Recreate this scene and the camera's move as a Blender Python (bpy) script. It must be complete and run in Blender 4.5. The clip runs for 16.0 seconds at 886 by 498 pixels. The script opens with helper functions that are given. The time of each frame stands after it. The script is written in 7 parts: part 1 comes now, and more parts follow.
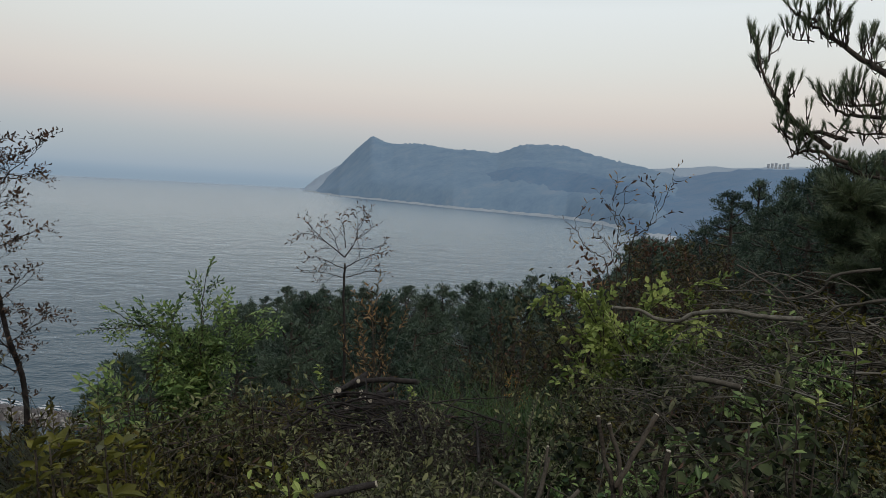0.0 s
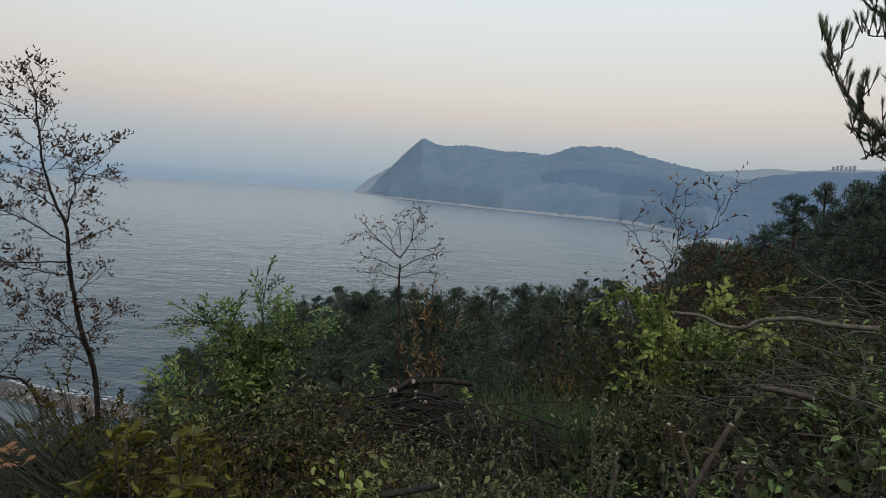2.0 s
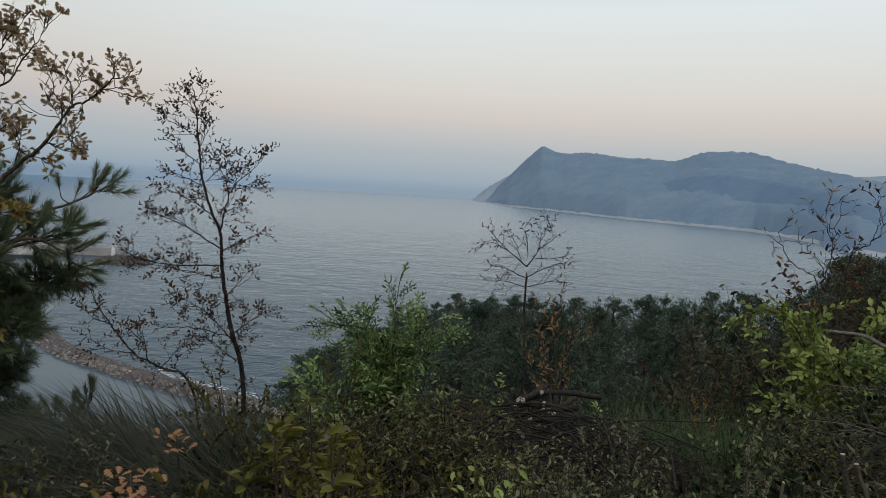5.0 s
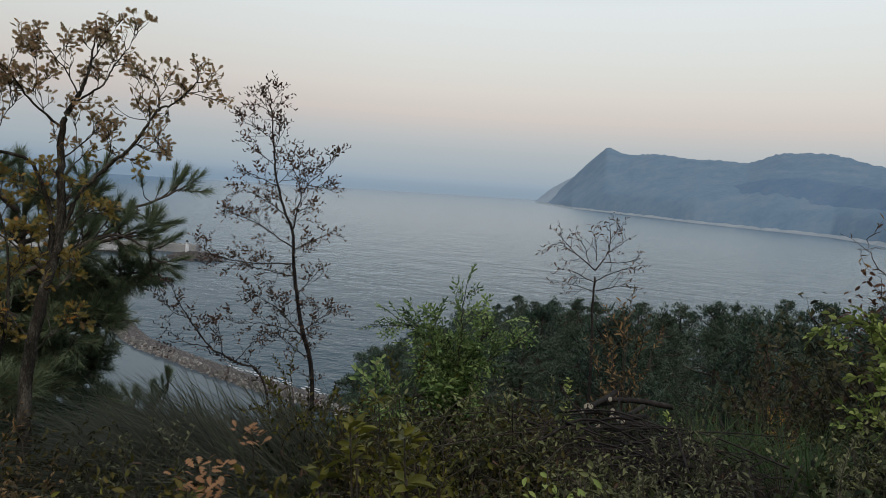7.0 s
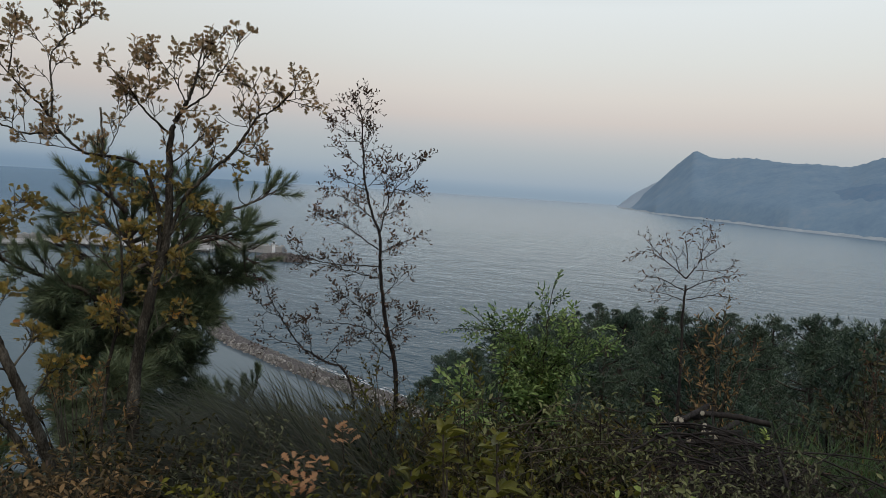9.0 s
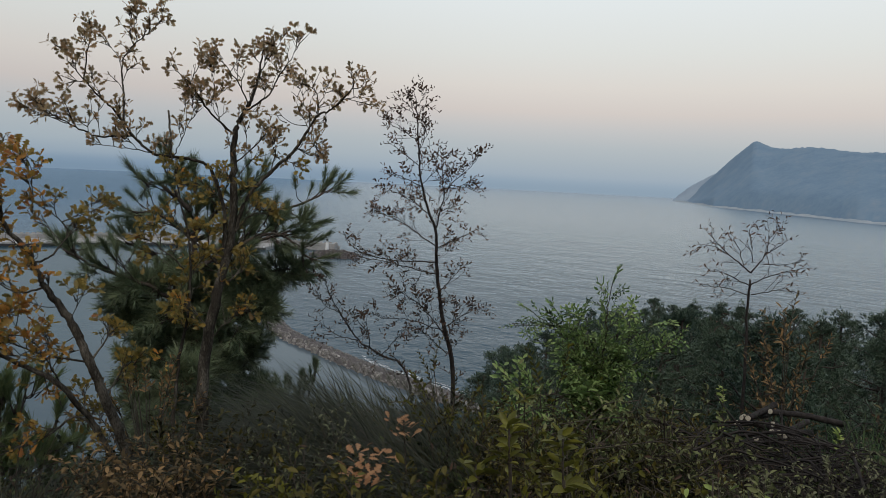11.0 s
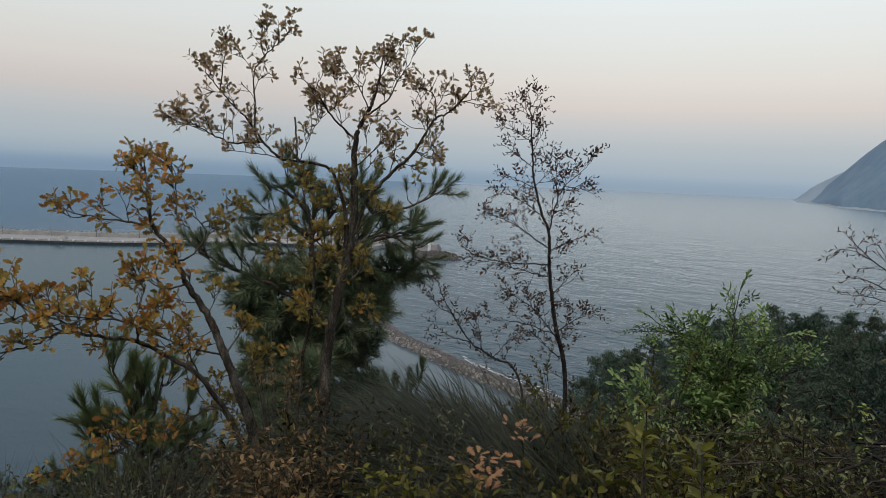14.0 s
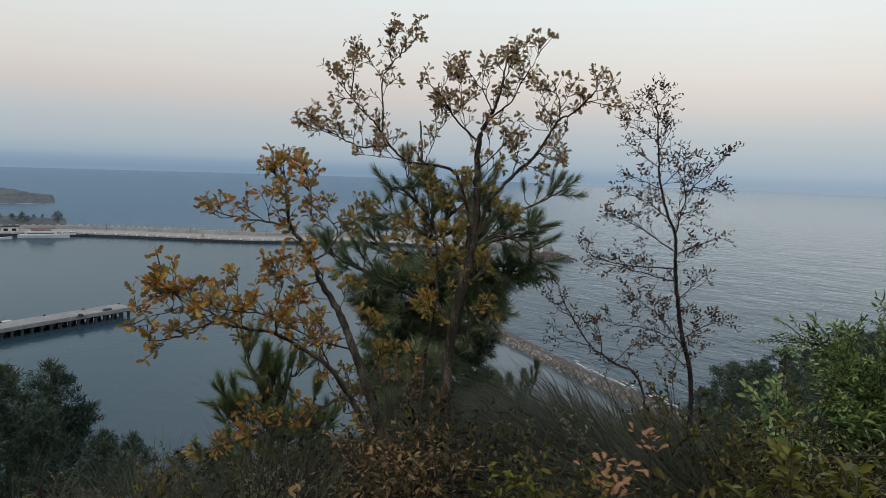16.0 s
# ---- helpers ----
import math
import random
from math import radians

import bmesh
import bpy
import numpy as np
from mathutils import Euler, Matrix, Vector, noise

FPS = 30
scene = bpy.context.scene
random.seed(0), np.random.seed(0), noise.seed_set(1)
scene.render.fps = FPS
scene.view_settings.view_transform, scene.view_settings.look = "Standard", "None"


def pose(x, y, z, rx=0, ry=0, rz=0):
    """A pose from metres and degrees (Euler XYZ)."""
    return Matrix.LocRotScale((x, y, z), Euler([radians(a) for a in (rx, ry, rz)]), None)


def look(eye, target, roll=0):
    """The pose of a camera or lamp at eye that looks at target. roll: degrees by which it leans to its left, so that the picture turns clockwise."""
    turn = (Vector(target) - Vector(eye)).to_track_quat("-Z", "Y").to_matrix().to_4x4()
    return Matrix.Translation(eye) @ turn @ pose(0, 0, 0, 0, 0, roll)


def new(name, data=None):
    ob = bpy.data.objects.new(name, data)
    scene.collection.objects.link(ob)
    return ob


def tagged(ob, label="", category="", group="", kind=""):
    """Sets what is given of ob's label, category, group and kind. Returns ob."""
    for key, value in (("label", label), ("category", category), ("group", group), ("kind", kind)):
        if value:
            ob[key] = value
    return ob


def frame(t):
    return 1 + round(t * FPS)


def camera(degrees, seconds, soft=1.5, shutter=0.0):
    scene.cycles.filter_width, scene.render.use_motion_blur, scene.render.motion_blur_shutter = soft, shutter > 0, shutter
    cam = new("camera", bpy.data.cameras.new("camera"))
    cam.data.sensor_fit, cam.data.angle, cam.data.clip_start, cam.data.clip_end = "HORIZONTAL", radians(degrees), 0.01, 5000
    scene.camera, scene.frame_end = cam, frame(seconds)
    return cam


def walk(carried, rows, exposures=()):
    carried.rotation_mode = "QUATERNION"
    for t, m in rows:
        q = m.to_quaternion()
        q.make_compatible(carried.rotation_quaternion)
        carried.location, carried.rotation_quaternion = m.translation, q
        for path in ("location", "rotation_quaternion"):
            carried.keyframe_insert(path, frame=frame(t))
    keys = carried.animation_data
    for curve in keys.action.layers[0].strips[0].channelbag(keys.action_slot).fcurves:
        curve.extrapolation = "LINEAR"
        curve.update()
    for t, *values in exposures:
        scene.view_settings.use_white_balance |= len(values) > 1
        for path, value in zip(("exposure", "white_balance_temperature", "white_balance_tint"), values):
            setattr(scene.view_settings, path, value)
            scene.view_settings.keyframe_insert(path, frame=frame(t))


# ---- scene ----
cam = camera(68.6, 16.0, 0.6)
EYE = 60.0  # the eye's height over the sea

PATH = [
    (0.0, (0.000, -0.000, 60.000), (-0.001, 9.956, 59.066), 3.27),
    (0.5, (-0.010, -0.003, 59.999), (-0.093, 9.953, 59.068), 3.43),
    (1.0, (-0.028, -0.010, 60.000), (-0.289, 9.943, 59.069), 3.31),
    (1.5, (-0.038, 0.011, 59.991), (-0.578, 9.949, 59.020), 3.19),
    (2.0, (-0.057, 0.012, 59.991), (-0.816, 9.938, 59.042), 3.51),
    (2.5, (-0.071, 0.002, 59.995), (-1.031, 9.912, 59.066), 3.38),
    (3.0, (-0.088, -0.008, 59.998), (-1.369, 9.865, 59.062), 3.25),
    (3.5, (-0.104, -0.008, 59.996), (-1.746, 9.811, 59.051), 2.96),
    (4.0, (-0.113, -0.004, 59.990), (-2.097, 9.753, 59.062), 3.09),
    (6.5, (-0.194, 0.007, 59.984), (-3.413, 9.426, 59.019), 3.31),
    (7.0, (-0.198, -0.001, 59.986), (-3.640, 9.339, 59.020), 3.61),
    (7.5, (-0.211, -0.004, 59.985), (-3.894, 9.243, 59.026), 4.07),
    (8.0, (-0.221, -0.007, 59.983), (-4.220, 9.104, 58.991), 3.97),
    (8.5, (-0.238, -0.014, 59.979), (-4.525, 8.968, 59.006), 3.80),
    (9.0, (-0.249, -0.023, 59.983), (-4.791, 8.832, 59.007), 3.77),
    (11.5, (-0.293, -0.061, 59.976), (-5.673, 8.292, 58.840), 2.93),
    (12.0, (-0.303, -0.073, 59.976), (-5.860, 8.156, 58.790), 3.13),
    (12.5, (-0.314, -0.074, 59.979), (-6.022, 8.054, 58.814), 2.92),
    (13.0, (-0.326, -0.079, 59.979), (-6.239, 7.907, 58.852), 3.00),
    (13.5, (-0.345, -0.088, 59.978), (-6.495, 7.713, 58.834), 2.84),
    (14.0, (-0.370, -0.091, 59.974), (-6.835, 7.455, 58.845), 2.34),
    (14.5, (-0.387, -0.103, 59.973), (-7.168, 7.161, 58.858), 2.18),
    (15.0, (-0.395, -0.118, 59.973), (-7.452, 6.883, 58.879), 2.00),
    (15.5, (-0.397, -0.145, 59.981), (-7.745, 6.541, 58.841), 2.00),
    (16.0, (-0.398, -0.158, 59.979), (-8.056, 6.163, 58.797), 1.91),
]
walk(cam, [(t, look(e, g, r)) for t, e, g, r in PATH], [(0.0, 0.03), (7.0, 0.03), (10.0, 0.05), (12.5, 0.1), (16.0, 0.2)])

# ---- world and light: the sun has just set behind the viewer ----
SUN_AZ = radians(205)
world = bpy.data.worlds.new("dusk")
scene.world = world
world.use_nodes = True
wn, wl = world.node_tree.nodes, world.node_tree.links
wn.clear()
w_out = wn.new("ShaderNodeOutputWorld")
w_bg = wn.new("ShaderNodeBackground")
w_sky = wn.new("ShaderNodeTexSky")
w_sky.sky_type, w_sky.sun_disc = "NISHITA", False
w_sky.sun_elevation, w_sky.sun_rotation = radians(2.0), SUN_AZ
w_sky.air_density, w_sky.dust_density, w_sky.ozone_density = 1.0, 2.0, 1.5
w_tc = wn.new("ShaderNodeTexCoord")
w_sep = wn.new("ShaderNodeSeparateXYZ")
w_map = wn.new("ShaderNodeMapRange")
w_map.inputs["From Min"].default_value, w_map.inputs["From Max"].default_value = -0.05, 1.0
w_ramp = wn.new("ShaderNodeValToRGB")


def lin(r, g, b):
    """Linear colour of an sRGB one in 0 to 255."""
    return tuple((c / 255 / 12.92) if c <= 10 else ((c / 255 + 0.055) / 1.055) ** 2.4 for c in (r, g, b))


SKY = [  # sine of the elevation and the colour there: far water in haze, the earth's shadow, the pink belt, the pale sky
    (-0.05, (134, 153, 168)), (-0.004, (138, 157, 174)), (0.003, (144, 162, 178)), (0.012, (154, 169, 182)), (0.03, (161, 174, 184)),
    (0.055, (171, 180, 187)), (0.08, (186, 187, 190)), (0.105, (202, 194, 191)), (0.14, (211, 205, 200)), (0.19, (214, 215, 212)),
    (0.26, (219, 224, 225)), (0.38, (194, 203, 210)), (0.55, (146, 157, 172)), (1.0, (108, 122, 142)),
]
SIDE = ((-1.0, (0.84, 0.885, 0.925)), (0.0, (0.86, 0.9, 0.935)), (0.02, (0.98, 0.985, 0.985)), (0.1, (0.95, 0.955, 0.96)), (0.3, (0.97, 0.97, 0.97)), (1.0, (1, 1, 1)))
SKY_SIDE = [(z, tuple(v * np.interp(z, [q for q, _ in SIDE], [k[i] for _, k in SIDE]) for i, v in enumerate(c))) for z, c in SKY]
w_side = wn.new("ShaderNodeValToRGB")
for node, stops in ((w_ramp, SKY), (w_side, SKY_SIDE)):
    ramp = node.color_ramp
    while len(ramp.elements) < len(stops):
        ramp.elements.new(0.5)
    for el, (z, c) in zip(ramp.elements, stops):
        el.position, el.color = (z + 0.05) / 1.05, (*lin(*c), 1)
w_turn = wn.new("ShaderNodeMapRange")
w_turn.inputs["From Min"].default_value, w_turn.inputs["From Max"].default_value = -0.35, -0.95
w_turn.interpolation_type = "SMOOTHSTEP"
w_both = wn.new("ShaderNodeMix")
w_both.data_type = "RGBA"
w_mul = wn.new("ShaderNodeMix")
w_mul.data_type, w_mul.blend_type = "RGBA", "ADD"
w_mul.inputs["Factor"].default_value = 0.03
wl.new(w_tc.outputs["Generated"], w_sep.inputs[0])
wl.new(w_sep.outputs["Z"], w_map.inputs["Value"])
wl.new(w_map.outputs[0], w_ramp.inputs[0])
wl.new(w_map.outputs[0], w_side.inputs[0])
wl.new(w_sep.outputs["X"], w_turn.inputs["Value"])
wl.new(w_turn.outputs[0], w_both.inputs["Factor"])
wl.new(w_ramp.outputs[0], w_both.inputs["A"])
wl.new(w_side.outputs[0], w_both.inputs["B"])
wl.new(w_both.outputs["Result"], w_mul.inputs["A"])
wl.new(w_sky.outputs[0], w_mul.inputs["B"])
wl.new(w_mul.outputs["Result"], w_bg.inputs["Color"])
w_bg.inputs["Strength"].default_value = 1.0
wl.new(w_bg.outputs[0], w_out.inputs["Surface"])

# High soft lamp added for overhead skyglow; the sun itself is already down.
sun_data = bpy.data.lights.new("sun", "SUN")
sun_data.energy, sun_data.angle, sun_data.color = 1.15, radians(25), (1.0, 0.91, 0.79)
sun = new("sun", sun_data)
sun.matrix_world = look((15, -40, 125), (0, 0, 60))


# ---- materials ----
def material(name):
    m = bpy.data.materials.new(name)
    m.use_nodes = True
    m.node_tree.nodes.clear()
    return m, m.node_tree.nodes, m.node_tree.links


def noise_node(n, l, scale, detail=4.0, rough=0.6, coords="Object", stretch=None, spin=0.0):
    tc, tex = n.new("ShaderNodeTexCoord"), n.new("ShaderNodeTexNoise")
    tex.inputs["Scale"].default_value, tex.inputs["Detail"].default_value, tex.inputs["Roughness"].default_value = scale, detail, rough
    if stretch:
        mp = n.new("ShaderNodeMapping")
        mp.inputs["Scale"].default_value, mp.inputs["Rotation"].default_value = stretch, (0, 0, spin)
        l.new(tc.outputs[coords], mp.inputs[0])
        l.new(mp.outputs[0], tex.inputs["Vector"])
    else:
        l.new(tc.outputs[coords], tex.inputs["Vector"])
    return tex


def ramp_node(n, l, source, stops):
    r = n.new("ShaderNodeValToRGB")
    e = r.color_ramp.elements
    while len(e) < len(stops):
        e.new(0.5)
    for el, (p, c) in zip(e, stops):
        el.position, el.color = p, (*c, 1)
    l.new(source, r.inputs[0])
    return r


def leaf_material(name, stops, rough=0.6, through_light=0.3):
    """Leaves: every leaf and every spray takes a colour of its own from the stops, with blotches."""
    m, n, l = material(name)
    geo, info = n.new("ShaderNodeNewGeometry"), n.new("ShaderNodeObjectInfo")
    mix = n.new("ShaderNodeMath")
    mix.operation = "MULTIPLY_ADD"
    half = n.new("ShaderNodeMath")
    half.operation, half.inputs[1].default_value = "MULTIPLY", 0.45
    l.new(info.outputs["Random"], half.inputs[0])
    l.new(geo.outputs["Random Per Island"], mix.inputs[0])
    mix.inputs[1].default_value = 0.55
    l.new(half.outputs[0], mix.inputs[2])
    col = ramp_node(n, l, mix.outputs[0], [(i / max(1, len(stops) - 1), c) for i, c in enumerate(stops)])
    tex = noise_node(n, l, 28.0, 3.0)
    blot = ramp_node(n, l, tex.outputs[0], [(0.35, (0.62, 0.6, 0.58)), (0.6, (1, 1, 1))])
    mul = n.new("ShaderNodeMix")
    mul.data_type, mul.blend_type = "RGBA", "MULTIPLY"
    mul.inputs["Factor"].default_value = 0.7
    l.new(col.outputs[0], mul.inputs["A"])
    l.new(blot.outputs[0], mul.inputs["B"])
    p, t, s, o = n.new("ShaderNodeBsdfPrincipled"), n.new("ShaderNodeBsdfTranslucent"), n.new("ShaderNodeMixShader"), n.new("ShaderNodeOutputMaterial")
    p.inputs["Roughness"].default_value = rough
    p.inputs["Specular IOR Level"].default_value = 0.28
    l.new(mul.outputs["Result"], p.inputs["Base Color"])
    l.new(mul.outputs["Result"], t.inputs["Color"])
    s.inputs[0].default_value = through_light
    l.new(p.outputs[0], s.inputs[1])
    l.new(t.outputs[0], s.inputs[2])
    l.new(s.outputs[0], o.inputs[0])
    return m


def rough_material(name, stops, scale, bump=0.5, dist=0.02, rough=0.85, stretch=None, coords="Object", fine=8.0, spin=0.0, island=0.0):
    """Bark, soil, rock, concrete: two scales of noise in colour and relief."""
    m, n, l = material(name)
    a = noise_node(n, l, scale, 6.0, 0.65, coords, stretch, spin)
    b = noise_node(n, l, scale * fine, 4.0, 0.6, coords, stretch, spin)
    info = n.new("ShaderNodeObjectInfo")
    add = n.new("ShaderNodeMath")
    add.operation = "MULTIPLY_ADD"
    add.inputs[1].default_value = 0.35
    l.new(b.outputs[0], add.inputs[0])
    sub = n.new("ShaderNodeMath")
    sub.operation, sub.inputs[1].default_value = "MULTIPLY", 0.65
    l.new(a.outputs[0], sub.inputs[0])
    l.new(sub.outputs[0], add.inputs[2])
    jit = n.new("ShaderNodeMath")
    jit.operation, jit.inputs[1].default_value = "MULTIPLY_ADD", 0.12
    l.new(info.outputs["Random"], jit.inputs[0])
    l.new(add.outputs[0], jit.inputs[2])
    if island:
        geo, more = n.new("ShaderNodeNewGeometry"), n.new("ShaderNodeMath")
        more.operation, more.inputs[1].default_value = "MULTIPLY_ADD", island
        l.new(geo.outputs["Random Per Island"], more.inputs[0])
        l.new(jit.outputs[0], more.inputs[2])
        jit = more
    col = ramp_node(n, l, jit.outputs[0], [(0.36 + 0.34 * i / max(1, len(stops) - 1), c) for i, c in enumerate(stops)])
    p, o, bp = n.new("ShaderNodeBsdfPrincipled"), n.new("ShaderNodeOutputMaterial"), n.new("ShaderNodeBump")
    bp.inputs["Strength"].default_value, bp.inputs["Distance"].default_value = bump, dist
    l.new(add.outputs[0], bp.inputs["Height"])
    l.new(bp.outputs[0], p.inputs["Normal"])
    l.new(col.outputs[0], p.inputs["Base Color"])
    p.inputs["Roughness"].default_value = rough
    p.inputs["Specular IOR Level"].default_value = 0.12
    l.new(p.outputs[0], o.inputs[0])
    return m


def water_material(name, waves, tint, most, dim_tint=(1, 1, 1), rough=0.14, reach=(-300.0, 700.0), shallow=None):
    m, n, l = material(name)
    long_swell = noise_node(n, l, 1.0, 3.0, 0.6, "Object", (0.024, 0.036, 1), radians(10))
    swell = noise_node(n, l, 1.0, 3.0, 0.6, "Object", (0.09, 0.13, 1), radians(12))
    chop = noise_node(n, l, 1.0, 3.0, 0.6, "Object", (0.38, 0.5, 1), radians(12))
    patch = noise_node(n, l, 0.006, 2.0, 0.5, "Object")
    last, bumps = None, []
    for tex, dist in zip((long_swell, swell, chop), waves):
        b2 = n.new("ShaderNodeBump")
        b2.inputs["Strength"].default_value, b2.inputs["Distance"].default_value = 1.0, dist
        l.new(tex.outputs[0], b2.inputs["Height"])
        if last:
            l.new(last.outputs[0], b2.inputs["Normal"])
        last = b2
        bumps.append(b2)
    col = ramp_node(n, l, patch.outputs[0], [(0.35, (0.024, 0.055, 0.078)), (0.65, (0.034, 0.067, 0.09))])
    deep, gloss, fres = n.new("ShaderNodeBsdfDiffuse"), n.new("ShaderNodeBsdfGlossy"), n.new("ShaderNodeFresnel")
    mix, o = n.new("ShaderNodeMixShader"), n.new("ShaderNodeOutputMaterial")
    fres.inputs["IOR"].default_value = 1.38
    gloss.inputs["Color"].default_value, gloss.inputs["Roughness"].default_value = (*tint, 1), rough
    l.new(col.outputs[0], deep.inputs["Color"])
    for node in (deep, gloss, fres):
        l.new(last.outputs[0], node.inputs["Normal"])
    cap = n.new("ShaderNodeMath")
    cap.operation, cap.inputs[1].default_value = "MULTIPLY", most
    l.new(fres.outputs[0], cap.inputs[0])
    l.new(cap.outputs[0], mix.inputs[0])
    # mirrored sky painted darker and bluer to the left and far out
    where, split, side_dim, blue = n.new("ShaderNodeTexCoord"), n.new("ShaderNodeVectorMath"), n.new("ShaderNodeMapRange"), n.new("ShaderNodeMix")
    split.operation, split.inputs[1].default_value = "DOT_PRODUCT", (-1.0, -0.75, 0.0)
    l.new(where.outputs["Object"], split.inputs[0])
    side_dim.interpolation_type = "SMOOTHSTEP"
    side_dim.inputs["From Min"].default_value, side_dim.inputs["From Max"].default_value = reach
    l.new(split.outputs["Value"], side_dim.inputs["Value"])
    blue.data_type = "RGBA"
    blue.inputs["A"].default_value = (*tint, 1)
    blue.inputs["B"].default_value = (*(c * k for c, k in zip(tint, dim_tint)), 1)
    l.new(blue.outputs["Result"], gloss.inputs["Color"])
    if shallow:  # pale bottom close to the shore
        bed = n.new("ShaderNodeMix")
        bed.data_type = "RGBA"
        bed.inputs["A"].default_value = (*shallow, 1)
        l.new(col.outputs[0], bed.inputs["B"])
        l.new(side_dim.outputs[0], bed.inputs["Factor"])
        l.new(bed.outputs["Result"], deep.inputs["Color"])
    # waves flatten out to the eye with distance
    far, fade = n.new("ShaderNodeVectorMath"), n.new("ShaderNodeMapRange")
    far.operation = "LENGTH"
    l.new(where.outputs["Object"], far.inputs[0])
    l.new(far.outputs["Value"], fade.inputs["Value"])
    fade.inputs["From Min"].default_value, fade.inputs["From Max"].default_value = 2200.0, 7000.0
    fade.inputs["To Min"].default_value, fade.inputs["To Max"].default_value = 1.0, 0.05
    # aerial haze over distant water, put into the reflection tint
    haze_fade, either = n.new("ShaderNodeMapRange"), n.new("ShaderNodeMath")
    haze_fade.inputs["From Min"].default_value, haze_fade.inputs["From Max"].default_value = 1100.0, 4300.0
    haze_fade.inputs["To Max"].default_value = 0.55
    l.new(far.outputs["Value"], haze_fade.inputs["Value"])
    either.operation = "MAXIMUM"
    l.new(side_dim.outputs[0], either.inputs[0])
    l.new(haze_fade.outputs[0], either.inputs[1])
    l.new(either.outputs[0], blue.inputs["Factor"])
    for b2 in bumps:
        l.new(fade.outputs[0], b2.inputs["Strength"])
    l.new(deep.outputs[0], mix.inputs[1])
    l.new(gloss.outputs[0], mix.inputs[2])
    l.new(mix.outputs[0], o.inputs[0])
    return m


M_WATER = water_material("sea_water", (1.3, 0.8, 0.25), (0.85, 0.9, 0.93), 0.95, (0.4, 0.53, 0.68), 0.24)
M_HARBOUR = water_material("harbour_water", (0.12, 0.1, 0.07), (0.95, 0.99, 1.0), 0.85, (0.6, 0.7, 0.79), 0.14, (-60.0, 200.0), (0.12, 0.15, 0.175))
# Litter kept near black: shade under the shrubs is put into its colour.
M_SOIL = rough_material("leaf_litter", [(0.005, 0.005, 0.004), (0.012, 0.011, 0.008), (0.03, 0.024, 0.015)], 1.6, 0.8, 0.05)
M_BARK_OAK = rough_material("oak_bark", [(0.0175, 0.015, 0.0121), (0.0535, 0.0468, 0.038), (0.185, 0.168, 0.139)], 18, 0.9, 0.02, stretch=(1, 1, 0.35))
M_BARK_PINE = rough_material("pine_bark", [(0.03, 0.025, 0.022), (0.08, 0.065, 0.055), (0.14, 0.11, 0.09)], 14, 0.9, 0.02, stretch=(1, 1, 0.4))
M_BARK_THIN = rough_material("alder_bark", [(0.016, 0.014, 0.014), (0.036, 0.031, 0.03), (0.075, 0.066, 0.06)], 22, 0.6, 0.01)
M_TWIG = rough_material("dry_twig_bark", [(0.01, 0.008, 0.0065), (0.026, 0.021, 0.017), (0.055, 0.045, 0.036), (0.1, 0.085, 0.067)], 16, 0.5, 0.01, island=0.15)
M_BRUSH = rough_material("cut_brushwood", [(0.0144, 0.0122, 0.0101), (0.0374, 0.0331, 0.0281), (0.0792, 0.072, 0.0612), (0.18, 0.166, 0.14)], 16, 0.5, 0.01, island=0.25)
M_TWIG_PALE = rough_material("bleached_wood", [(0.0468, 0.0406, 0.0312), (0.0936, 0.0819, 0.0663), (0.156, 0.14, 0.113)], 20, 0.5, 0.01)
M_BARK_LOG = rough_material("grey_cut_bark", [(0.05, 0.045, 0.038), (0.12, 0.11, 0.09), (0.24, 0.22, 0.18)], 18, 0.8, 0.01)
M_CUT = rough_material("fresh_cut_wood", [(0.42, 0.36, 0.27), (0.55, 0.49, 0.39), (0.65, 0.6, 0.5)], 30, 0.3, 0.005)
M_OAK_LEAF = leaf_material("oak_leaf", [(0.12, 0.105, 0.0644), (0.408, 0.289, 0.165), (0.576, 0.367, 0.194), (0.204, 0.171, 0.093), (0.624, 0.46, 0.257), (0.288, 0.197, 0.122)], 0.5, 0.5)
M_OAK_GOLD = leaf_material("golden_oak_leaf", [(0.17, 0.157, 0.0426), (0.508, 0.314, 0.0745), (0.75, 0.336, 0.0745), (0.242, 0.213, 0.0638), (0.702, 0.47, 0.127), (0.435, 0.168, 0.0532), (0.363, 0.314, 0.0851), (0.726, 0.358, 0.0851)], 0.5, 0.45)
M_OAK_OLIVE = leaf_material("olive_oak_leaf", [(0.12, 0.115, 0.0385), (0.312, 0.253, 0.0825), (0.504, 0.345, 0.088), (0.192, 0.184, 0.0605), (0.408, 0.31, 0.11), (0.264, 0.161, 0.066)], 0.5, 0.45)
M_ALDER_LEAF = leaf_material("withered_leaf", [(0.0382, 0.0272, 0.0224), (0.0765, 0.0496, 0.0384), (0.17, 0.1, 0.068), (0.051, 0.04, 0.0304), (0.238, 0.144, 0.096)])
# Near-black stops in the leaves below put the shade of gaps into colour.
M_GREEN = leaf_material("bright_green_leaf", [(0.012, 0.0226, 0.0126), (0.0748, 0.139, 0.0503), (0.236, 0.376, 0.12), (0.444, 0.572, 0.218), (0.153, 0.256, 0.0872), (0.024, 0.0434, 0.0202)], 0.35)
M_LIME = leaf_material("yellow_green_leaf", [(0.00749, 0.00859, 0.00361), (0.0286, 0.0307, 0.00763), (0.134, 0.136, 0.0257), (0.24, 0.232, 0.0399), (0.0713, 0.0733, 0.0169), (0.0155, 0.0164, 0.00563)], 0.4)
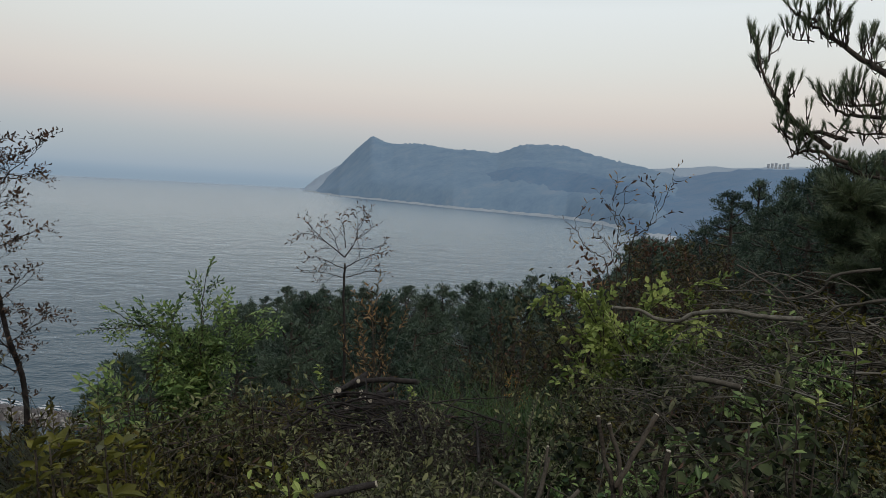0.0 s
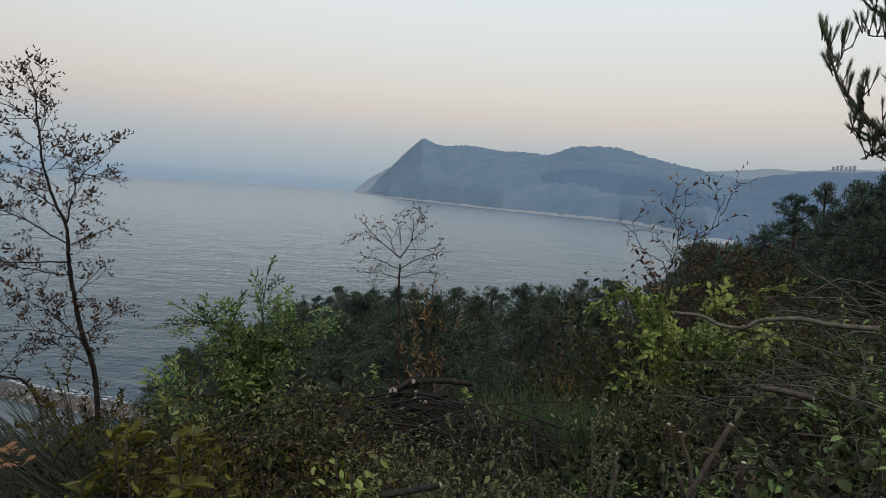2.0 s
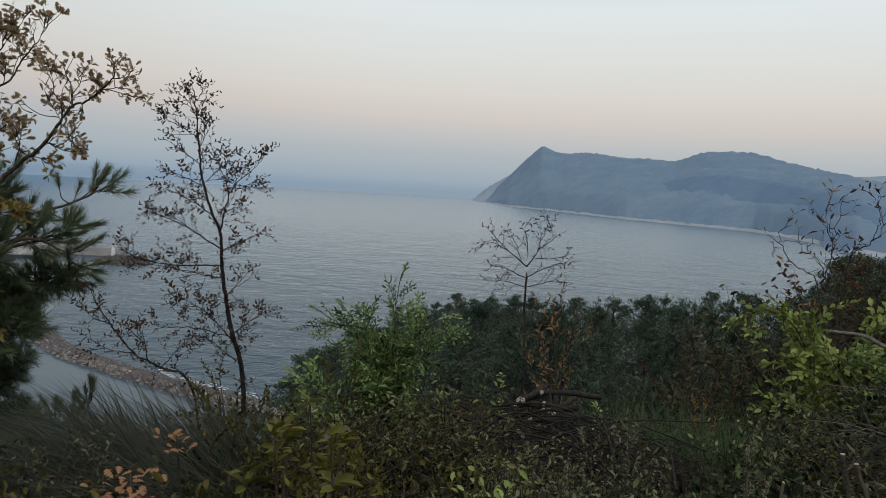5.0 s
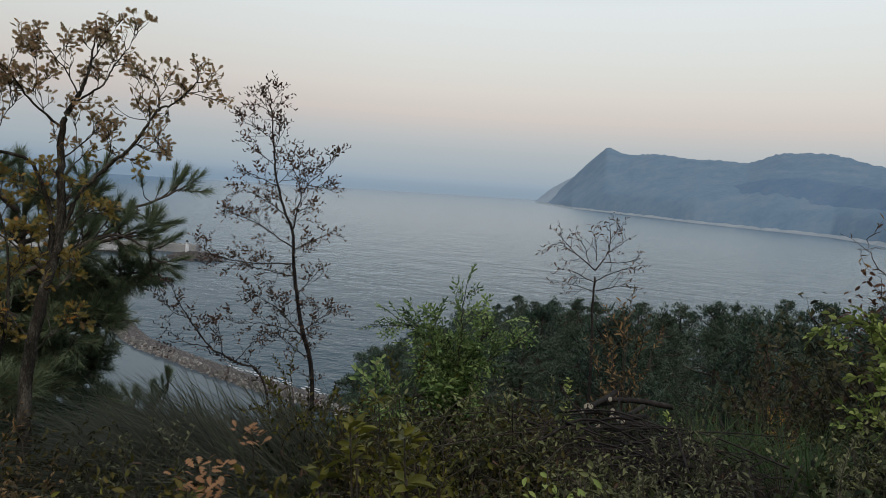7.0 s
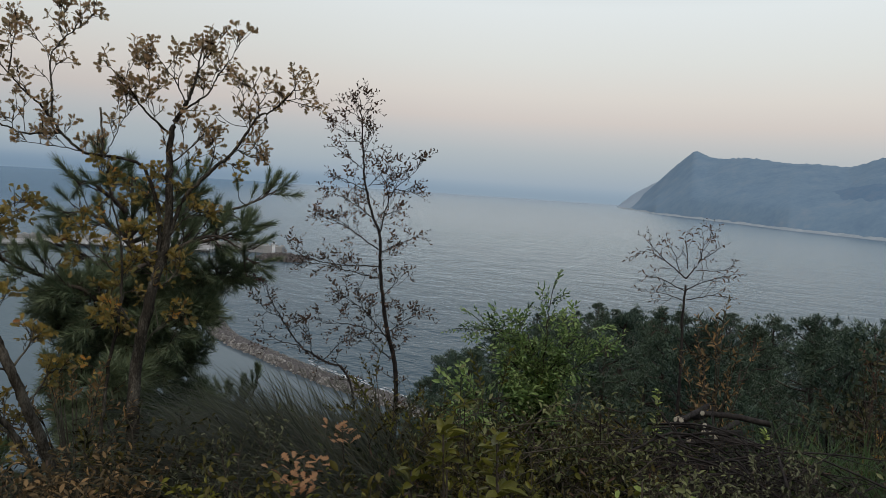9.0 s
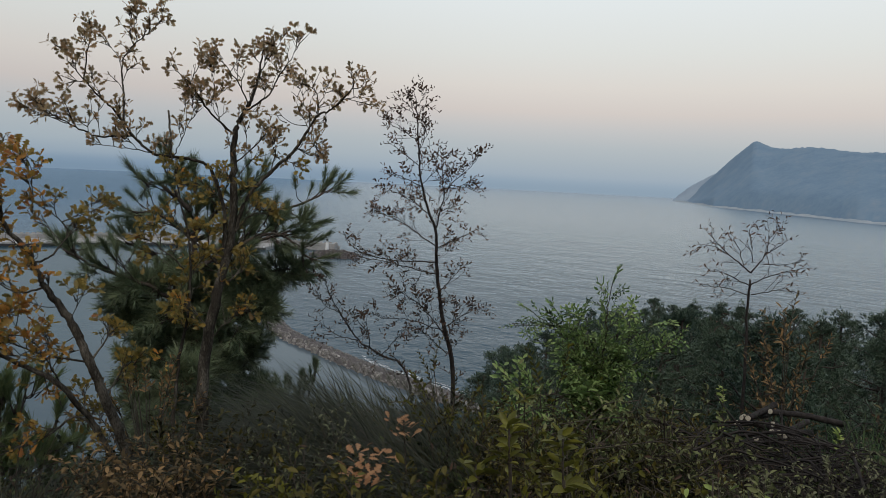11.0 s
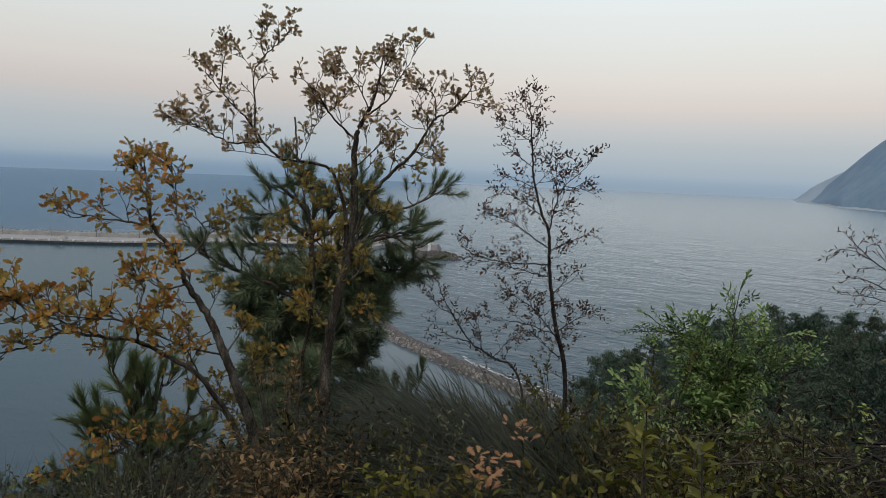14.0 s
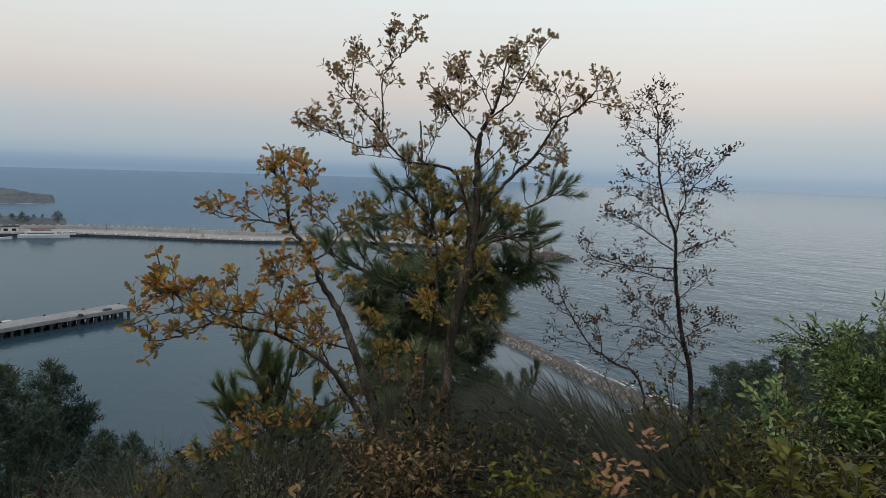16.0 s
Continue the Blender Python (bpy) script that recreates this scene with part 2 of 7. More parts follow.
M_LEMON = leaf_material("pale_lime_leaf", [(0.0361, 0.0572, 0.0137), (0.2, 0.283, 0.0711), (0.399, 0.496, 0.143), (0.526, 0.608, 0.19), (0.0961, 0.141, 0.0364)])
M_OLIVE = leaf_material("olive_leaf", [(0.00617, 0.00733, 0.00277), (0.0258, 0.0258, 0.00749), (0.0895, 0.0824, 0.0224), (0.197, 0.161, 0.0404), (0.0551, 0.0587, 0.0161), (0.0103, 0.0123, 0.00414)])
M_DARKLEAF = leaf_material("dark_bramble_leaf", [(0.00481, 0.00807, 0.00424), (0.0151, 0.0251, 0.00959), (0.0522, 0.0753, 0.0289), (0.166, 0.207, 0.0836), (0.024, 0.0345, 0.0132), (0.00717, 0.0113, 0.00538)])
M_GREYLEAF = leaf_material("grey_green_leaf", [(0.0129, 0.0149, 0.00869), (0.0646, 0.072, 0.0396), (0.191, 0.205, 0.113), (0.292, 0.293, 0.172), (0.0323, 0.0337, 0.0186)])
M_SAGE = leaf_material("pale_sage_leaf", [(0.017, 0.0221, 0.0085), (0.068, 0.085, 0.0306), (0.221, 0.246, 0.102), (0.34, 0.348, 0.162), (0.111, 0.119, 0.0425), (0.0255, 0.0306, 0.0119)])
M_RUST = leaf_material("rust_brown_leaf", [(0.0459, 0.037, 0.019), (0.153, 0.112, 0.0568), (0.321, 0.219, 0.108), (0.52, 0.315, 0.139), (0.114, 0.0926, 0.0455)])
M_UMBER = leaf_material("umber_dry_leaf", [(0.0242, 0.0162, 0.0108), (0.066, 0.0405, 0.0252), (0.121, 0.0675, 0.0405), (0.165, 0.0765, 0.045), (0.044, 0.0324, 0.0198)])
M_DARKOLIVE = leaf_material("dark_olive_leaf", [(0.016, 0.02, 0.01), (0.045, 0.05, 0.024), (0.1, 0.1, 0.046), (0.15, 0.13, 0.06), (0.03, 0.035, 0.018)])
M_SALMON = leaf_material("salmon_dry_leaf", [(0.304, 0.155, 0.0756), (0.445, 0.228, 0.109), (0.515, 0.29, 0.147), (0.328, 0.186, 0.0945)])
M_NEEDLE = leaf_material("pine_needle", [(0.0529, 0.0869, 0.0522), (0.135, 0.19, 0.108), (0.271, 0.319, 0.181), (0.0903, 0.124, 0.0725)], 0.4, 0.15)
M_NEEDLE_YOUNG = leaf_material("young_pine_needle", [(0.092, 0.149, 0.069), (0.161, 0.23, 0.103), (0.253, 0.299, 0.138), (0.127, 0.172, 0.0805)], 0.4, 0.25)
M_FOREST = leaf_material("forest_needle", [(0.0214, 0.0458, 0.0337), (0.0534, 0.0917, 0.0636), (0.125, 0.173, 0.112), (0.0391, 0.0655, 0.0468)], 0.5, 0.1)
# Darkest blade stops stand in for shade inside the tussocks.
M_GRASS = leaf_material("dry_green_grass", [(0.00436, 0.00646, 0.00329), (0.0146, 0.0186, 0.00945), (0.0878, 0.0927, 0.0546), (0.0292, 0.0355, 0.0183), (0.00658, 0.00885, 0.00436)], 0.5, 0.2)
M_BROOM = leaf_material("broom_green", [(0.0316, 0.0688, 0.018), (0.0506, 0.0972, 0.0248), (0.0696, 0.121, 0.0315)], 0.5, 0.2)
M_ROCK = rough_material("pale_armour_rock", [(0.1, 0.094, 0.088), (0.26, 0.245, 0.23), (0.52, 0.49, 0.46)], 0.5, 0.6, 0.1)
M_GRAVEL = rough_material("pinkish_gravel", [(0.0936, 0.0851, 0.0842), (0.137, 0.124, 0.122), (0.187, 0.167, 0.16)], 0.8, 0.6, 0.1)
M_CONCRETE = rough_material("weathered_concrete", [(0.25, 0.25, 0.252), (0.35, 0.345, 0.34), (0.45, 0.44, 0.425)], 0.15, 0.3, 0.05)
M_DARKCON = rough_material("dark_concrete", [(0.03, 0.032, 0.034), (0.06, 0.06, 0.062), (0.1, 0.1, 0.1)], 0.4, 0.3, 0.05)
M_WHITE = rough_material("white_paint", [(0.55, 0.56, 0.57), (0.68, 0.69, 0.7), (0.78, 0.78, 0.78)], 0.6, 0.1, 0.01, 0.4)
M_HULL = rough_material("dark_hull_paint", [(0.03, 0.04, 0.06), (0.05, 0.06, 0.08), (0.08, 0.09, 0.1)], 0.6, 0.1, 0.01, 0.4)
M_REDROOF = rough_material("faded_red_paint", [(0.16, 0.07, 0.055), (0.24, 0.1, 0.08), (0.3, 0.15, 0.12)], 0.6, 0.1, 0.01)
M_GLASS = rough_material("dark_window", [(0.015, 0.018, 0.02), (0.03, 0.035, 0.04)], 1.0, 0.05, 0.01, 0.15)
M_FOAM = rough_material("surf_foam", [(0.4, 0.42, 0.43), (0.6, 0.62, 0.63), (0.8, 0.8, 0.8)], 0.7, 0.4, 0.1)
# Wooded slopes with aerial haze painted into the base colour as blue-grey.
M_HEAD = rough_material("hazed_wooded_slope", [(0.16, 0.242, 0.342), (0.195, 0.285, 0.378), (0.244, 0.31, 0.383)], 0.012, 0.16, 6, 1.0, fine=6)
M_SPUR = rough_material("hazed_wooded_spur", [(0.126, 0.207, 0.314), (0.151, 0.239, 0.345), (0.185, 0.258, 0.35)], 0.014, 0.16, 5, 1.0, fine=6)
# Pale shore, farthest land and walls: more haze painted into the colour.
M_BEACH = rough_material("hazed_pale_rock", [(0.27, 0.33, 0.37), (0.35, 0.4, 0.44), (0.46, 0.49, 0.51)], 0.03, 0.3, 2, 1.0)
M_FAR = rough_material("far_haze_tint", [(0.3, 0.37, 0.45), (0.33, 0.4, 0.47)], 0.003, 0.3, 10, 1.0)
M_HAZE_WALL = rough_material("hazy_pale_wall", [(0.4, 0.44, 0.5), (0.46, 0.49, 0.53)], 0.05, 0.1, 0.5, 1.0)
M_CAPE = rough_material("grey_brown_cape", [(0.07, 0.09, 0.105), (0.105, 0.125, 0.14), (0.17, 0.18, 0.185)], 0.02, 0.6, 5, 1.0)


# ---- mesh kit ----
class Geo:
    """Collects points and faces, with a material slot for each face."""

    def __init__(self):
        self.v, self.f, self.s, self.n = [], [], [], 0

    def add(self, v, f, slot=0):
        v = np.asarray(v, float)
        self.v.append(v)
        self.f.extend([[i + self.n for i in face] for face in f])
        self.s.extend([slot] * len(f))
        self.n += len(v)

    def stamp(self, template, mats, slot=0):
        """The template (points, faces) at each of the 4 x 4 poses."""
        tv, tf = template
        mats = np.asarray(mats, float).reshape(-1, 4, 4)
        k = len(tv)
        v = np.einsum("nij,kj->nki", mats[:, :3, :3], tv) + mats[:, None, :3, 3]
        self.v.append(v.reshape(-1, 3))
        for c in range(len(mats)):
            o = self.n + c * k
            self.f.extend([[i + o for i in face] for face in tf])
        self.s.extend([slot] * (len(tf) * len(mats)))
        self.n += k * len(mats)

    def tube(self, pts, r0, r1, sides=5, slot=0, cap=True):
        pts = np.asarray(pts, float)
        k = len(pts)
        d = np.gradient(pts, axis=0)
        d /= np.linalg.norm(d, axis=1, keepdims=True) + 1e-9
        ref = np.where(np.abs(d[:, 2:3]) > 0.9, [[1.0, 0, 0]], [[0, 0, 1.0]])
        a = np.cross(d, ref)
        a /= np.linalg.norm(a, axis=1, keepdims=True) + 1e-9
        b = np.cross(d, a)
        r = np.linspace(r0, r1, k)[:, None, None]
        ang = np.linspace(0, 2 * np.pi, sides, endpoint=False)
        ring = np.cos(ang)[None, :, None] * a[:, None] + np.sin(ang)[None, :, None] * b[:, None]
        v = (pts[:, None] + r * ring).reshape(-1, 3)
        f = [[i * sides + j, i * sides + (j + 1) % sides, (i + 1) * sides + (j + 1) % sides, (i + 1) * sides + j] for i in range(k - 1) for j in range(sides)]
        if cap:
            f += [list(range(sides))[::-1], [(k - 1) * sides + j for j in range(sides)]]
        self.add(v, f, slot)

    def box(self, c, size, spin=0.0, slot=0, taper=1.0):
        x, y, z = (s / 2 for s in size)
        v = np.array([[sx * x * (taper if sz > 0 else 1), sy * y * (taper if sz > 0 else 1), sz * z] for sz in (-1, 1) for sy in (-1, 1) for sx in (-1, 1)])
        cs, sn = np.cos(spin), np.sin(spin)
        v = np.stack([v[:, 0] * cs - v[:, 1] * sn, v[:, 0] * sn + v[:, 1] * cs, v[:, 2]], 1) + np.asarray(c, float)
        self.add(v, [[0, 2, 3, 1], [4, 5, 7, 6], [0, 1, 5, 4], [2, 6, 7, 3], [0, 4, 6, 2], [1, 3, 7, 5]], slot)

    def mesh(self, name, mats, smooth=True):
        me = bpy.data.meshes.new(name)
        me.from_pydata(np.concatenate(self.v).tolist() if self.v else [], [], self.f)
        for m in mats if isinstance(mats, (list, tuple)) else [mats]:
            me.materials.append(m)
        me.polygons.foreach_set("material_index", np.array(self.s, dtype=np.int32))
        me.polygons.foreach_set("use_smooth", np.full(len(self.f), smooth))
        me.update()
        return me


def part(name, me, parent=None, at=None, label=""):
    ob = new(name, me)
    ob.parent = parent
    if at is not None:
        ob.matrix_basis = at
    if label:
        tagged(ob, label)
    return ob


def thing(name, at, label, category, group="", kind="", me=None):
    ob = new(name, me)
    ob.matrix_basis = at if isinstance(at, Matrix) else Matrix.Translation(at)
    return tagged(ob, label, category, group, kind)


def curve_through(pts, step=5, wobble=0.0, rng=None):
    """A Catmull-Rom line through the points, with a little unrest."""
    p = np.asarray(pts, float)
    q = np.vstack([2 * p[0] - p[1], p, 2 * p[-1] - p[-2]])
    t = np.linspace(0, 1, step, endpoint=False)[:, None]
    out = [0.5 * (2 * b + (c - a) * t + (2 * a - 5 * b + 4 * c - d) * t**2 + (3 * b - a - 3 * c + d) * t**3) for a, b, c, d in zip(q, q[1:], q[2:], q[3:])]
    out = np.vstack(out + [p[-1:]])
    if wobble and rng is not None:
        w = rng.normal(0, wobble, out.shape)
        w[0] = w[-1] = 0
        out = out + w
    return out


def unit(v):
    v = np.asarray(v, float)
    return v / (np.linalg.norm(v, axis=-1, keepdims=True) + 1e-9)


def aims(pos, ways, sizes, rng, up=(0, 0, 1), loose=0.5):
    """Poses with +y along the ways and +z near up."""
    pos, ways = np.atleast_2d(pos), unit(np.atleast_2d(ways))
    n = unit(np.asarray(up, float) + rng.normal(0, loose, ways.shape))
    x = unit(np.cross(ways, n))
    z = np.cross(x, ways)
    m = np.zeros((len(pos), 4, 4))
    s = np.broadcast_to(np.asarray(sizes, float), (len(pos),))[:, None]
    m[:, :3, 0], m[:, :3, 1], m[:, :3, 2], m[:, :3, 3], m[:, 3, 3] = x * s, ways * s, z * s, pos, 1
    return m


def blade_leaf(width=0.42, fold=0.1, droop=0.12):
    """An oval leaf of length 1 along +y, folded along its midrib."""
    v = [(0, 0, 0), (width * 0.42, 0.3, fold), (width * 0.46, 0.66, fold - droop * 0.4), (0, 1, -droop), (-width * 0.46, 0.66, fold - droop * 0.4), (-width * 0.42, 0.3, fold)]
    return np.array(v), [[0, 1, 2, 3], [0, 3, 4, 5]]


def lobed_leaf():
    """An oak leaf of length 1 along +y with rounded lobes."""
    ys = np.array([0.0, 0.12, 0.22, 0.34, 0.45, 0.58, 0.68, 0.82, 0.92, 1.0])
    ws = np.array([0.02, 0.04, 0.2, 0.08, 0.3, 0.11, 0.37, 0.14, 0.23, 0.03])
    k = len(ys)
    z = -0.12 * ys**2
    ws = ws * 0.95
    v = np.vstack([np.stack([0 * ys, ys, z], 1), np.stack([ws, ys + 0.03, z + 0.22 * ws], 1), np.stack([-ws, ys + 0.03, z + 0.22 * ws], 1)])
    f = []
    for i in range(k - 1):
        f += [[i, k + i, k + i + 1, i + 1], [i, i + 1, 2 * k + i + 1, 2 * k + i]]
    return v, f


OVAL, SLIM, BROAD, OAKLEAF = blade_leaf(), blade_leaf(0.28, 0.06, 0.2), blade_leaf(0.58, 0.12, 0.15), lobed_leaf()


def shoot_mesh(name, rng, length, count, leaf, size, mats, bend=0.2, spread=0.9, start=0.15, thick=0.004):
    """A leafy shoot along +y: a thin bowed stem with leaves set along it."""
    g = Geo()
    t = np.linspace(0, 1, 7)
    side, drop = rng.normal(0, bend, 2)
    stem = np.stack([side * length * t**2, length * t, drop * length * t**2], 1)
    g.tube(stem, thick, thick * 0.35, 4, 0)
    u = np.linspace(start, 1, count)
    pos = np.stack([np.interp(u, t, stem[:, i]) for i in range(3)], 1)
    ang = np.arange(count) * 2.4 + rng.uniform(0, 6) + rng.normal(0, 0.4, count)
    ways = np.stack([np.cos(ang) * spread, np.full(count, 0.55) + u * 0.5, np.sin(ang) * spread], 1)
    ups = np.tile([0.0, 0.1, 1.0], (count, 1))
    g.stamp(leaf, aims(pos, ways, size * rng.uniform(0.65, 1.1, count) * (1.1 - 0.35 * u), rng, ups, 0.55), 1)
    return g.mesh(name, mats)


def tuft_mesh(name, rng, needles, length, spread, mats, width=0.007, stem=0.2):
    """A pine shoot along +y: a brush of needles swept forward along a twig."""
    g = Geo()
    g.tube([(0, -0.08, 0), (0, stem * 0.5, 0.004), (0, stem, 0.012)], 0.006, 0.003, 4, 0)
    u = rng.uniform(0, 1, needles) ** 0.7
    ang = rng.uniform(0, 2 * np.pi, needles)
    tilt = rng.uniform(0.15, spread, needles) * (1.2 - 0.55 * u)
    ways = np.stack([np.cos(ang) * np.sin(tilt), np.cos(tilt), np.sin(ang) * np.sin(tilt)], 1)
    pos = np.stack([0 * ang, stem * u, 0.012 * u * u], 1)
    needle = (np.array([(-width / 2 / length, 0, 0), (width / 2 / length, 0, 0), (0, 1, 0.05)]), [[0, 1, 2]])
    g.stamp(needle, aims(pos, ways, length * rng.uniform(0.7, 1.1, needles), rng, (0, 0, 1), 1.5), 1)
    return g.mesh(name, mats)


def flat_spray_mesh(name, rng, length, side, leaf, size, mats, droop=0.25, thick=0.004):
    """An arching leafy spray along +y: side twigs with two rows of leaves, faces up."""
    g = Geo()
    t = np.linspace(0, 1, 8)
    bow = rng.normal(0, 0.12)
    main = np.stack([bow * length * t**2, length * t, length * (0.1 * t - droop * t**2)], 1)
    lines = [main]
    for k in range(side):
        u = 0.12 + 0.75 * k / side + rng.uniform(0, 0.06)
        p = np.array([np.interp(u, t, main[:, i]) for i in range(3)])
        s = 1 if k % 2 else -1
        n = length * rng.uniform(0.28, 0.5) * (1.1 - 0.6 * u)
        e = p + np.array([s * n * 0.75, n * 0.7, rng.normal(0, 0.18) * n])
        lines.append(np.array([p, (p + e) / 2 + (0, 0, 0.05 * n), e - (0, 0, 0.1 * n)]))
    for i, q in enumerate(lines):
        g.tube(q, thick if i == 0 else thick * 0.5, thick * 0.3, 4, 0)
        w = q[-1] - q[0]
        run = np.linalg.norm(w)
        count = max(4, int(run / (size * 0.42)))
        u = np.linspace(0.15, 1, count)
        seg = np.linspace(0, 1, len(q))
        pos = np.stack([np.interp(u, seg, q[:, j]) for j in range(3)], 1)
        fwd = unit(w)
        out = unit(np.cross(fwd, (0, 0, 1)))
        s = np.where(np.arange(count) % 2, 1, -1)[:, None]
        ways = fwd * (0.55 + 0.5 * u[:, None]) + out * s * (1 - 0.6 * u[:, None] ** 3) + rng.normal(0, 0.22, (count, 3))
        g.stamp(leaf, aims(pos, ways, size * rng.uniform(0.7, 1.12, count), rng, (0, 0, 1), 0.35), 1)
    return g.mesh(name, mats)


def branchlet_mesh(name, rng, shoots, needles, length, mats, width=0.009):
    """A pine branchlet along +y: a forked twig whose ends carry brushes of needles."""
    g = Geo()
    needle = (np.array([(-width / 2 / length, 0, 0), (width / 2 / length, 0, 0), (0, 1, 0.08)]), [[0, 1, 2]])
    for k in range(shoots):
        a = k * 2.4 + rng.normal(0, 0.4)
        w = unit(np.array([math.cos(a) * 0.75, rng.uniform(0.4, 1.0), math.sin(a) * 0.75]))
        p = np.array([0, -0.2 + 0.22 * k / shoots, 0])
        e = p + w * rng.uniform(0.14, 0.26)
        g.tube([p, (p + e) / 2, e], 0.007, 0.004, 4, 0)
        ang, tilt = rng.uniform(0, 6.283, needles), rng.uniform(0.2, 1.15, needles)
        x = unit(np.cross(w, (0.3, 0.1, 1)))
        z = np.cross(x, w)
        ways = w * np.cos(tilt)[:, None] + (x * np.cos(ang)[:, None] + z * np.sin(ang)[:, None]) * np.sin(tilt)[:, None]
        pos = p + (e - p) * rng.uniform(0.25, 1.05, needles)[:, None]
        g.stamp(needle, aims(pos, ways, length * rng.uniform(0.65, 1.1, needles), rng, (0, 0, 1), 1.5), 1)
    return g.mesh(name, mats)


# ---- the lie of the land ----
# Depth under the eye along three kinds of slope, by distance from the viewer.
SLOPE_FOREST = ([0, 2, 5, 9, 18, 45, 75, 150, 420], [-1.6, -1.75, -2.25, -4.6, -12.0, -15.6, -19.5, -62.5, -70])
SLOPE_STEEP = ([0, 2, 4, 6, 10, 120, 200, 420], [-1.6, -1.75, -2.2, -3.2, -5.6, -60.6, -64, -70])
SLOPE_RIDGE = ([0, 2, 6, 20, 60, 160, 420], [-1.6, -1.6, -1.8, -3.2, -7.5, -30, -66])
# Unseen rise behind the viewer, made up to block low light.
SLOPE_LIGHT_BLOCK = ([0, 2, 6, 30, 420], [-1.6, -1.5, -0.7, 11, 170])


def ground(x, y):
    """The ground's height over the sea at a place."""
    r, az = math.hypot(x, y), math.degrees(math.atan2(-x, y))

    def ease(a, b):
        u = min(1.0, max(0.0, (az - a) / (b - a)))
        return u * u * (3 - 2 * u)

    a, b, c, d = (np.interp(r, *s) for s in (SLOPE_FOREST, SLOPE_STEEP, SLOPE_RIDGE, SLOPE_LIGHT_BLOCK))
    h = c + (a - c) * ease(-26, -10)
    h += (b - h) * ease(16, 32)
    h += (d - h) * (ease(95, 140) + (1 - ease(-100, -50)))
    bump = noise.noise((x * 0.5, y * 0.5, 3.0)) * 0.1 * min(1, r / 3) + noise.noise((x * 0.06, y * 0.06, 8.0)) * 1.2 * min(1, r / 40)
    return EYE + h + bump


def build_ground():
    g, azs = Geo(), np.radians(np.arange(-180, 180, 2.5))
    rs = np.concatenate([[0.4], np.geomspace(1.0, 420, 70)])
    v = []
    for r in rs:
        for a in azs:
            x, y = -math.sin(a) * r, math.cos(a) * r
            v.append((x, y, ground(x, y)))
    k = len(azs)
    f = [[i * k + j, i * k + (j + 1) % k, (i + 1) * k + (j + 1) % k, (i + 1) * k + j] for i in range(len(rs) - 1) for j in range(k)]
    f.append(list(range(k))[::-1])
    g.add(v, f)
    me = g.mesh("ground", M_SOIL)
    me.flip_normals()
    thing("ground", (0, 0, 0), "steep hillside covered in dark leaf litter and soil", "hillside", kind="structure", me=me)


build_ground()


def build_sea():
    g, k = Geo(), 96
    rs = [0, 60, 200, 600, 1500, 4900]
    v = [(0, 0, 0)] + [(r * math.cos(2 * math.pi * j / k), r * math.sin(2 * math.pi * j / k), 0) for r in rs[1:] for j in range(k)]
    f = [[0, 1 + j, 1 + (j + 1) % k] for j in range(k)]
    f += [[1 + i * k + j, 1 + (i + 1) * k + j, 1 + (i + 1) * k + (j + 1) % k, 1 + i * k + (j + 1) % k] for i in range(len(rs) - 2) for j in range(k)]
    g.add(v, f)
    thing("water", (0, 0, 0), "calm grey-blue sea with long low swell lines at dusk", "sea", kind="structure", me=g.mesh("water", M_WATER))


build_sea()


def polar(az, r, z=0.0):
    return (-math.sin(radians(az)) * r, math.cos(radians(az)) * r, z)


def build_range(name, label, mat, sky, shore, depth, steps=280, rows=16, rough=1.0, seed=0.0):
    """A distant hill range: a shore line and a skyline, each by bearing, with gullied slopes between."""
    g = Geo()
    a0, a1 = sky[0][0], sky[-1][0]
    v = []
    for i in range(steps + 1):
        az = a0 + (a1 - a0) * i / steps
        rs = np.interp(-az, [-s[0] for s in shore], [s[1] for s in shore])
        el = np.interp(-az, [-s[0] for s in sky], [s[1] for s in sky])
        rr = rs + depth
        top = max(1.0, EYE + rr * math.tan(radians(el)))
        for j in range(rows + 1):
            q = j / rows
            r = rs + depth * q * 1.25
            u = min(1.0, q * 1.25)
            h = top * (0.1 * min(1, u * 12) + 0.9 * u**0.85) if q <= 0.8 else top * (1 - (q - 0.8) * 1.5)
            x, y, _ = polar(az, r)
            gully = noise.fractal((x * 0.0035 + seed, y * 0.0035, seed), 0.9, 2.1, 5)
            h += gully * top * 0.09 * rough * math.sin(math.pi * min(1, u)) + (noise.noise((x * 0.05, y * 0.05, seed)) * 4 + noise.noise((x * 0.15, y * 0.15, seed)) * 4) * u
            v.append((x, y, h if j else -4.0))
    f = [[i * (rows + 1) + j, (i + 1) * (rows + 1) + j, (i + 1) * (rows + 1) + j + 1, i * (rows + 1) + j + 1] for i in range(steps) for j in range(rows)]
    g.add(v, f)
    return thing(name, (0, 0, 0), label, "headland", kind="structure", me=g.mesh(name, mat))


SHORE = [(12.4, 3650), (9.3, 2770), (4.4, 2340), (-0.6, 1985), (-5.6, 1820), (-10.5, 1690), (-13.4, 1480), (-17.6, 1100), (-30, 900), (-45, 800)]
HEAD_SKY = [(11.5, -0.9), (10.5, 0.3), (9.44, 1.4), (8.4, 2.6), (7.58, 3.45), (6.64, 4.25), (6.2, 4.1), (5.6, 3.8), (4.66, 3.68), (2.7, 3.84), (-0.28, 3.53), (-2.75, 3.52), (-4.24, 3.4), (-6.64, 4.3), (-10.0, 4.35), (-12.4, 3.65), (-15.3, 3.0), (-18.0, 2.5), (-22, 1.6), (-40, 1.0)]
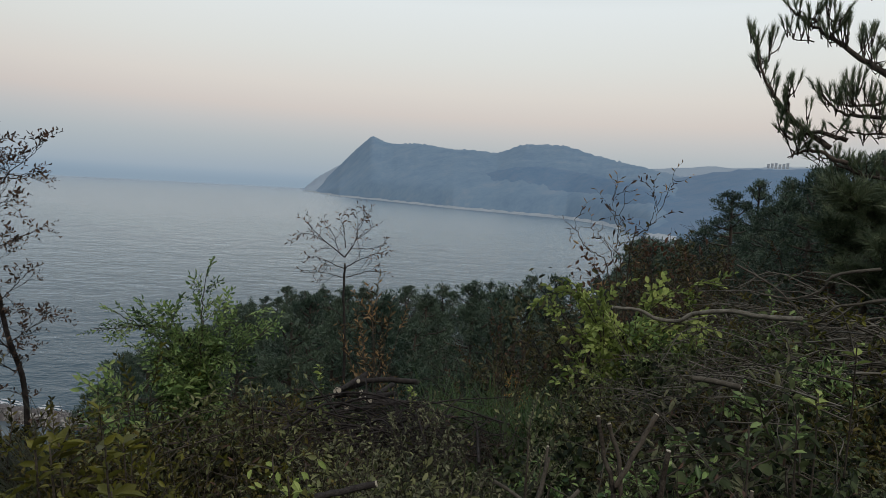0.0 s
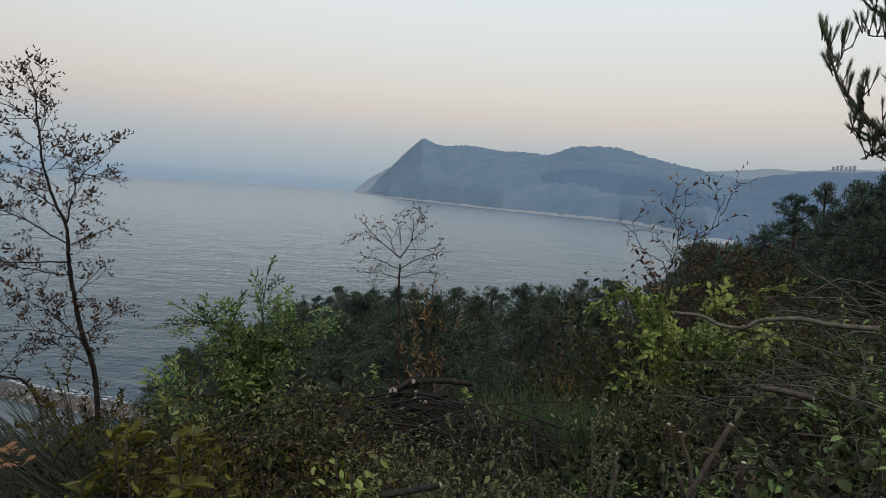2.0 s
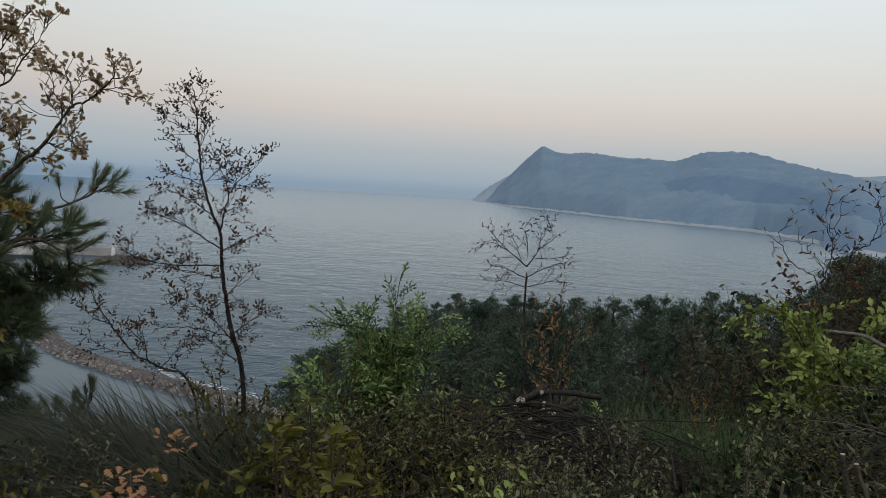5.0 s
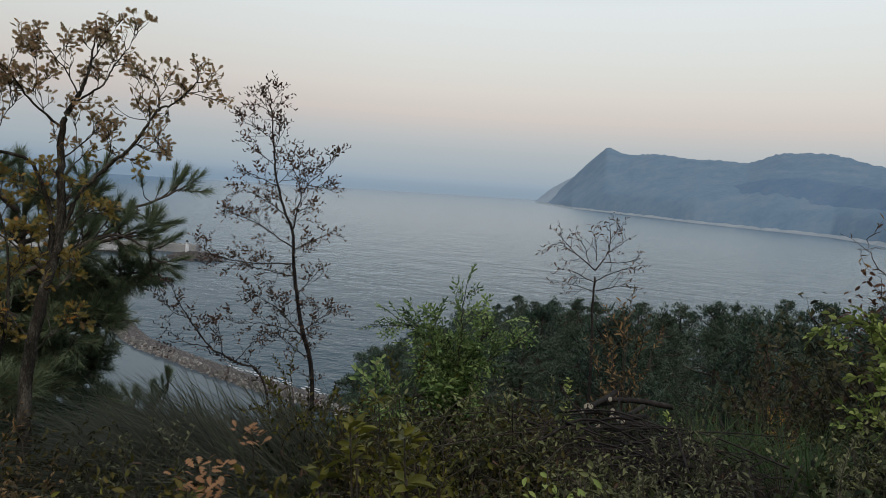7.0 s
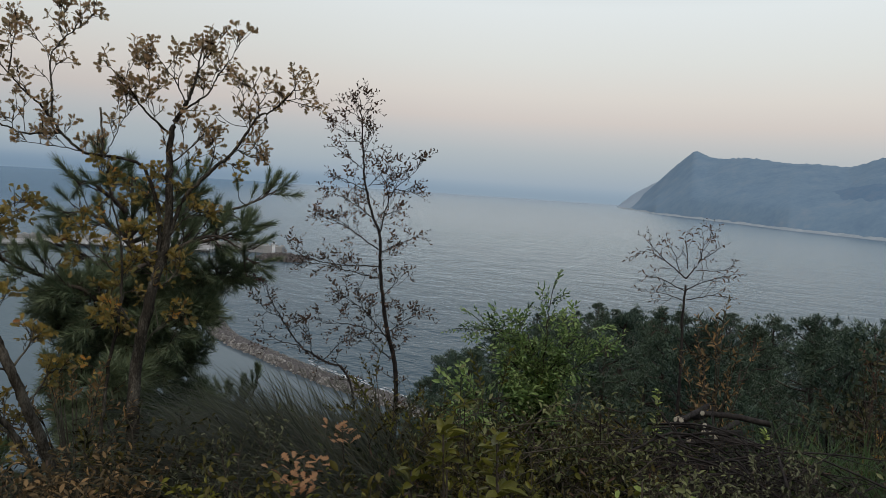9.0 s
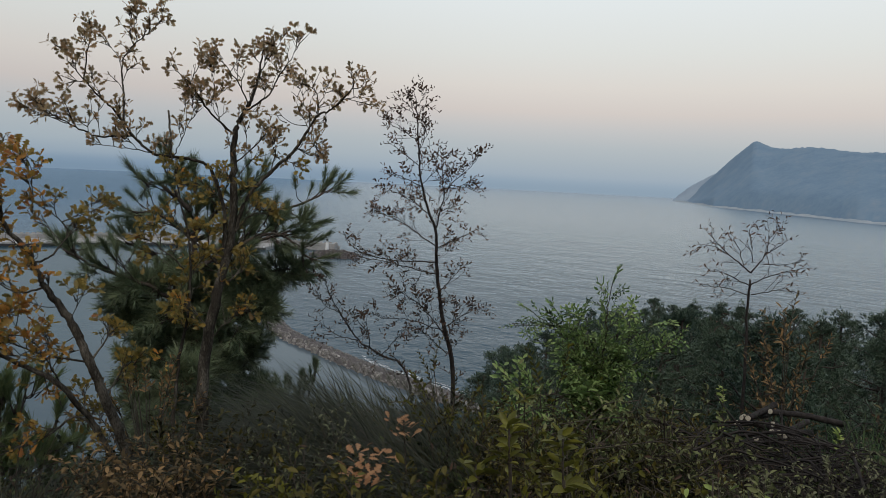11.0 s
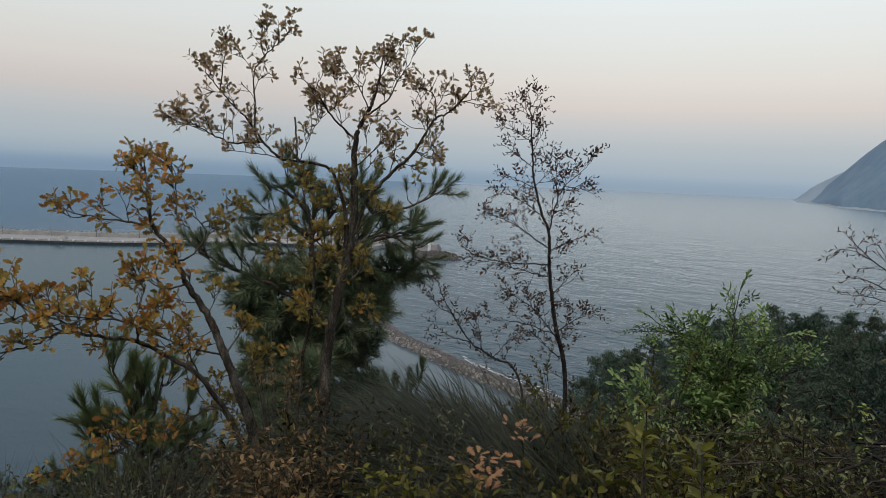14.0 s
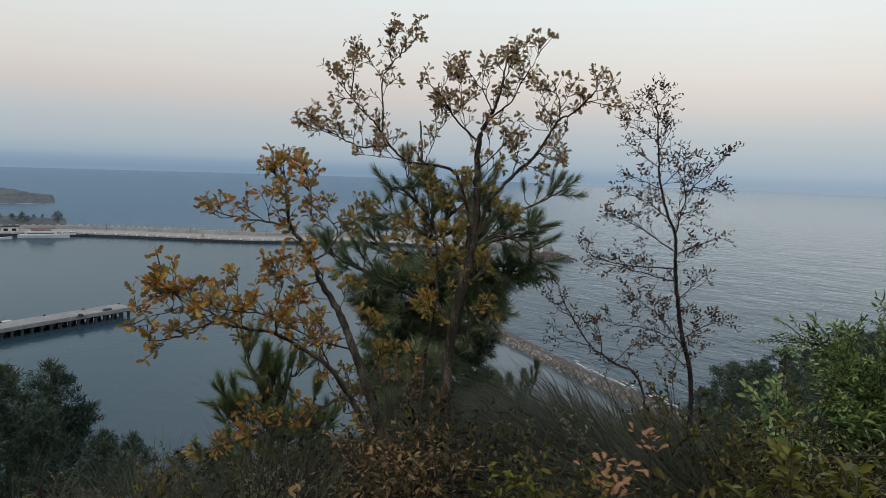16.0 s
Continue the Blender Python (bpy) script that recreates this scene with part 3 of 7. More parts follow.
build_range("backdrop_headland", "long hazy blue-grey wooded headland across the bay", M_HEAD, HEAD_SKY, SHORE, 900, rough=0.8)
build_range("backdrop_far_point", "far point behind the headland, coloured paler for haze", M_FAR, [(12.5, -0.9), (11.3, 0.3), (9.6, 1.45), (8.4, 1.9), (7, 1.9)], [(12.5, 3750), (9, 3600), (7, 3500)], 500, 40, 8, 0.4, 5.0)
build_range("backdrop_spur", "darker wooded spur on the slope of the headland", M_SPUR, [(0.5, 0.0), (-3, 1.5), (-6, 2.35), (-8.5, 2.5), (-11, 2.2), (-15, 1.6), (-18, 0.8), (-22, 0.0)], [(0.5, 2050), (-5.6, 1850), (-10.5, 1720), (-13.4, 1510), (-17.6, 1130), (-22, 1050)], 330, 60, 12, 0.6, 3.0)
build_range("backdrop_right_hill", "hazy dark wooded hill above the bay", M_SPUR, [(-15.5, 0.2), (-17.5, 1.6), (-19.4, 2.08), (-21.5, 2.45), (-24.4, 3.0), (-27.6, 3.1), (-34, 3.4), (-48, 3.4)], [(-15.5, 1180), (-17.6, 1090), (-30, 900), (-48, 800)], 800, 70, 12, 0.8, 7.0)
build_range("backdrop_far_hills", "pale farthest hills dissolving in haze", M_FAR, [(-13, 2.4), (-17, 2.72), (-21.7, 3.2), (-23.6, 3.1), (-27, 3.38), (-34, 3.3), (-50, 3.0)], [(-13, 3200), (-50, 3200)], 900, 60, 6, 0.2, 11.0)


def build_beach():
    g, line = Geo(), []
    for i in range(90):
        az = 12.3 - 32 * i / 89
        r = np.interp(-az, [-s[0] for s in SHORE], [s[1] for s in SHORE])
        line.append((az, r))
    v = []
    for az, r in line:
        w = 6 + 6 * noise.noise((az * 2, 0, 1))
        v += [polar(az, r - 24, -0.5), polar(az, r - 4, w * 0.5), polar(az, r + 12, w)]
    g.add(v, [[i * 3 + j, i * 3 + 3 + j, i * 3 + 4 + j, i * 3 + 1 + j] for i in range(89) for j in range(2)])
    thing("backdrop_shore", (0, 0, 0), "thin pale rocky shore line under the headland", "shore", kind="structure", me=g.mesh("backdrop_shore", M_BEACH))


build_beach()


# ---- harbour ----
def ribbon(line, left, right, z0, z1, g, slot=0):
    """A wall or deck with a level top that follows a line: left and right are offsets across it."""
    p = np.asarray(line, float)
    d = unit(np.gradient(p, axis=0))
    nrm = np.stack([-d[:, 1], d[:, 0]], 1)
    a, b, k = p + nrm * left, p + nrm * right, len(p)
    v = np.vstack([np.c_[a, np.full(k, z0)], np.c_[a, np.full(k, z1)], np.c_[b, np.full(k, z1)], np.c_[b, np.full(k, z0)]])
    f = []
    for i in range(k - 1):
        f += [[c * k + i, c * k + i + 1, (c + 1) * k + i + 1, (c + 1) * k + i] for c in range(3)]
    f += [[0, k, 2 * k, 3 * k], [k - 1, 4 * k - 1, 3 * k - 1, 2 * k - 1]]
    g.add(v, f, slot)


def along(line, gap):
    p = np.asarray(line, float)
    s = np.r_[0, np.cumsum(np.linalg.norm(np.diff(p, axis=0), axis=1))]
    t = np.arange(gap / 2, s[-1], gap)
    q = np.stack([np.interp(t, s, p[:, i]) for i in range(2)], 1)
    d = unit(np.gradient(q, axis=0))
    return q, d


def build_breakwater():
    line = curve_through([(-640, -60), (-600, 20), (-582, 95), (-496, 190), (-474, 222), (-443, 284), (-385, 330), (-322, 354)], 6)
    root = thing("breakwater", (0, 0, 0), "long pale concrete harbour breakwater with a quay road and seaward parapet", "breakwater")
    g = Geo()
    ribbon(line[:-4], 0, 26, -3, 2.6, g)
    part("quay_deck", g.mesh("quay_deck", M_CONCRETE, False), root)
    g = Geo()
    ribbon(line[:-4], -0.35, 0.0, -1.0, 1.5, g)
    part("quay_face", g.mesh("quay_face", M_DARKCON, False), root, label="dark quay face at the waterline")
    g = Geo()
    ribbon(line, 26, 30, -3, 5.6, g)
    part("parapet", g.mesh("parapet", M_CONCRETE, False), root)
    rng = np.random.default_rng(5)
    g = Geo()
    q, d = along(line, 4.2)
    for c, w in zip(q, d):
        nrm = np.array([-w[1], w[0]])
        for off, z in ((31.5, 5.6), (34.5, 4.2), (38, 2.2)):
            p = c + nrm * (off + rng.normal(0, 0.4))
            g.box((*p, z - 0.6), (2.6, 2.4, 2.4), math.atan2(w[1], w[0]) + rng.normal(0, 0.25), 0, 0.75)
    tagged(part("armour_blocks", g.mesh("armour_blocks", M_ROCK, False), root), kind="stuff")
    g = Geo()
    g.box((0, 0, 0.6), (1.5, 1.0, 1.3), 0, 0, 0.85)
    fender = g.mesh("fender", M_WHITE, False)
    for c, w in zip(*along(line[:-4], 8.4)):
        part("fender", fender, root, pose(c[0], c[1], 1.9, 0, 0, math.degrees(math.atan2(w[1], w[0]))))
    g = Geo()
    g.tube([(0, 0, 0), (0, 0, 7)], 0.16, 0.1, 6)
    g.tube([(0, 0, 6.9), (0, -0.9, 7.4), (0, -1.8, 7.5)], 0.1, 0.08, 5)
    g.box((0, -2.0, 7.45), (0.4, 0.9, 0.18))
    lamp_me = g.mesh("street_lamp", M_DARKCON, False)
    for c, w in zip(*along(line[:-4], 34)):
        p = c + np.array([-w[1], w[0]]) * 23
        thing("street_lamp", pose(*p, 2.6, 0, 0, math.degrees(math.atan2(w[1], w[0]))), "slim grey quay street lamp", "street lamp", "lamps along the breakwater", me=lamp_me)
    # low mound of a store on the quay
    g = Geo()
    ang = np.linspace(0, math.pi, 9)
    pts = [(-4 * math.cos(a), y, 2.4 * math.sin(a)) for y in (-3, 3) for a in ang]
    g.add(pts, [[j, j + 1, j + 10, j + 9] for j in range(8)] + [list(range(9))[::-1], list(range(9, 18))])
    thing("shelter", pose(-517, 175, 2.6, 0, 0, 45), "small round-roofed grey shelter on the breakwater", "shelter", me=g.mesh("shelter", M_CONCRETE))
    # rocky head with its beacon
    g = Geo()
    for i in range(150):
        a, r = rng.uniform(0, 6.283), 16 * math.sqrt(rng.uniform())
        g.box((-312 + r * math.cos(a) * 1.3, 358 + r * math.sin(a), 3.6 * (1 - (r / 16) ** 2) - 0.3), rng.uniform(1.4, 3.4, 3), rng.uniform(0, 3), 0, 0.7)
    thing("rock_mound", (0, 0, 0), "rounded rocky head of the breakwater in grey boulders", "rock mound", kind="stuff", me=g.mesh("rock_mound", M_GRAVEL, False))
    root = thing("lighthouse", (-318, 355, 2.0), "small white harbour lighthouse on the breakwater head", "lighthouse")
    g = Geo()
    g.tube([(0, 0, 0), (0, 0, 3), (0, 0, 8.4)], 1.5, 1.0, 12)
    part("tower", g.mesh("tower", M_WHITE), root)
    g = Geo()
    g.tube([(0, 0, 8.4), (0, 0, 8.7)], 1.6, 1.6, 12)
    part("gallery", g.mesh("gallery", M_WHITE, False), root)
    g = Geo()
    g.tube([(0, 0, 8.7), (0, 0, 10.0)], 0.7, 0.7, 8)
    part("lantern", g.mesh("lantern", M_GLASS, False), root)
    g = Geo()
    g.tube([(0, 0, 10.0), (0, 0, 10.9)], 0.9, 0.1, 10)
    part("cap", g.mesh("cap", M_WHITE), root)


def build_pier():
    root = thing("pier", (0, 0, 0), "long grey concrete jetty on rows of dark piles", "pier")
    line = curve_through([(-212, -70), (-236, -20), (-254, 21), (-269, 66)], 6)
    g = Geo()
    ribbon(line, 0, 10.5, 2.2, 3.3, g)
    part("deck", g.mesh("deck", M_CONCRETE, False), root)
    g = Geo()
    ribbon(line, 0.0, 0.6, 3.3, 3.62, g)
    part("kerb", g.mesh("kerb", M_CONCRETE, False), root)
    g = Geo()
    g.tube([(0, 0, -4), (0, 0, 2.2)], 0.55, 0.55, 8)
    pile = g.mesh("pile", M_DARKCON)
    g = Geo()
    g.box((0, 0, 1.9), (0.9, 10.5, 0.7))
    cross = g.mesh("crossbeam", M_DARKCON, False)
    for c, w in zip(*along(line, 3.2)):
        n = np.array([-w[1], w[0]])
        a = math.degrees(math.atan2(w[1], w[0]))
        for off in (0.7, 5.2, 9.8):
            p = c + n * off
            part("pile", pile, root, pose(p[0], p[1], 0))
        p = c + n * 5.25
        part("crossbeam", cross, root, pose(p[0], p[1], 0, 0, 0, a))
    g = Geo()
    g.tube([(0, 0, 0), (0, 0, 0.5), (0, 0, 0.55)], 0.3, 0.45, 8)
    boll = g.mesh("bollard", M_HULL)
    for c, w in zip(*along(line, 14)):
        n = np.array([-w[1], w[0]])
        p = c + n * 9.6
        thing("bollard", pose(p[0], p[1], 3.3), "dark iron mooring bollard on the jetty", "bollard", "bollards on the jetty", me=boll)
    for c, s, a, lab in (((-267, 56, 3.3), (3.4, 1.6, 1.0), 105, "dark heap of fishing nets on the jetty"), ((-262, 46, 3.3), (1.6, 1.4, 1.0), 40, "dark crate on the jetty")):
        g = Geo()
        g.box((0, 0, s[2] / 2), s, 0, 0, 0.7)
        thing("net_heap" if "nets" in lab else "crate", pose(*c, 0, 0, a), lab, "fishing gear", me=g.mesh("gear", M_HULL, False))


def build_boat(name, at, length, beam, label, cabin=(0.35, 0.3, 2.2), hull=M_WHITE, decks=1):
    """A boat with a pointed bow along +x: hull, superstructure, windows and mast."""
    root = thing(name, at, label, "boat")
    xs = np.linspace(-0.5, 0.5, 9)
    wid = np.array([0.38, 0.46, 0.5, 0.5, 0.5, 0.46, 0.36, 0.2, 0.02]) * beam
    sheer = np.array([1.0, 0.95, 0.92, 0.9, 0.92, 1.0, 1.12, 1.28, 1.45]) * beam * 0.32
    v, f = [], []
    for x, w, s in zip(xs * length, wid, sheer):
        v += [(x, -w, s), (x, -w * 0.75, -0.6), (x, w * 0.75, -0.6), (x, w, s)]
    for i in range(8):
        f += [[i * 4 + c, i * 4 + (c + 1) % 4, i * 4 + 4 + (c + 1) % 4, i * 4 + 4 + c] for c in range(4)]
    f += [[0, 1, 2, 3], [35, 34, 33, 32]]
    g = Geo()
    g.add(v, f)
    part("hull", g.mesh("hull", hull, False), root)
    z = beam * 0.31
    for k in range(decks):
        lc, wc = length * cabin[1] * (1 - 0.25 * k), beam * (0.7 - 0.12 * k)
        g = Geo()
        g.box((length * (cabin[0] - 0.5), 0, z + cabin[2] / 2), (lc, wc, cabin[2]), 0, 0, 0.93)
        part("cabin", g.mesh("cabin", M_WHITE, False), root)
        for sgn in (-1, 1):
            g = Geo()
            g.box((length * (cabin[0] - 0.5), sgn * wc * 0.492, z + cabin[2] * 0.62), (lc * 0.86, 0.06, cabin[2] * 0.3))
            part("window_band", g.mesh("window_band", M_GLASS, False), root)
        z += cabin[2]
    if decks > 1:
        g = Geo()
        g.box((length * (cabin[0] - 0.5), 0, z + 0.15), (length * cabin[1] * 0.8, beam * 0.62, 0.3))
        part("roof", g.mesh("roof", M_REDROOF, False), root, label="faded red awning deck")
    g = Geo()
    g.tube([(length * (cabin[0] - 0.5), 0, z), (length * (cabin[0] - 0.5), 0, z + beam * 0.8)], 0.09, 0.05, 5)
    part("mast", g.mesh("mast", M_DARKCON), root)


def build_groyne():
    rng = np.random.default_rng(11)
    line = curve_through([(-208, 192), (-174, 171), (-145, 161.5), (-118, 154), (-92, 149), (-70, 146)], 8)
    root = thing("groyne", (0, 0, 0), "curved rubble mole of pale boulders with a gravel crest", "stone mole")
    p = line[:, :2]
    d = unit(np.gradient(p, axis=0))
    nrm = np.stack([-d[:, 1], d[:, 0]], 1)
    # crest of gravel, falling to the sea on the far side
    offs = np.array([-5.4, -2.4, 0.0, 2.0, 4.2, 6.8])
    hs = np.array([-2.0, 1.5, 1.9, 1.5, 0.4, -1.0])
    v = np.concatenate([np.c_[p + nrm * o, np.full(len(p), h) + rng.normal(0, 0.12, len(p))] for o, h in zip(offs, hs)])
    k = len(p)
    f = [[r * k + i, r * k + i + 1, (r + 1) * k + i + 1, (r + 1) * k + i] for r in range(5) for i in range(k - 1)]
    g = Geo()
    g.add(v, f)
    part("gravel_crest", g.mesh("gravel_crest", M_GRAVEL), root)
    rocks = []
    for _ in range(3):
        bm = bmesh.new()
        bmesh.ops.create_icosphere(bm, subdivisions=1, radius=0.5)
        for vert in bm.verts:
            vert.co *= 1 + rng.uniform(-0.3, 0.25)
            vert.co.z *= 0.75
        me = bpy.data.meshes.new("boulder")
        bm.to_mesh(me)
        bm.free()
        me.materials.append(M_ROCK)
        rocks.append(me)
    s = np.linspace(0, 1, k)
    for i in range(220):
        t = rng.uniform(0.12, 1.0)
        c = np.array([np.interp(t, s, p[:, 0]), np.interp(t, s, p[:, 1])])
        n = np.array([np.interp(t, s, nrm[:, 0]), np.interp(t, s, nrm[:, 1])])
        o = rng.uniform(-5.6, -1.8)
        z = np.interp(o, offs, hs) + 0.1
        b = part("boulder", rocks[i % 3], root, pose(*(c + n * o), z, *rng.uniform(0, 360, 3)))
        b.scale = rng.uniform(0.8, 1.8, 3)
    g = Geo()
    for i in range(1500):
        t, o = rng.uniform(0, 1.0), rng.uniform(-6.2, 6.6)
        c = np.array([np.interp(t, s, p[:, 0]), np.interp(t, s, p[:, 1])])
        n = np.array([np.interp(t, s, nrm[:, 0]), np.interp(t, s, nrm[:, 1])])
        z = np.interp(o, offs, hs)
        g.box((*(c + n * o), z), rng.uniform(0.3, 1.0, 3) * (1.6 if o < -2 else 0.7), rng.uniform(0, 3), 0, 0.7)
    tagged(part("rubble", g.mesh("rubble", M_ROCK, False), root), kind="stuff")
    # broken surf along the seaward foot
    g = Geo()
    for i in range(60):
        t, o = rng.uniform(0.45, 0.9), 6.9 + rng.normal(0, 1.2)
        c = np.array([np.interp(t, s, p[:, 0]), np.interp(t, s, p[:, 1])])
        n = np.array([np.interp(t, s, nrm[:, 0]), np.interp(t, s, nrm[:, 1])])
        ang = np.linspace(0, 2 * np.pi, 9, endpoint=False)
        r = rng.uniform(0.3, 1.0, 9)
        a0 = math.atan2(n[1], n[0])
        lx, ly = r * np.cos(ang) * 0.5, r * np.sin(ang) * rng.uniform(1.0, 3.0)
        q = c + n * o
        g.add(np.c_[q[0] + lx * math.cos(a0) - ly * math.sin(a0), q[1] + lx * math.sin(a0) + ly * math.cos(a0), np.full(9, 0.05)], [list(range(9))])
    thing("surf", (0, 0, 0), "white broken surf at the foot of the mole", "surf", kind="stuff", me=g.mesh("surf", M_FOAM))


def build_mound(name, label, mat, az0, az1, r0, depth, top, seed, steps=60, rows=14, cat="islet"):
    g, v = Geo(), []
    for i in range(steps + 1):
        u = i / steps
        az = az0 + (az1 - az0) * u
        prof = top * (0.15 + 0.85 * min(1.0, u * 4) ** 0.7) * (0.9 + 0.2 * noise.noise((u * 9, seed, 2)))
        for j in range(rows + 1):
            q = j / rows
            x, y, _ = polar(az, r0 + depth * q)
            h = prof * min(1, q * 5) ** 0.7 * (1 if q < 0.8 else (1 - q) / 0.2)
            h *= 1 + 0.35 * noise.fractal((x * 0.025, y * 0.025, seed), 0.7, 2, 5) + 0.15 * noise.noise((x * 0.12, y * 0.12, seed))
            v.append((x, y, h if 0 < j < rows and i else -1.5))
    f = [[i * (rows + 1) + j, (i + 1) * (rows + 1) + j, (i + 1) * (rows + 1) + j + 1, i * (rows + 1) + j + 1] for i in range(steps) for j in range(rows)]
    g.add(v, f)
    me = g.mesh(name, mat)
    thing(name, (0, 0, 0), label, cat, kind="structure", me=me)


def build_harbour_water():
    edge = [(-608, -300), (-606, 0), (-590, 85), (-500, 195), (-478, 228), (-446, 288), (-388, 334), (-322, 352), (-206, 190), (-172, 169), (-143, 159), (-116, 152), (-90, 147), (-60, 100), (-40, 0), (-60, -300)]
    g = Geo()
    g.add([(x, y, 0.06) for x, y in edge], [list(range(len(edge)))[::-1]])
    thing("harbour_water", (0, 0, 0), "still dark blue-grey water inside the harbour", "water", kind="structure", me=g.mesh("harbour_water", M_HARBOUR, False))


build_harbour_water()
build_breakwater()
build_pier()
build_groyne()
build_mound("backdrop_cape", "low grey-brown rocky cape beyond the harbour", M_CAPE, 81.4, 95, 1020, 200, 14, 2.0, cat="cape")
build_mound("backdrop_islet", "low dark knoll behind the quay", M_CAPE, 80.6, 94, 690, 60, 5, 5.0)
g = Geo()
for i in range(40):
    az = 81.5 + 13 * i / 40
    g.add([polar(az, 1018, 0.06), polar(az + 0.36, 1018 - 4 * math.sin(i), 0.06), polar(az + 0.36, 1012, 0.06), polar(az, 1014, 0.06)], [[0, 1, 2, 3]])
thing("surf", (0, 0, 0), "thin white surf line under the cape", "surf", kind="stuff", me=g.mesh("surf_line", M_FOAM))
build_boat("ferry", pose(-572, 78, 0, 0, 0, 70), 34, 7.5, "long white two-decked passenger ferry moored at the quay", (0.45, 0.6, 2.3), M_WHITE, 2)
build_boat("fishing_boat", pose(-571, 50, 0, 0, 0, 80), 15, 4.6, "white fishing boat moored at the quay")
build_boat("fishing_boat", pose(-574, 33, 0, 0, 0, 75), 13, 4.2, "small pale fishing boat at the quay", (0.4, 0.35, 2.0))
build_boat("fishing_boat", pose(-576, 101, 0, 0, 0, 60), 16, 4.4, "dark-hulled trawler moored at the end of the quay", (0.3, 0.3, 2.2), M_HULL)
build_boat("motor_boat", pose(-268.5, 24, 0, 0, 0, 108), 11, 3.4, "white motor boat moored behind the jetty", (0.45, 0.4, 2.0))
build_boat("motor_boat", pose(-262, 9, 0, 0, 0, 108), 8, 2.8, "small white launch beside the jetty", (0.45, 0.4, 1.6))


def build_block(at, size, label, mat=M_WHITE, dark=M_GLASS):
    root = thing("building", at, label, "building")
    g = Geo()
    g.box((0, 0, size[2] / 2), size)
    part("wall", g.mesh("wall", mat, False), root)
    g = Geo()
    g.box((0, 0, size[2] + 0.4), (size[0] + 1, size[1] + 1, 0.8))
    part("roof", g.mesh("roof", M_DARKCON if dark is M_GLASS else mat, False), root)
    floors, bays = max(1, int(size[2] / 4)), max(2, int(size[0] / 5))
    g = Geo()
    g.box((0, 0, 0), (size[0] / bays * 0.5, 0.3, min(1.8, size[2] / floors * 0.5)))
    win = g.mesh("window", dark, False)
    for i in range(floors):
        for j in range(bays):
            part("window", win, root, pose((j + 0.5) / bays * size[0] - size[0] / 2, -size[1] / 2, (i + 0.55) * size[2] / floors))


# Walls and windows get haze-coloured materials instead of their own dark and light.
for i in range(6):
    az = -26.0 - 0.27 * i
    x, y, _ = polar(az, 3300)
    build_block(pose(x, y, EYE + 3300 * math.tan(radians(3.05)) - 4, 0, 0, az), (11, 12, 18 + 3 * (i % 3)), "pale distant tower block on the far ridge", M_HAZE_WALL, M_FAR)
build_block(pose(-606, 60, 1.5, 0, 0, 80), (11, 7, 4.5), "white low harbour building by the quay")
build_block(pose(-612, 38, 1.5, 0, 0, 80), (8, 6, 4), "pale small harbour house by the quay", M_CONCRETE)


# ---- trees with limbs set out one by one ----
def build_limbs(root, limbs, mat, rng, base, wobble=0.012, sides=6, thin=1.0, trim=0.0):
    """One mesh for each limb; returns the lines for the twigs."""
    lines = []
    for i, (pts, r0, r1) in enumerate(limbs):
        line = curve_through(np.asarray(pts) - base, 6, wobble, rng)
        run = np.r_[0, np.cumsum(np.linalg.norm(np.diff(line, axis=0), axis=1))]
        line = line[run <= run[-1] - min(trim, 0.3 * run[-1])]
        r0, r1 = r0 * thin, r1 * thin
        g = Geo()
        g.tube(line, r0, r1, sides if r0 > 0.02 else 5)
        lines.append((line, r0, r1, part("trunk" if i == 0 else "limb", g.mesh("limb", mat), root)))
    return lines


def twig_out(lines, rng, gap, reach, rise, first=0.35, forks=1, wild=0.75):
    """Twigs along the limbs: lists of lines, and the ends with their ways."""
    twigs, ends = [], []
    for line, r0, r1, limb in lines:
        seg = np.linalg.norm(np.diff(line, axis=0), axis=1)
        s = np.r_[0, np.cumsum(seg)]
        for t in np.arange(s[-1] * first, s[-1], gap):
            p = np.array([np.interp(t, s, line[:, i]) for i in range(3)])
            w = unit(line[min(len(line) - 1, np.searchsorted(s, t))] - line[max(0, np.searchsorted(s, t) - 1)])
            way = unit(w * 0.7 + rng.normal(0, wild, 3) + np.array([0, 0, rise]))
            n = rng.uniform(*reach) * (1.15 - 0.75 * t / s[-1])
            bend = rng.normal(0, 0.25, 3) + np.array([0, 0, rise * 0.5])
            tw = np.array([p, p + way * n * 0.5, p + unit(way + bend * 0.6) * n])
            twigs.append(tw)
            ends.append((tw[-1], unit(tw[-1] - tw[-2]), limb))
            for _ in range(forks):
                if rng.uniform() < 0.6:
                    q = p + way * n * rng.uniform(0.35, 0.7)
                    w2 = unit(way + rng.normal(0, wild, 3) + np.array([0, 0, rise * 0.6]))
                    n2 = n * rng.uniform(0.35, 0.7)
                    twigs.append(np.array([q, q + w2 * n2 * 0.5 + rng.normal(0, 0.01, 3), q + w2 * n2]))
                    ends.append((q + w2 * n2, w2, limb))
        ends.append((line[-1], unit(line[-1] - line[-2]), limb))
    return twigs, ends


def twig_part(root, twigs, mat, r0=0.006, r1=0.0025):
    g = Geo()
    for tw in twigs:
        g.tube(curve_through(tw, 3), r0, r1, 4, 0, False)
    return tagged(part("branchwork", g.mesh("branchwork", mat), root), kind="stuff")


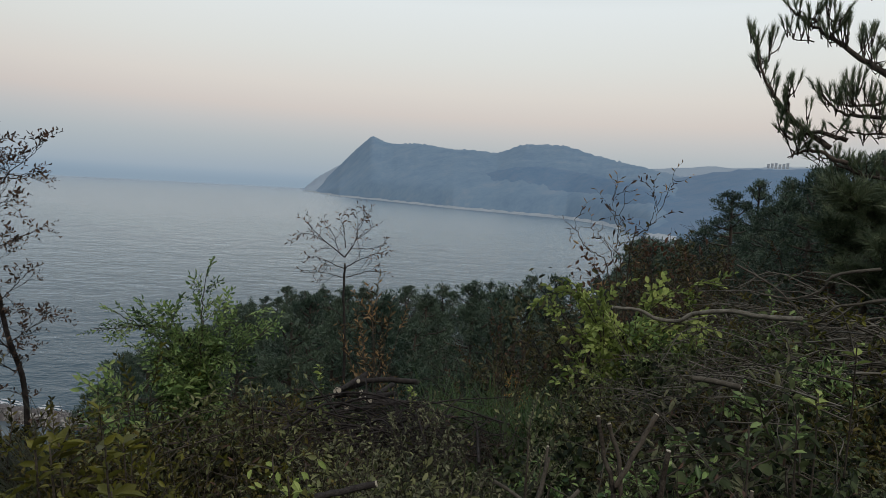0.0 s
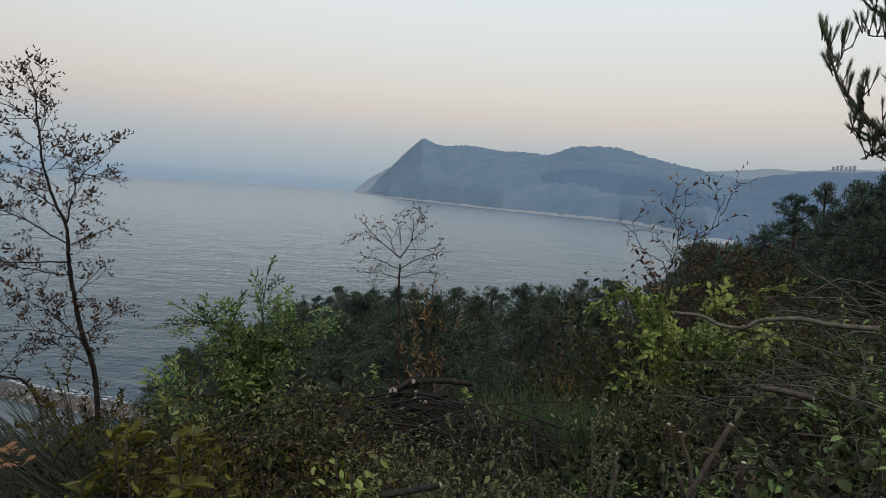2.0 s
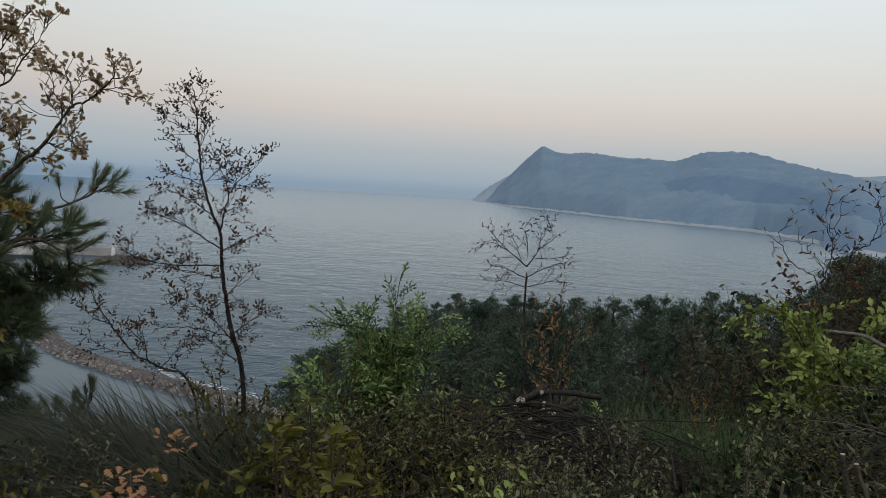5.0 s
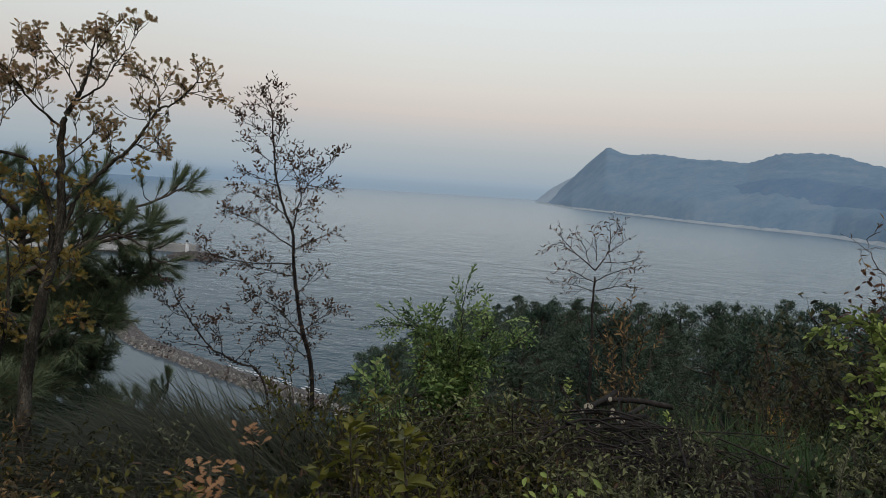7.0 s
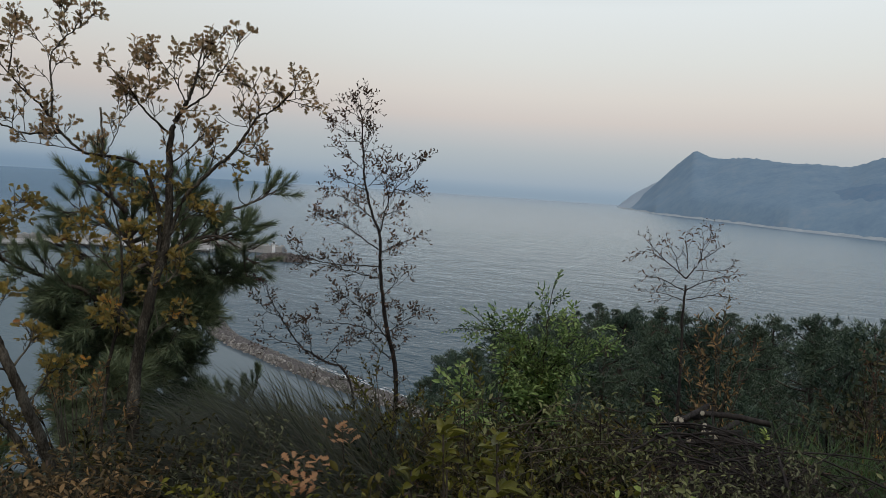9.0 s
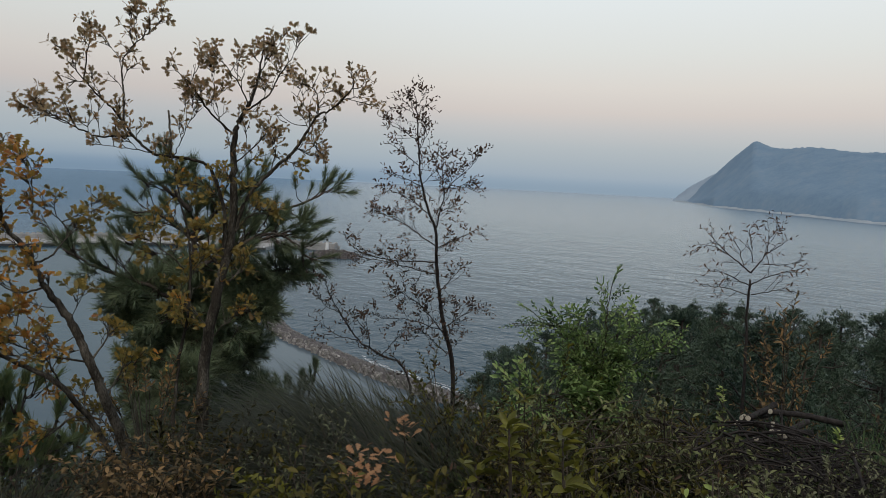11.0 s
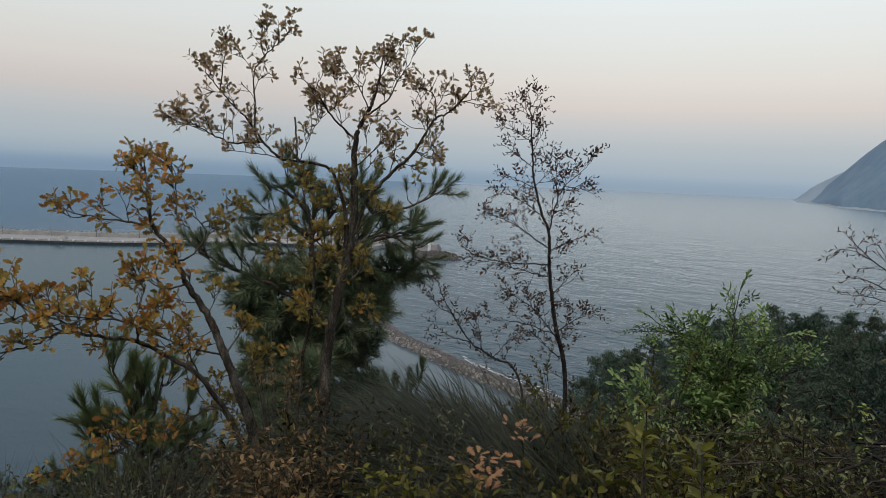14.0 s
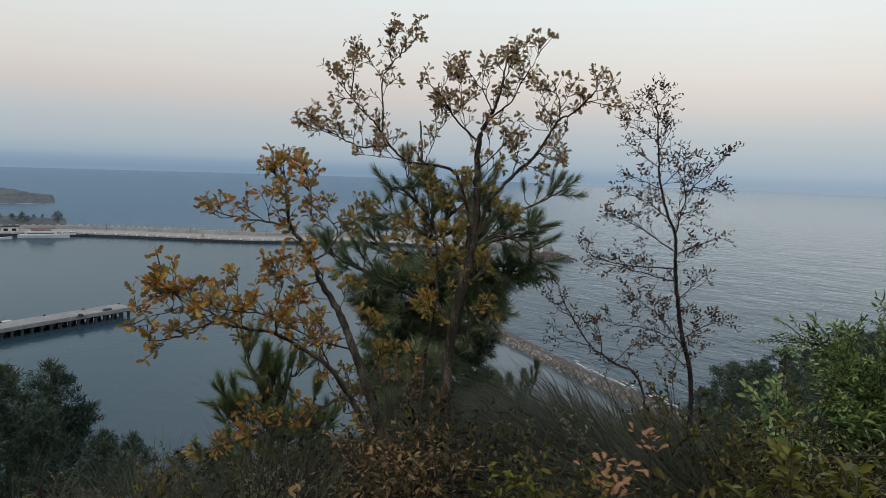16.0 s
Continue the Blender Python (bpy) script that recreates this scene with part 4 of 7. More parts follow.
def place_sprays(root, name, meshes, ends, rng, size=(0.8, 1.2), up=(0, 0, 1)):
    ms = aims([e[0] for e in ends], [e[1] for e in ends], rng.uniform(*size, len(ends)), rng, up, 0.5)
    for m, e in zip(ms, ends):
        part(name, meshes[rng.integers(len(meshes))], e[2] if len(e) > 2 else root, Matrix(m.tolist()))


def oak_spray(name, rng, count, size, mats, forks=3):
    """A forked oak twig along +y whose ends carry rosettes of lobed leaves."""
    g = Geo()
    for k in range(forks):
        a = k * 2.4 + rng.normal(0, 0.4)
        w = unit(np.array([math.cos(a) * 0.65, 1.0, math.sin(a) * 0.65])) if k else np.array([0.0, 1.0, 0.0])
        n = rng.uniform(0.07, 0.13) if k else 0.06
        p = np.array([0, -0.05, 0])
        e = p + w * n
        g.tube([p, (p + e) / 2 + rng.normal(0, 0.005, 3), e], 0.0022, 0.0012, 4, 0, False)
        x = unit(np.cross(w, (0.2, 0.1, 1)))
        z = np.cross(x, w)
        ang = np.arange(count) * 2.4 + rng.uniform(0, 6) + rng.normal(0, 0.35, count)
        tilt = rng.uniform(0.35, 1.5, count)[:, None]
        ways = w * np.cos(tilt) + (x * np.cos(ang)[:, None] + z * np.sin(ang)[:, None]) * np.sin(tilt)
        pos = e + rng.normal(0, 0.008, (count, 3)) - w * rng.uniform(0, 0.03, (count, 1))
        g.stamp(OAKLEAF, aims(pos, ways, size * rng.uniform(0.55, 1.1, count), rng, (0, 0, 1), 0.7), 1)
    return g.mesh(name, mats)


def build_oak():
    rng = np.random.default_rng(21)
    base = np.array([-3.5, 2.3, ground(-3.5, 2.3) - 0.1])
    root = thing("oak_tree", base, "small crooked oak with sparse golden and brown autumn leaves", "tree")
    stems = [
        ([(-3.47, 2.38, 57.79), (-3.46, 2.43, 58.30), (-3.56, 2.52, 58.74), (-3.57, 2.62, 59.19), (-3.65, 2.78, 59.47), (-3.65, 2.81, 59.74), (-3.68, 2.83, 59.96), (-3.72, 2.87, 60.19), (-3.68, 2.91, 60.34), (-3.64, 2.94, 60.44), (-3.64, 2.99, 60.58), (-3.64, 3.02, 60.72), (-3.62, 3.04, 60.83)], 0.06, 0.004),
        ([(-3.65, 2.78, 59.47), (-3.63, 2.83, 59.62), (-3.58, 2.87, 59.80), (-3.48, 2.96, 59.96), (-3.37, 2.99, 60.05), (-3.30, 3.03, 60.15), (-3.27, 3.08, 60.25), (-3.24, 3.13, 60.34), (-3.17, 3.16, 60.37), (-3.07, 3.16, 60.44), (-2.98, 3.16, 60.52), (-3.05, 3.20, 60.65)], 0.022, 0.004),
        ([(-3.63, 2.72, 59.36), (-3.68, 2.77, 59.62), (-3.72, 2.74, 59.85), (-3.82, 2.70, 60.00), (-4.04, 2.51, 60.04), (-4.16, 2.44, 60.15), (-4.24, 2.37, 60.29), (-4.32, 2.29, 60.40), (-4.44, 2.25, 60.52), (-4.52, 2.19, 60.63)], 0.02, 0.004),
        ([(-3.58, 2.15, 57.82), (-3.67, 2.07, 58.35), (-3.67, 1.96, 58.66), (-3.70, 1.89, 58.88), (-3.79, 1.87, 59.04), (-3.85, 1.81, 59.19), (-3.87, 1.75, 59.29), (-3.89, 1.70, 59.42), (-3.96, 1.68, 59.52), (-4.01, 1.62, 59.62), (-3.99, 1.59, 59.78), (-4.10, 1.62, 59.93), (-4.39, 1.75, 60.05)], 0.046, 0.004),
        ([(-3.59, 2.11, 57.92), (-3.71, 1.96, 58.43), (-3.75, 1.76, 58.77), (-3.85, 1.64, 58.88), (-3.91, 1.49, 58.99), (-3.85, 1.26, 59.07), (-3.84, 1.09, 59.12), (-3.90, 0.98, 59.07), (-3.93, 0.84, 59.04), (-3.91, 0.70, 59.06)], 0.026, 0.004),
        ([(-3.53, 2.27, 57.86), (-3.55, 2.29, 58.34), (-3.63, 2.39, 58.75), (-3.64, 2.47, 59.11), (-3.77, 2.57, 59.47), (-3.85, 2.56, 59.76), (-3.94, 2.57, 59.99)], 0.02, 0.005),
    ]
    crown = [
        ([(-3.68, 2.91, 60.34), (-3.59, 3.04, 60.47), (-3.60, 3.12, 60.59), (-3.58, 3.21, 60.72), (-3.54, 3.29, 60.88)], 0.01, 0.003),
        ([(-3.72, 2.87, 60.19), (-3.78, 2.75, 60.30), (-3.82, 2.69, 60.39), (-3.87, 2.64, 60.49), (-3.90, 2.56, 60.56), (-3.91, 2.49, 60.63)], 0.011, 0.003),
        ([(-3.96, 2.71, 60.51), (-3.96, 2.77, 60.62), (-3.95, 2.81, 60.73)], 0.005, 0.002),
        ([(-3.66, 2.92, 60.40), (-3.71, 2.89, 60.52), (-3.77, 2.84, 60.62), (-3.84, 2.79, 60.74)], 0.007, 0.003),
        ([(-3.75, 2.84, 60.19), (-3.78, 2.79, 60.30), (-3.83, 2.79, 60.50), (-3.88, 2.77, 60.69)], 0.004, 0.002),
        ([(-3.64, 2.99, 60.58), (-3.61, 3.04, 60.69), (-3.55, 3.08, 60.80), (-3.51, 3.08, 60.91)], 0.006, 0.002),
        ([(-3.24, 3.13, 60.34), (-3.23, 3.11, 60.46), (-3.27, 3.07, 60.52), (-3.33, 2.99, 60.53)], 0.007, 0.003),
        ([(-3.25, 3.12, 60.31), (-3.35, 3.09, 60.42), (-3.47, 3.07, 60.52)], 0.005, 0.002),
        ([(-3.07, 3.16, 60.44), (-2.93, 3.14, 60.45), (-2.85, 3.14, 60.48)], 0.005, 0.002),
        ([(-3.31, 3.02, 60.12), (-3.33, 3.18, 60.08), (-3.35, 3.35, 60.12)], 0.006, 0.002),
        ([(-3.27, 3.08, 60.25), (-3.33, 3.08, 60.33), (-3.37, 3.09, 60.37)], 0.004, 0.002),
        ([(-4.16, 2.44, 60.15), (-4.27, 2.28, 60.13), (-4.38, 2.17, 60.19), (-4.60, 2.15, 60.27), (-4.79, 2.11, 60.37)], 0.01, 0.003),
        ([(-4.21, 2.41, 60.21), (-4.21, 2.41, 60.37), (-4.23, 2.41, 60.52), (-4.25, 2.44, 60.64), (-4.19, 2.50, 60.75), (-4.16, 2.57, 60.82), (-4.12, 2.66, 60.96)], 0.01, 0.003),
        ([(-4.39, 2.26, 60.47), (-4.42, 2.30, 60.64), (-4.44, 2.33, 60.80), (-4.42, 2.31, 60.92)], 0.007, 0.003),
        ([(-4.39, 2.18, 60.19), (-4.56, 2.13, 60.24), (-4.73, 2.08, 60.28), (-4.76, 2.02, 60.31)], 0.005, 0.002),
    ]
    boughs = [
        ([(-3.98, 2.55, 60.03), (-4.13, 2.42, 60.06), (-4.24, 2.26, 60.08), (-4.28, 2.19, 60.09)], 0.006, 0.002),
        ([(-3.95, 2.56, 59.99), (-4.01, 2.60, 60.18), (-4.08, 2.62, 60.40)], 0.011, 0.009),
        ([(-3.95, 2.58, 60.03), (-3.93, 2.64, 60.18), (-3.89, 2.71, 60.38), (-3.89, 2.76, 60.54)], 0.005, 0.002),
        ([(-4.21, 2.50, 60.74), (-4.29, 2.51, 60.89), (-4.30, 2.55, 61.01)], 0.005, 0.002),
        ([(-3.69, 2.84, 60.00), (-3.60, 2.93, 60.12), (-3.51, 2.97, 60.23), (-3.40, 2.99, 60.25)], 0.007, 0.003),
        ([(-3.48, 2.96, 59.96), (-3.45, 2.97, 60.12), (-3.52, 2.98, 60.25)], 0.006, 0.002),
        ([(-3.66, 2.82, 59.89), (-3.66, 2.94, 60.01), (-3.64, 3.03, 60.07)], 0.006, 0.002),
        ([(-3.65, 2.81, 59.74), (-3.79, 2.70, 59.84), (-3.89, 2.64, 59.88)], 0.007, 0.003),
        ([(-3.65, 2.80, 59.54), (-3.56, 2.87, 59.67), (-3.43, 2.95, 59.74)], 0.007, 0.003),
        ([(-3.62, 2.71, 59.32), (-3.76, 2.60, 59.50), (-3.85, 2.47, 59.61), (-3.89, 2.31, 59.58)], 0.008, 0.003),
        ([(-3.57, 2.62, 59.19), (-3.58, 2.80, 59.32), (-3.59, 2.90, 59.47)], 0.007, 0.003),
        ([(-3.55, 2.54, 58.97), (-3.74, 2.50, 59.17), (-3.89, 2.41, 59.23)], 0.007, 0.003),
        ([(-3.55, 2.54, 58.90), (-3.46, 2.66, 59.05), (-3.39, 2.79, 59.12)], 0.006, 0.002),
        ([(-3.72, 2.52, 59.32), (-3.84, 2.37, 59.50), (-3.88, 2.26, 59.54)], 0.007, 0.003),
    ]
    side = [
        ([(-3.89, 1.70, 59.42), (-3.89, 1.79, 59.46), (-3.95, 1.91, 59.56), (-4.02, 1.92, 59.63), (-4.09, 1.83, 59.72), (-4.09, 1.72, 59.78)], 0.009, 0.003),
        ([(-3.98, 1.90, 59.63), (-3.98, 2.02, 59.69), (-4.02, 2.15, 59.79)], 0.006, 0.002),
        ([(-4.01, 1.62, 59.62), (-4.04, 1.47, 59.65), (-4.11, 1.35, 59.67), (-4.18, 1.22, 59.71), (-4.23, 1.14, 59.78)], 0.01, 0.003),
        ([(-4.04, 1.47, 59.65), (-4.12, 1.40, 59.71), (-4.20, 1.37, 59.74)], 0.005, 0.002),
        ([(-4.00, 1.58, 59.83), (-4.14, 1.57, 59.94), (-4.27, 1.58, 59.99)], 0.005, 0.002),
        ([(-4.01, 1.76, 59.68), (-4.07, 1.79, 59.79), (-4.20, 1.83, 59.93), (-4.32, 1.85, 60.00)], 0.006, 0.002),
        ([(-3.87, 1.75, 59.29), (-3.94, 1.65, 59.27), (-4.00, 1.57, 59.32), (-4.06, 1.43, 59.39)], 0.009, 0.003),
        ([(-3.91, 1.49, 58.99), (-3.87, 1.44, 59.11), (-3.75, 1.22, 59.19), (-3.68, 1.02, 59.24), (-3.70, 0.90, 59.27)], 0.01, 0.003),
        ([(-3.85, 1.26, 59.17), (-3.88, 1.19, 59.24), (-3.97, 1.08, 59.28)], 0.005, 0.002),
        ([(-3.85, 1.26, 59.07), (-3.81, 1.11, 59.16), (-3.86, 0.98, 59.24), (-3.89, 0.87, 59.30), (-3.82, 0.73, 59.36)], 0.009, 0.003),
        ([(-3.94, 0.89, 59.29), (-3.90, 0.84, 59.39), (-3.85, 0.78, 59.46)], 0.005, 0.002),
        ([(-3.84, 1.09, 59.12), (-3.92, 0.97, 59.21), (-3.91, 0.80, 59.18), (-3.86, 0.66, 59.25)], 0.006, 0.002),
        ([(-3.92, 1.46, 59.10), (-3.99, 1.56, 59.28), (-4.05, 1.55, 59.38)], 0.006, 0.002),
        ([(-3.70, 1.89, 58.88), (-3.82, 1.70, 58.95), (-3.90, 1.52, 59.06), (-3.85, 1.32, 59.14)], 0.009, 0.003),
        ([(-3.70, 1.89, 58.88), (-3.70, 1.99, 59.01), (-3.70, 2.02, 59.13)], 0.01, 0.003),
        ([(-3.68, 1.94, 58.67), (-3.67, 2.05, 58.79), (-3.71, 2.12, 58.92)], 0.008, 0.003),
        ([(-3.75, 1.76, 58.77), (-3.83, 1.71, 58.95), (-3.91, 1.63, 59.08), (-3.95, 1.56, 59.24)], 0.007, 0.002),
        ([(-3.59, 2.11, 57.92), (-3.74, 1.90, 58.54), (-3.86, 1.73, 58.47), (-3.96, 1.48, 58.39), (-3.93, 1.22, 58.38), (-3.86, 0.94, 58.41)], 0.012, 0.003),
        ([(-3.90, 1.45, 58.42), (-3.93, 1.32, 58.51), (-3.92, 1.25, 58.42)], 0.005, 0.002),
    ]
    lines = build_limbs(root, stems + crown + boughs + side, M_BARK_OAK, rng, base, 0.003, thin=0.72, trim=0.05)
    stub = len(stems) + len(crown) + 1  # the dead broken leader keeps no twigs
    live = [l for i, l in enumerate(lines) if i != stub]
    twigs, ends = twig_out(live[: len(stems)], rng, 0.09, (0.1, 0.26), 0.3, 0.45, 2, 0.55)
    more, tips = twig_out(live[len(stems) :], rng, 0.068, (0.09, 0.24), 0.3, 0.25, 2, 0.5)
    twig_part(root, twigs + more, M_BARK_OAK, 0.003, 0.0014)
    brown = [oak_spray("oak_spray", rng, n, 0.052, [M_TWIG, M_OAK_LEAF], k) for n, k in ((3, 2), (4, 2), (4, 3), (5, 2))]
    gold = [oak_spray("oak_spray_gold", rng, n, 0.058, [M_TWIG, M_OAK_GOLD], k) for n, k in ((3, 2), (4, 2), (4, 3), (5, 2))]
    olive = [oak_spray("oak_spray_olive", rng, n, 0.055, [M_TWIG, M_OAK_OLIVE], k) for n, k in ((4, 2), (4, 3), (5, 3), (5, 4))]
    # High sprays get the browner leaf: their backlit tone is put into the colour.
    high, west, inner = [], [], []
    for e in ends + tips:
        p = e[0] + base
        if rng.uniform() < 0.1:
            continue
        (high if p[2] > 60.05 else west if p[1] < 1.85 else inner).append(e)
    place_sprays(root, "leaf_spray", brown, high, rng, (0.7, 1.1))
    place_sprays(root, "leaf_spray", gold, west, rng, (0.7, 1.1))
    place_sprays(root, "leaf_spray", olive + gold[:1], inner, rng, (0.7, 1.1))


def build_thin_tree():
    rng = np.random.default_rng(33)
    base = np.array([-3.05, 4.71, ground(-3.05, 4.71) - 0.1])
    root = thing("alder_tree", base, "slender young tree with fine branches and few withered leaves", "tree")
    trunk = [
        ([(-3.05, 4.72, 58.20), (-3.14, 4.67, 58.69), (-3.19, 4.65, 58.96), (-3.23, 4.63, 59.29), (-3.24, 4.62, 59.52), (-3.32, 4.58, 59.74), (-3.38, 4.55, 60.01), (-3.40, 4.53, 60.28), (-3.42, 4.52, 60.53), (-3.45, 4.51, 60.66), (-3.49, 4.48, 60.77)], 0.028, 0.003),
        ([(-3.24, 4.62, 59.55), (-3.21, 4.64, 59.75), (-3.15, 4.67, 59.92), (-3.02, 4.73, 60.06), (-2.90, 4.78, 60.21)], 0.009, 0.002),
        ([(-3.19, 4.64, 59.83), (-3.24, 4.67, 60.04), (-3.26, 4.70, 60.23)], 0.006, 0.002),
        ([(-3.37, 4.55, 59.90), (-3.55, 4.45, 59.99), (-3.67, 4.37, 60.05)], 0.006, 0.002),
        ([(-3.30, 4.59, 59.67), (-3.45, 4.47, 59.79), (-3.66, 4.31, 59.91)], 0.007, 0.002),
        ([(-3.24, 4.62, 59.40), (-3.51, 4.50, 59.58), (-3.68, 4.42, 59.65), (-3.83, 4.35, 59.70)], 0.008, 0.002),
        ([(-3.22, 4.63, 59.26), (-3.57, 4.47, 59.25), (-3.84, 4.32, 59.32), (-3.97, 4.26, 59.50)], 0.009, 0.002),
        ([(-3.21, 4.64, 59.15), (-3.40, 4.54, 59.19), (-3.68, 4.38, 59.25), (-3.88, 4.24, 59.23)], 0.008, 0.002),
    ]
    branches = [
        ([(-3.14, 4.67, 58.64), (-3.31, 4.57, 58.86), (-3.45, 4.47, 58.98), (-3.59, 4.37, 59.09)], 0.008, 0.002),
        ([(-3.15, 4.67, 58.66), (-3.42, 4.54, 58.74), (-3.62, 4.44, 58.74), (-3.77, 4.36, 58.78)], 0.007, 0.002),
        ([(-3.23, 4.63, 59.38), (-3.02, 4.61, 59.48), (-2.80, 4.59, 59.59)], 0.007, 0.002),
        ([(-3.19, 4.65, 59.01), (-3.09, 4.72, 59.15), (-3.01, 4.79, 59.29)], 0.006, 0.002),
        ([(-3.15, 4.67, 58.69), (-2.99, 4.76, 58.82), (-2.81, 4.85, 58.94)], 0.007, 0.002),
        ([(-3.38, 4.55, 60.06), (-3.54, 4.39, 60.22), (-3.59, 4.28, 60.27)], 0.005, 0.002),
        ([(-3.40, 4.53, 60.28), (-3.57, 4.45, 60.38), (-3.72, 4.36, 60.48)], 0.005, 0.002),
        ([(-3.42, 4.52, 60.48), (-3.48, 4.45, 60.58), (-3.54, 4.37, 60.59)], 0.004, 0.002),
        ([(-3.43, 4.52, 60.55), (-3.38, 4.57, 60.66), (-3.35, 4.62, 60.74)], 0.004, 0.002),
        ([(-3.40, 4.54, 60.19), (-3.29, 4.50, 60.34), (-3.18, 4.46, 60.45)], 0.004, 0.002),
        ([(-3.15, 4.66, 59.92), (-3.02, 4.68, 59.91), (-2.92, 4.68, 59.93)], 0.005, 0.002),
        ([(-3.36, 4.56, 59.92), (-3.27, 4.63, 60.04), (-3.19, 4.70, 60.13)], 0.004, 0.002),
        ([(-3.21, 4.63, 59.70), (-3.14, 4.71, 59.73), (-3.09, 4.79, 59.71)], 0.004, 0.002),
        ([(-3.11, 4.69, 58.46), (-3.24, 4.53, 58.64), (-3.30, 4.40, 58.74)], 0.006, 0.002),
    ]
    trunk[0][0].insert(0, tuple(base))
    lines = build_limbs(root, trunk + branches, M_BARK_THIN, rng, base, 0.003, thin=0.75, trim=0.09)
    twigs, ends = twig_out(lines[:1], rng, 0.055, (0.08, 0.24), 0.35, 0.25, 1, 0.8)
    more, tips = twig_out(lines[1:], rng, 0.045, (0.06, 0.19), 0.18, 0.15, 2, 0.5)
    twig_part(root, twigs + more, M_BARK_THIN, 0.0024, 0.0012)
    sprays = [shoot_mesh("alder_spray", rng, 0.11, n, OVAL, 0.044, [M_TWIG, M_ALDER_LEAF], 0.3, 1.1, 0.1, 0.0014) for n in (5, 6, 8, 9)]
    place_sprays(root, "leaf_spray", sprays, [e for e in ends + tips if rng.uniform() < 0.95], rng, (0.7, 1.1))
    # the leaning sapling beside it
    base = np.array([-3.2, 4.42, ground(-3.2, 4.42) - 0.08])
    root = thing("sapling", base, "leaning bare sapling with few withered leaves", "tree")
    limbs = [
        ([(-3.26, 4.36, 58.24), (-3.47, 4.22, 58.48), (-3.63, 4.11, 58.60), (-3.75, 4.01, 58.83), (-3.83, 3.94, 59.02), (-3.86, 3.92, 59.13)], 0.014, 0.003),
        ([(-3.63, 4.11, 58.60), (-3.76, 3.98, 58.65), (-3.89, 3.84, 58.80)], 0.006, 0.002),
        ([(-3.55, 4.17, 58.54), (-3.58, 4.16, 58.71), (-3.63, 4.13, 58.84)], 0.006, 0.002),
        ([(-3.75, 4.01, 58.83), (-3.84, 3.91, 58.90), (-3.88, 3.84, 59.04)], 0.004, 0.002),
        ([(-3.47, 4.22, 58.48), (-3.39, 4.35, 58.63), (-3.37, 4.44, 58.72)], 0.005, 0.002),
    ]
    limbs[0][0].insert(0, tuple(base))
    lines = build_limbs(root, limbs, M_BARK_THIN, rng, base, 0.003, thin=0.8, trim=0.05)
    twigs, ends = twig_out(lines, rng, 0.05, (0.06, 0.2), 0.15, 0.3, 2, 0.5)
    twig_part(root, twigs, M_BARK_THIN, 0.0024, 0.0012)
    place_sprays(root, "leaf_spray", sprays, [e for e in ends if rng.uniform() < 0.85], rng, (0.7, 1.1))


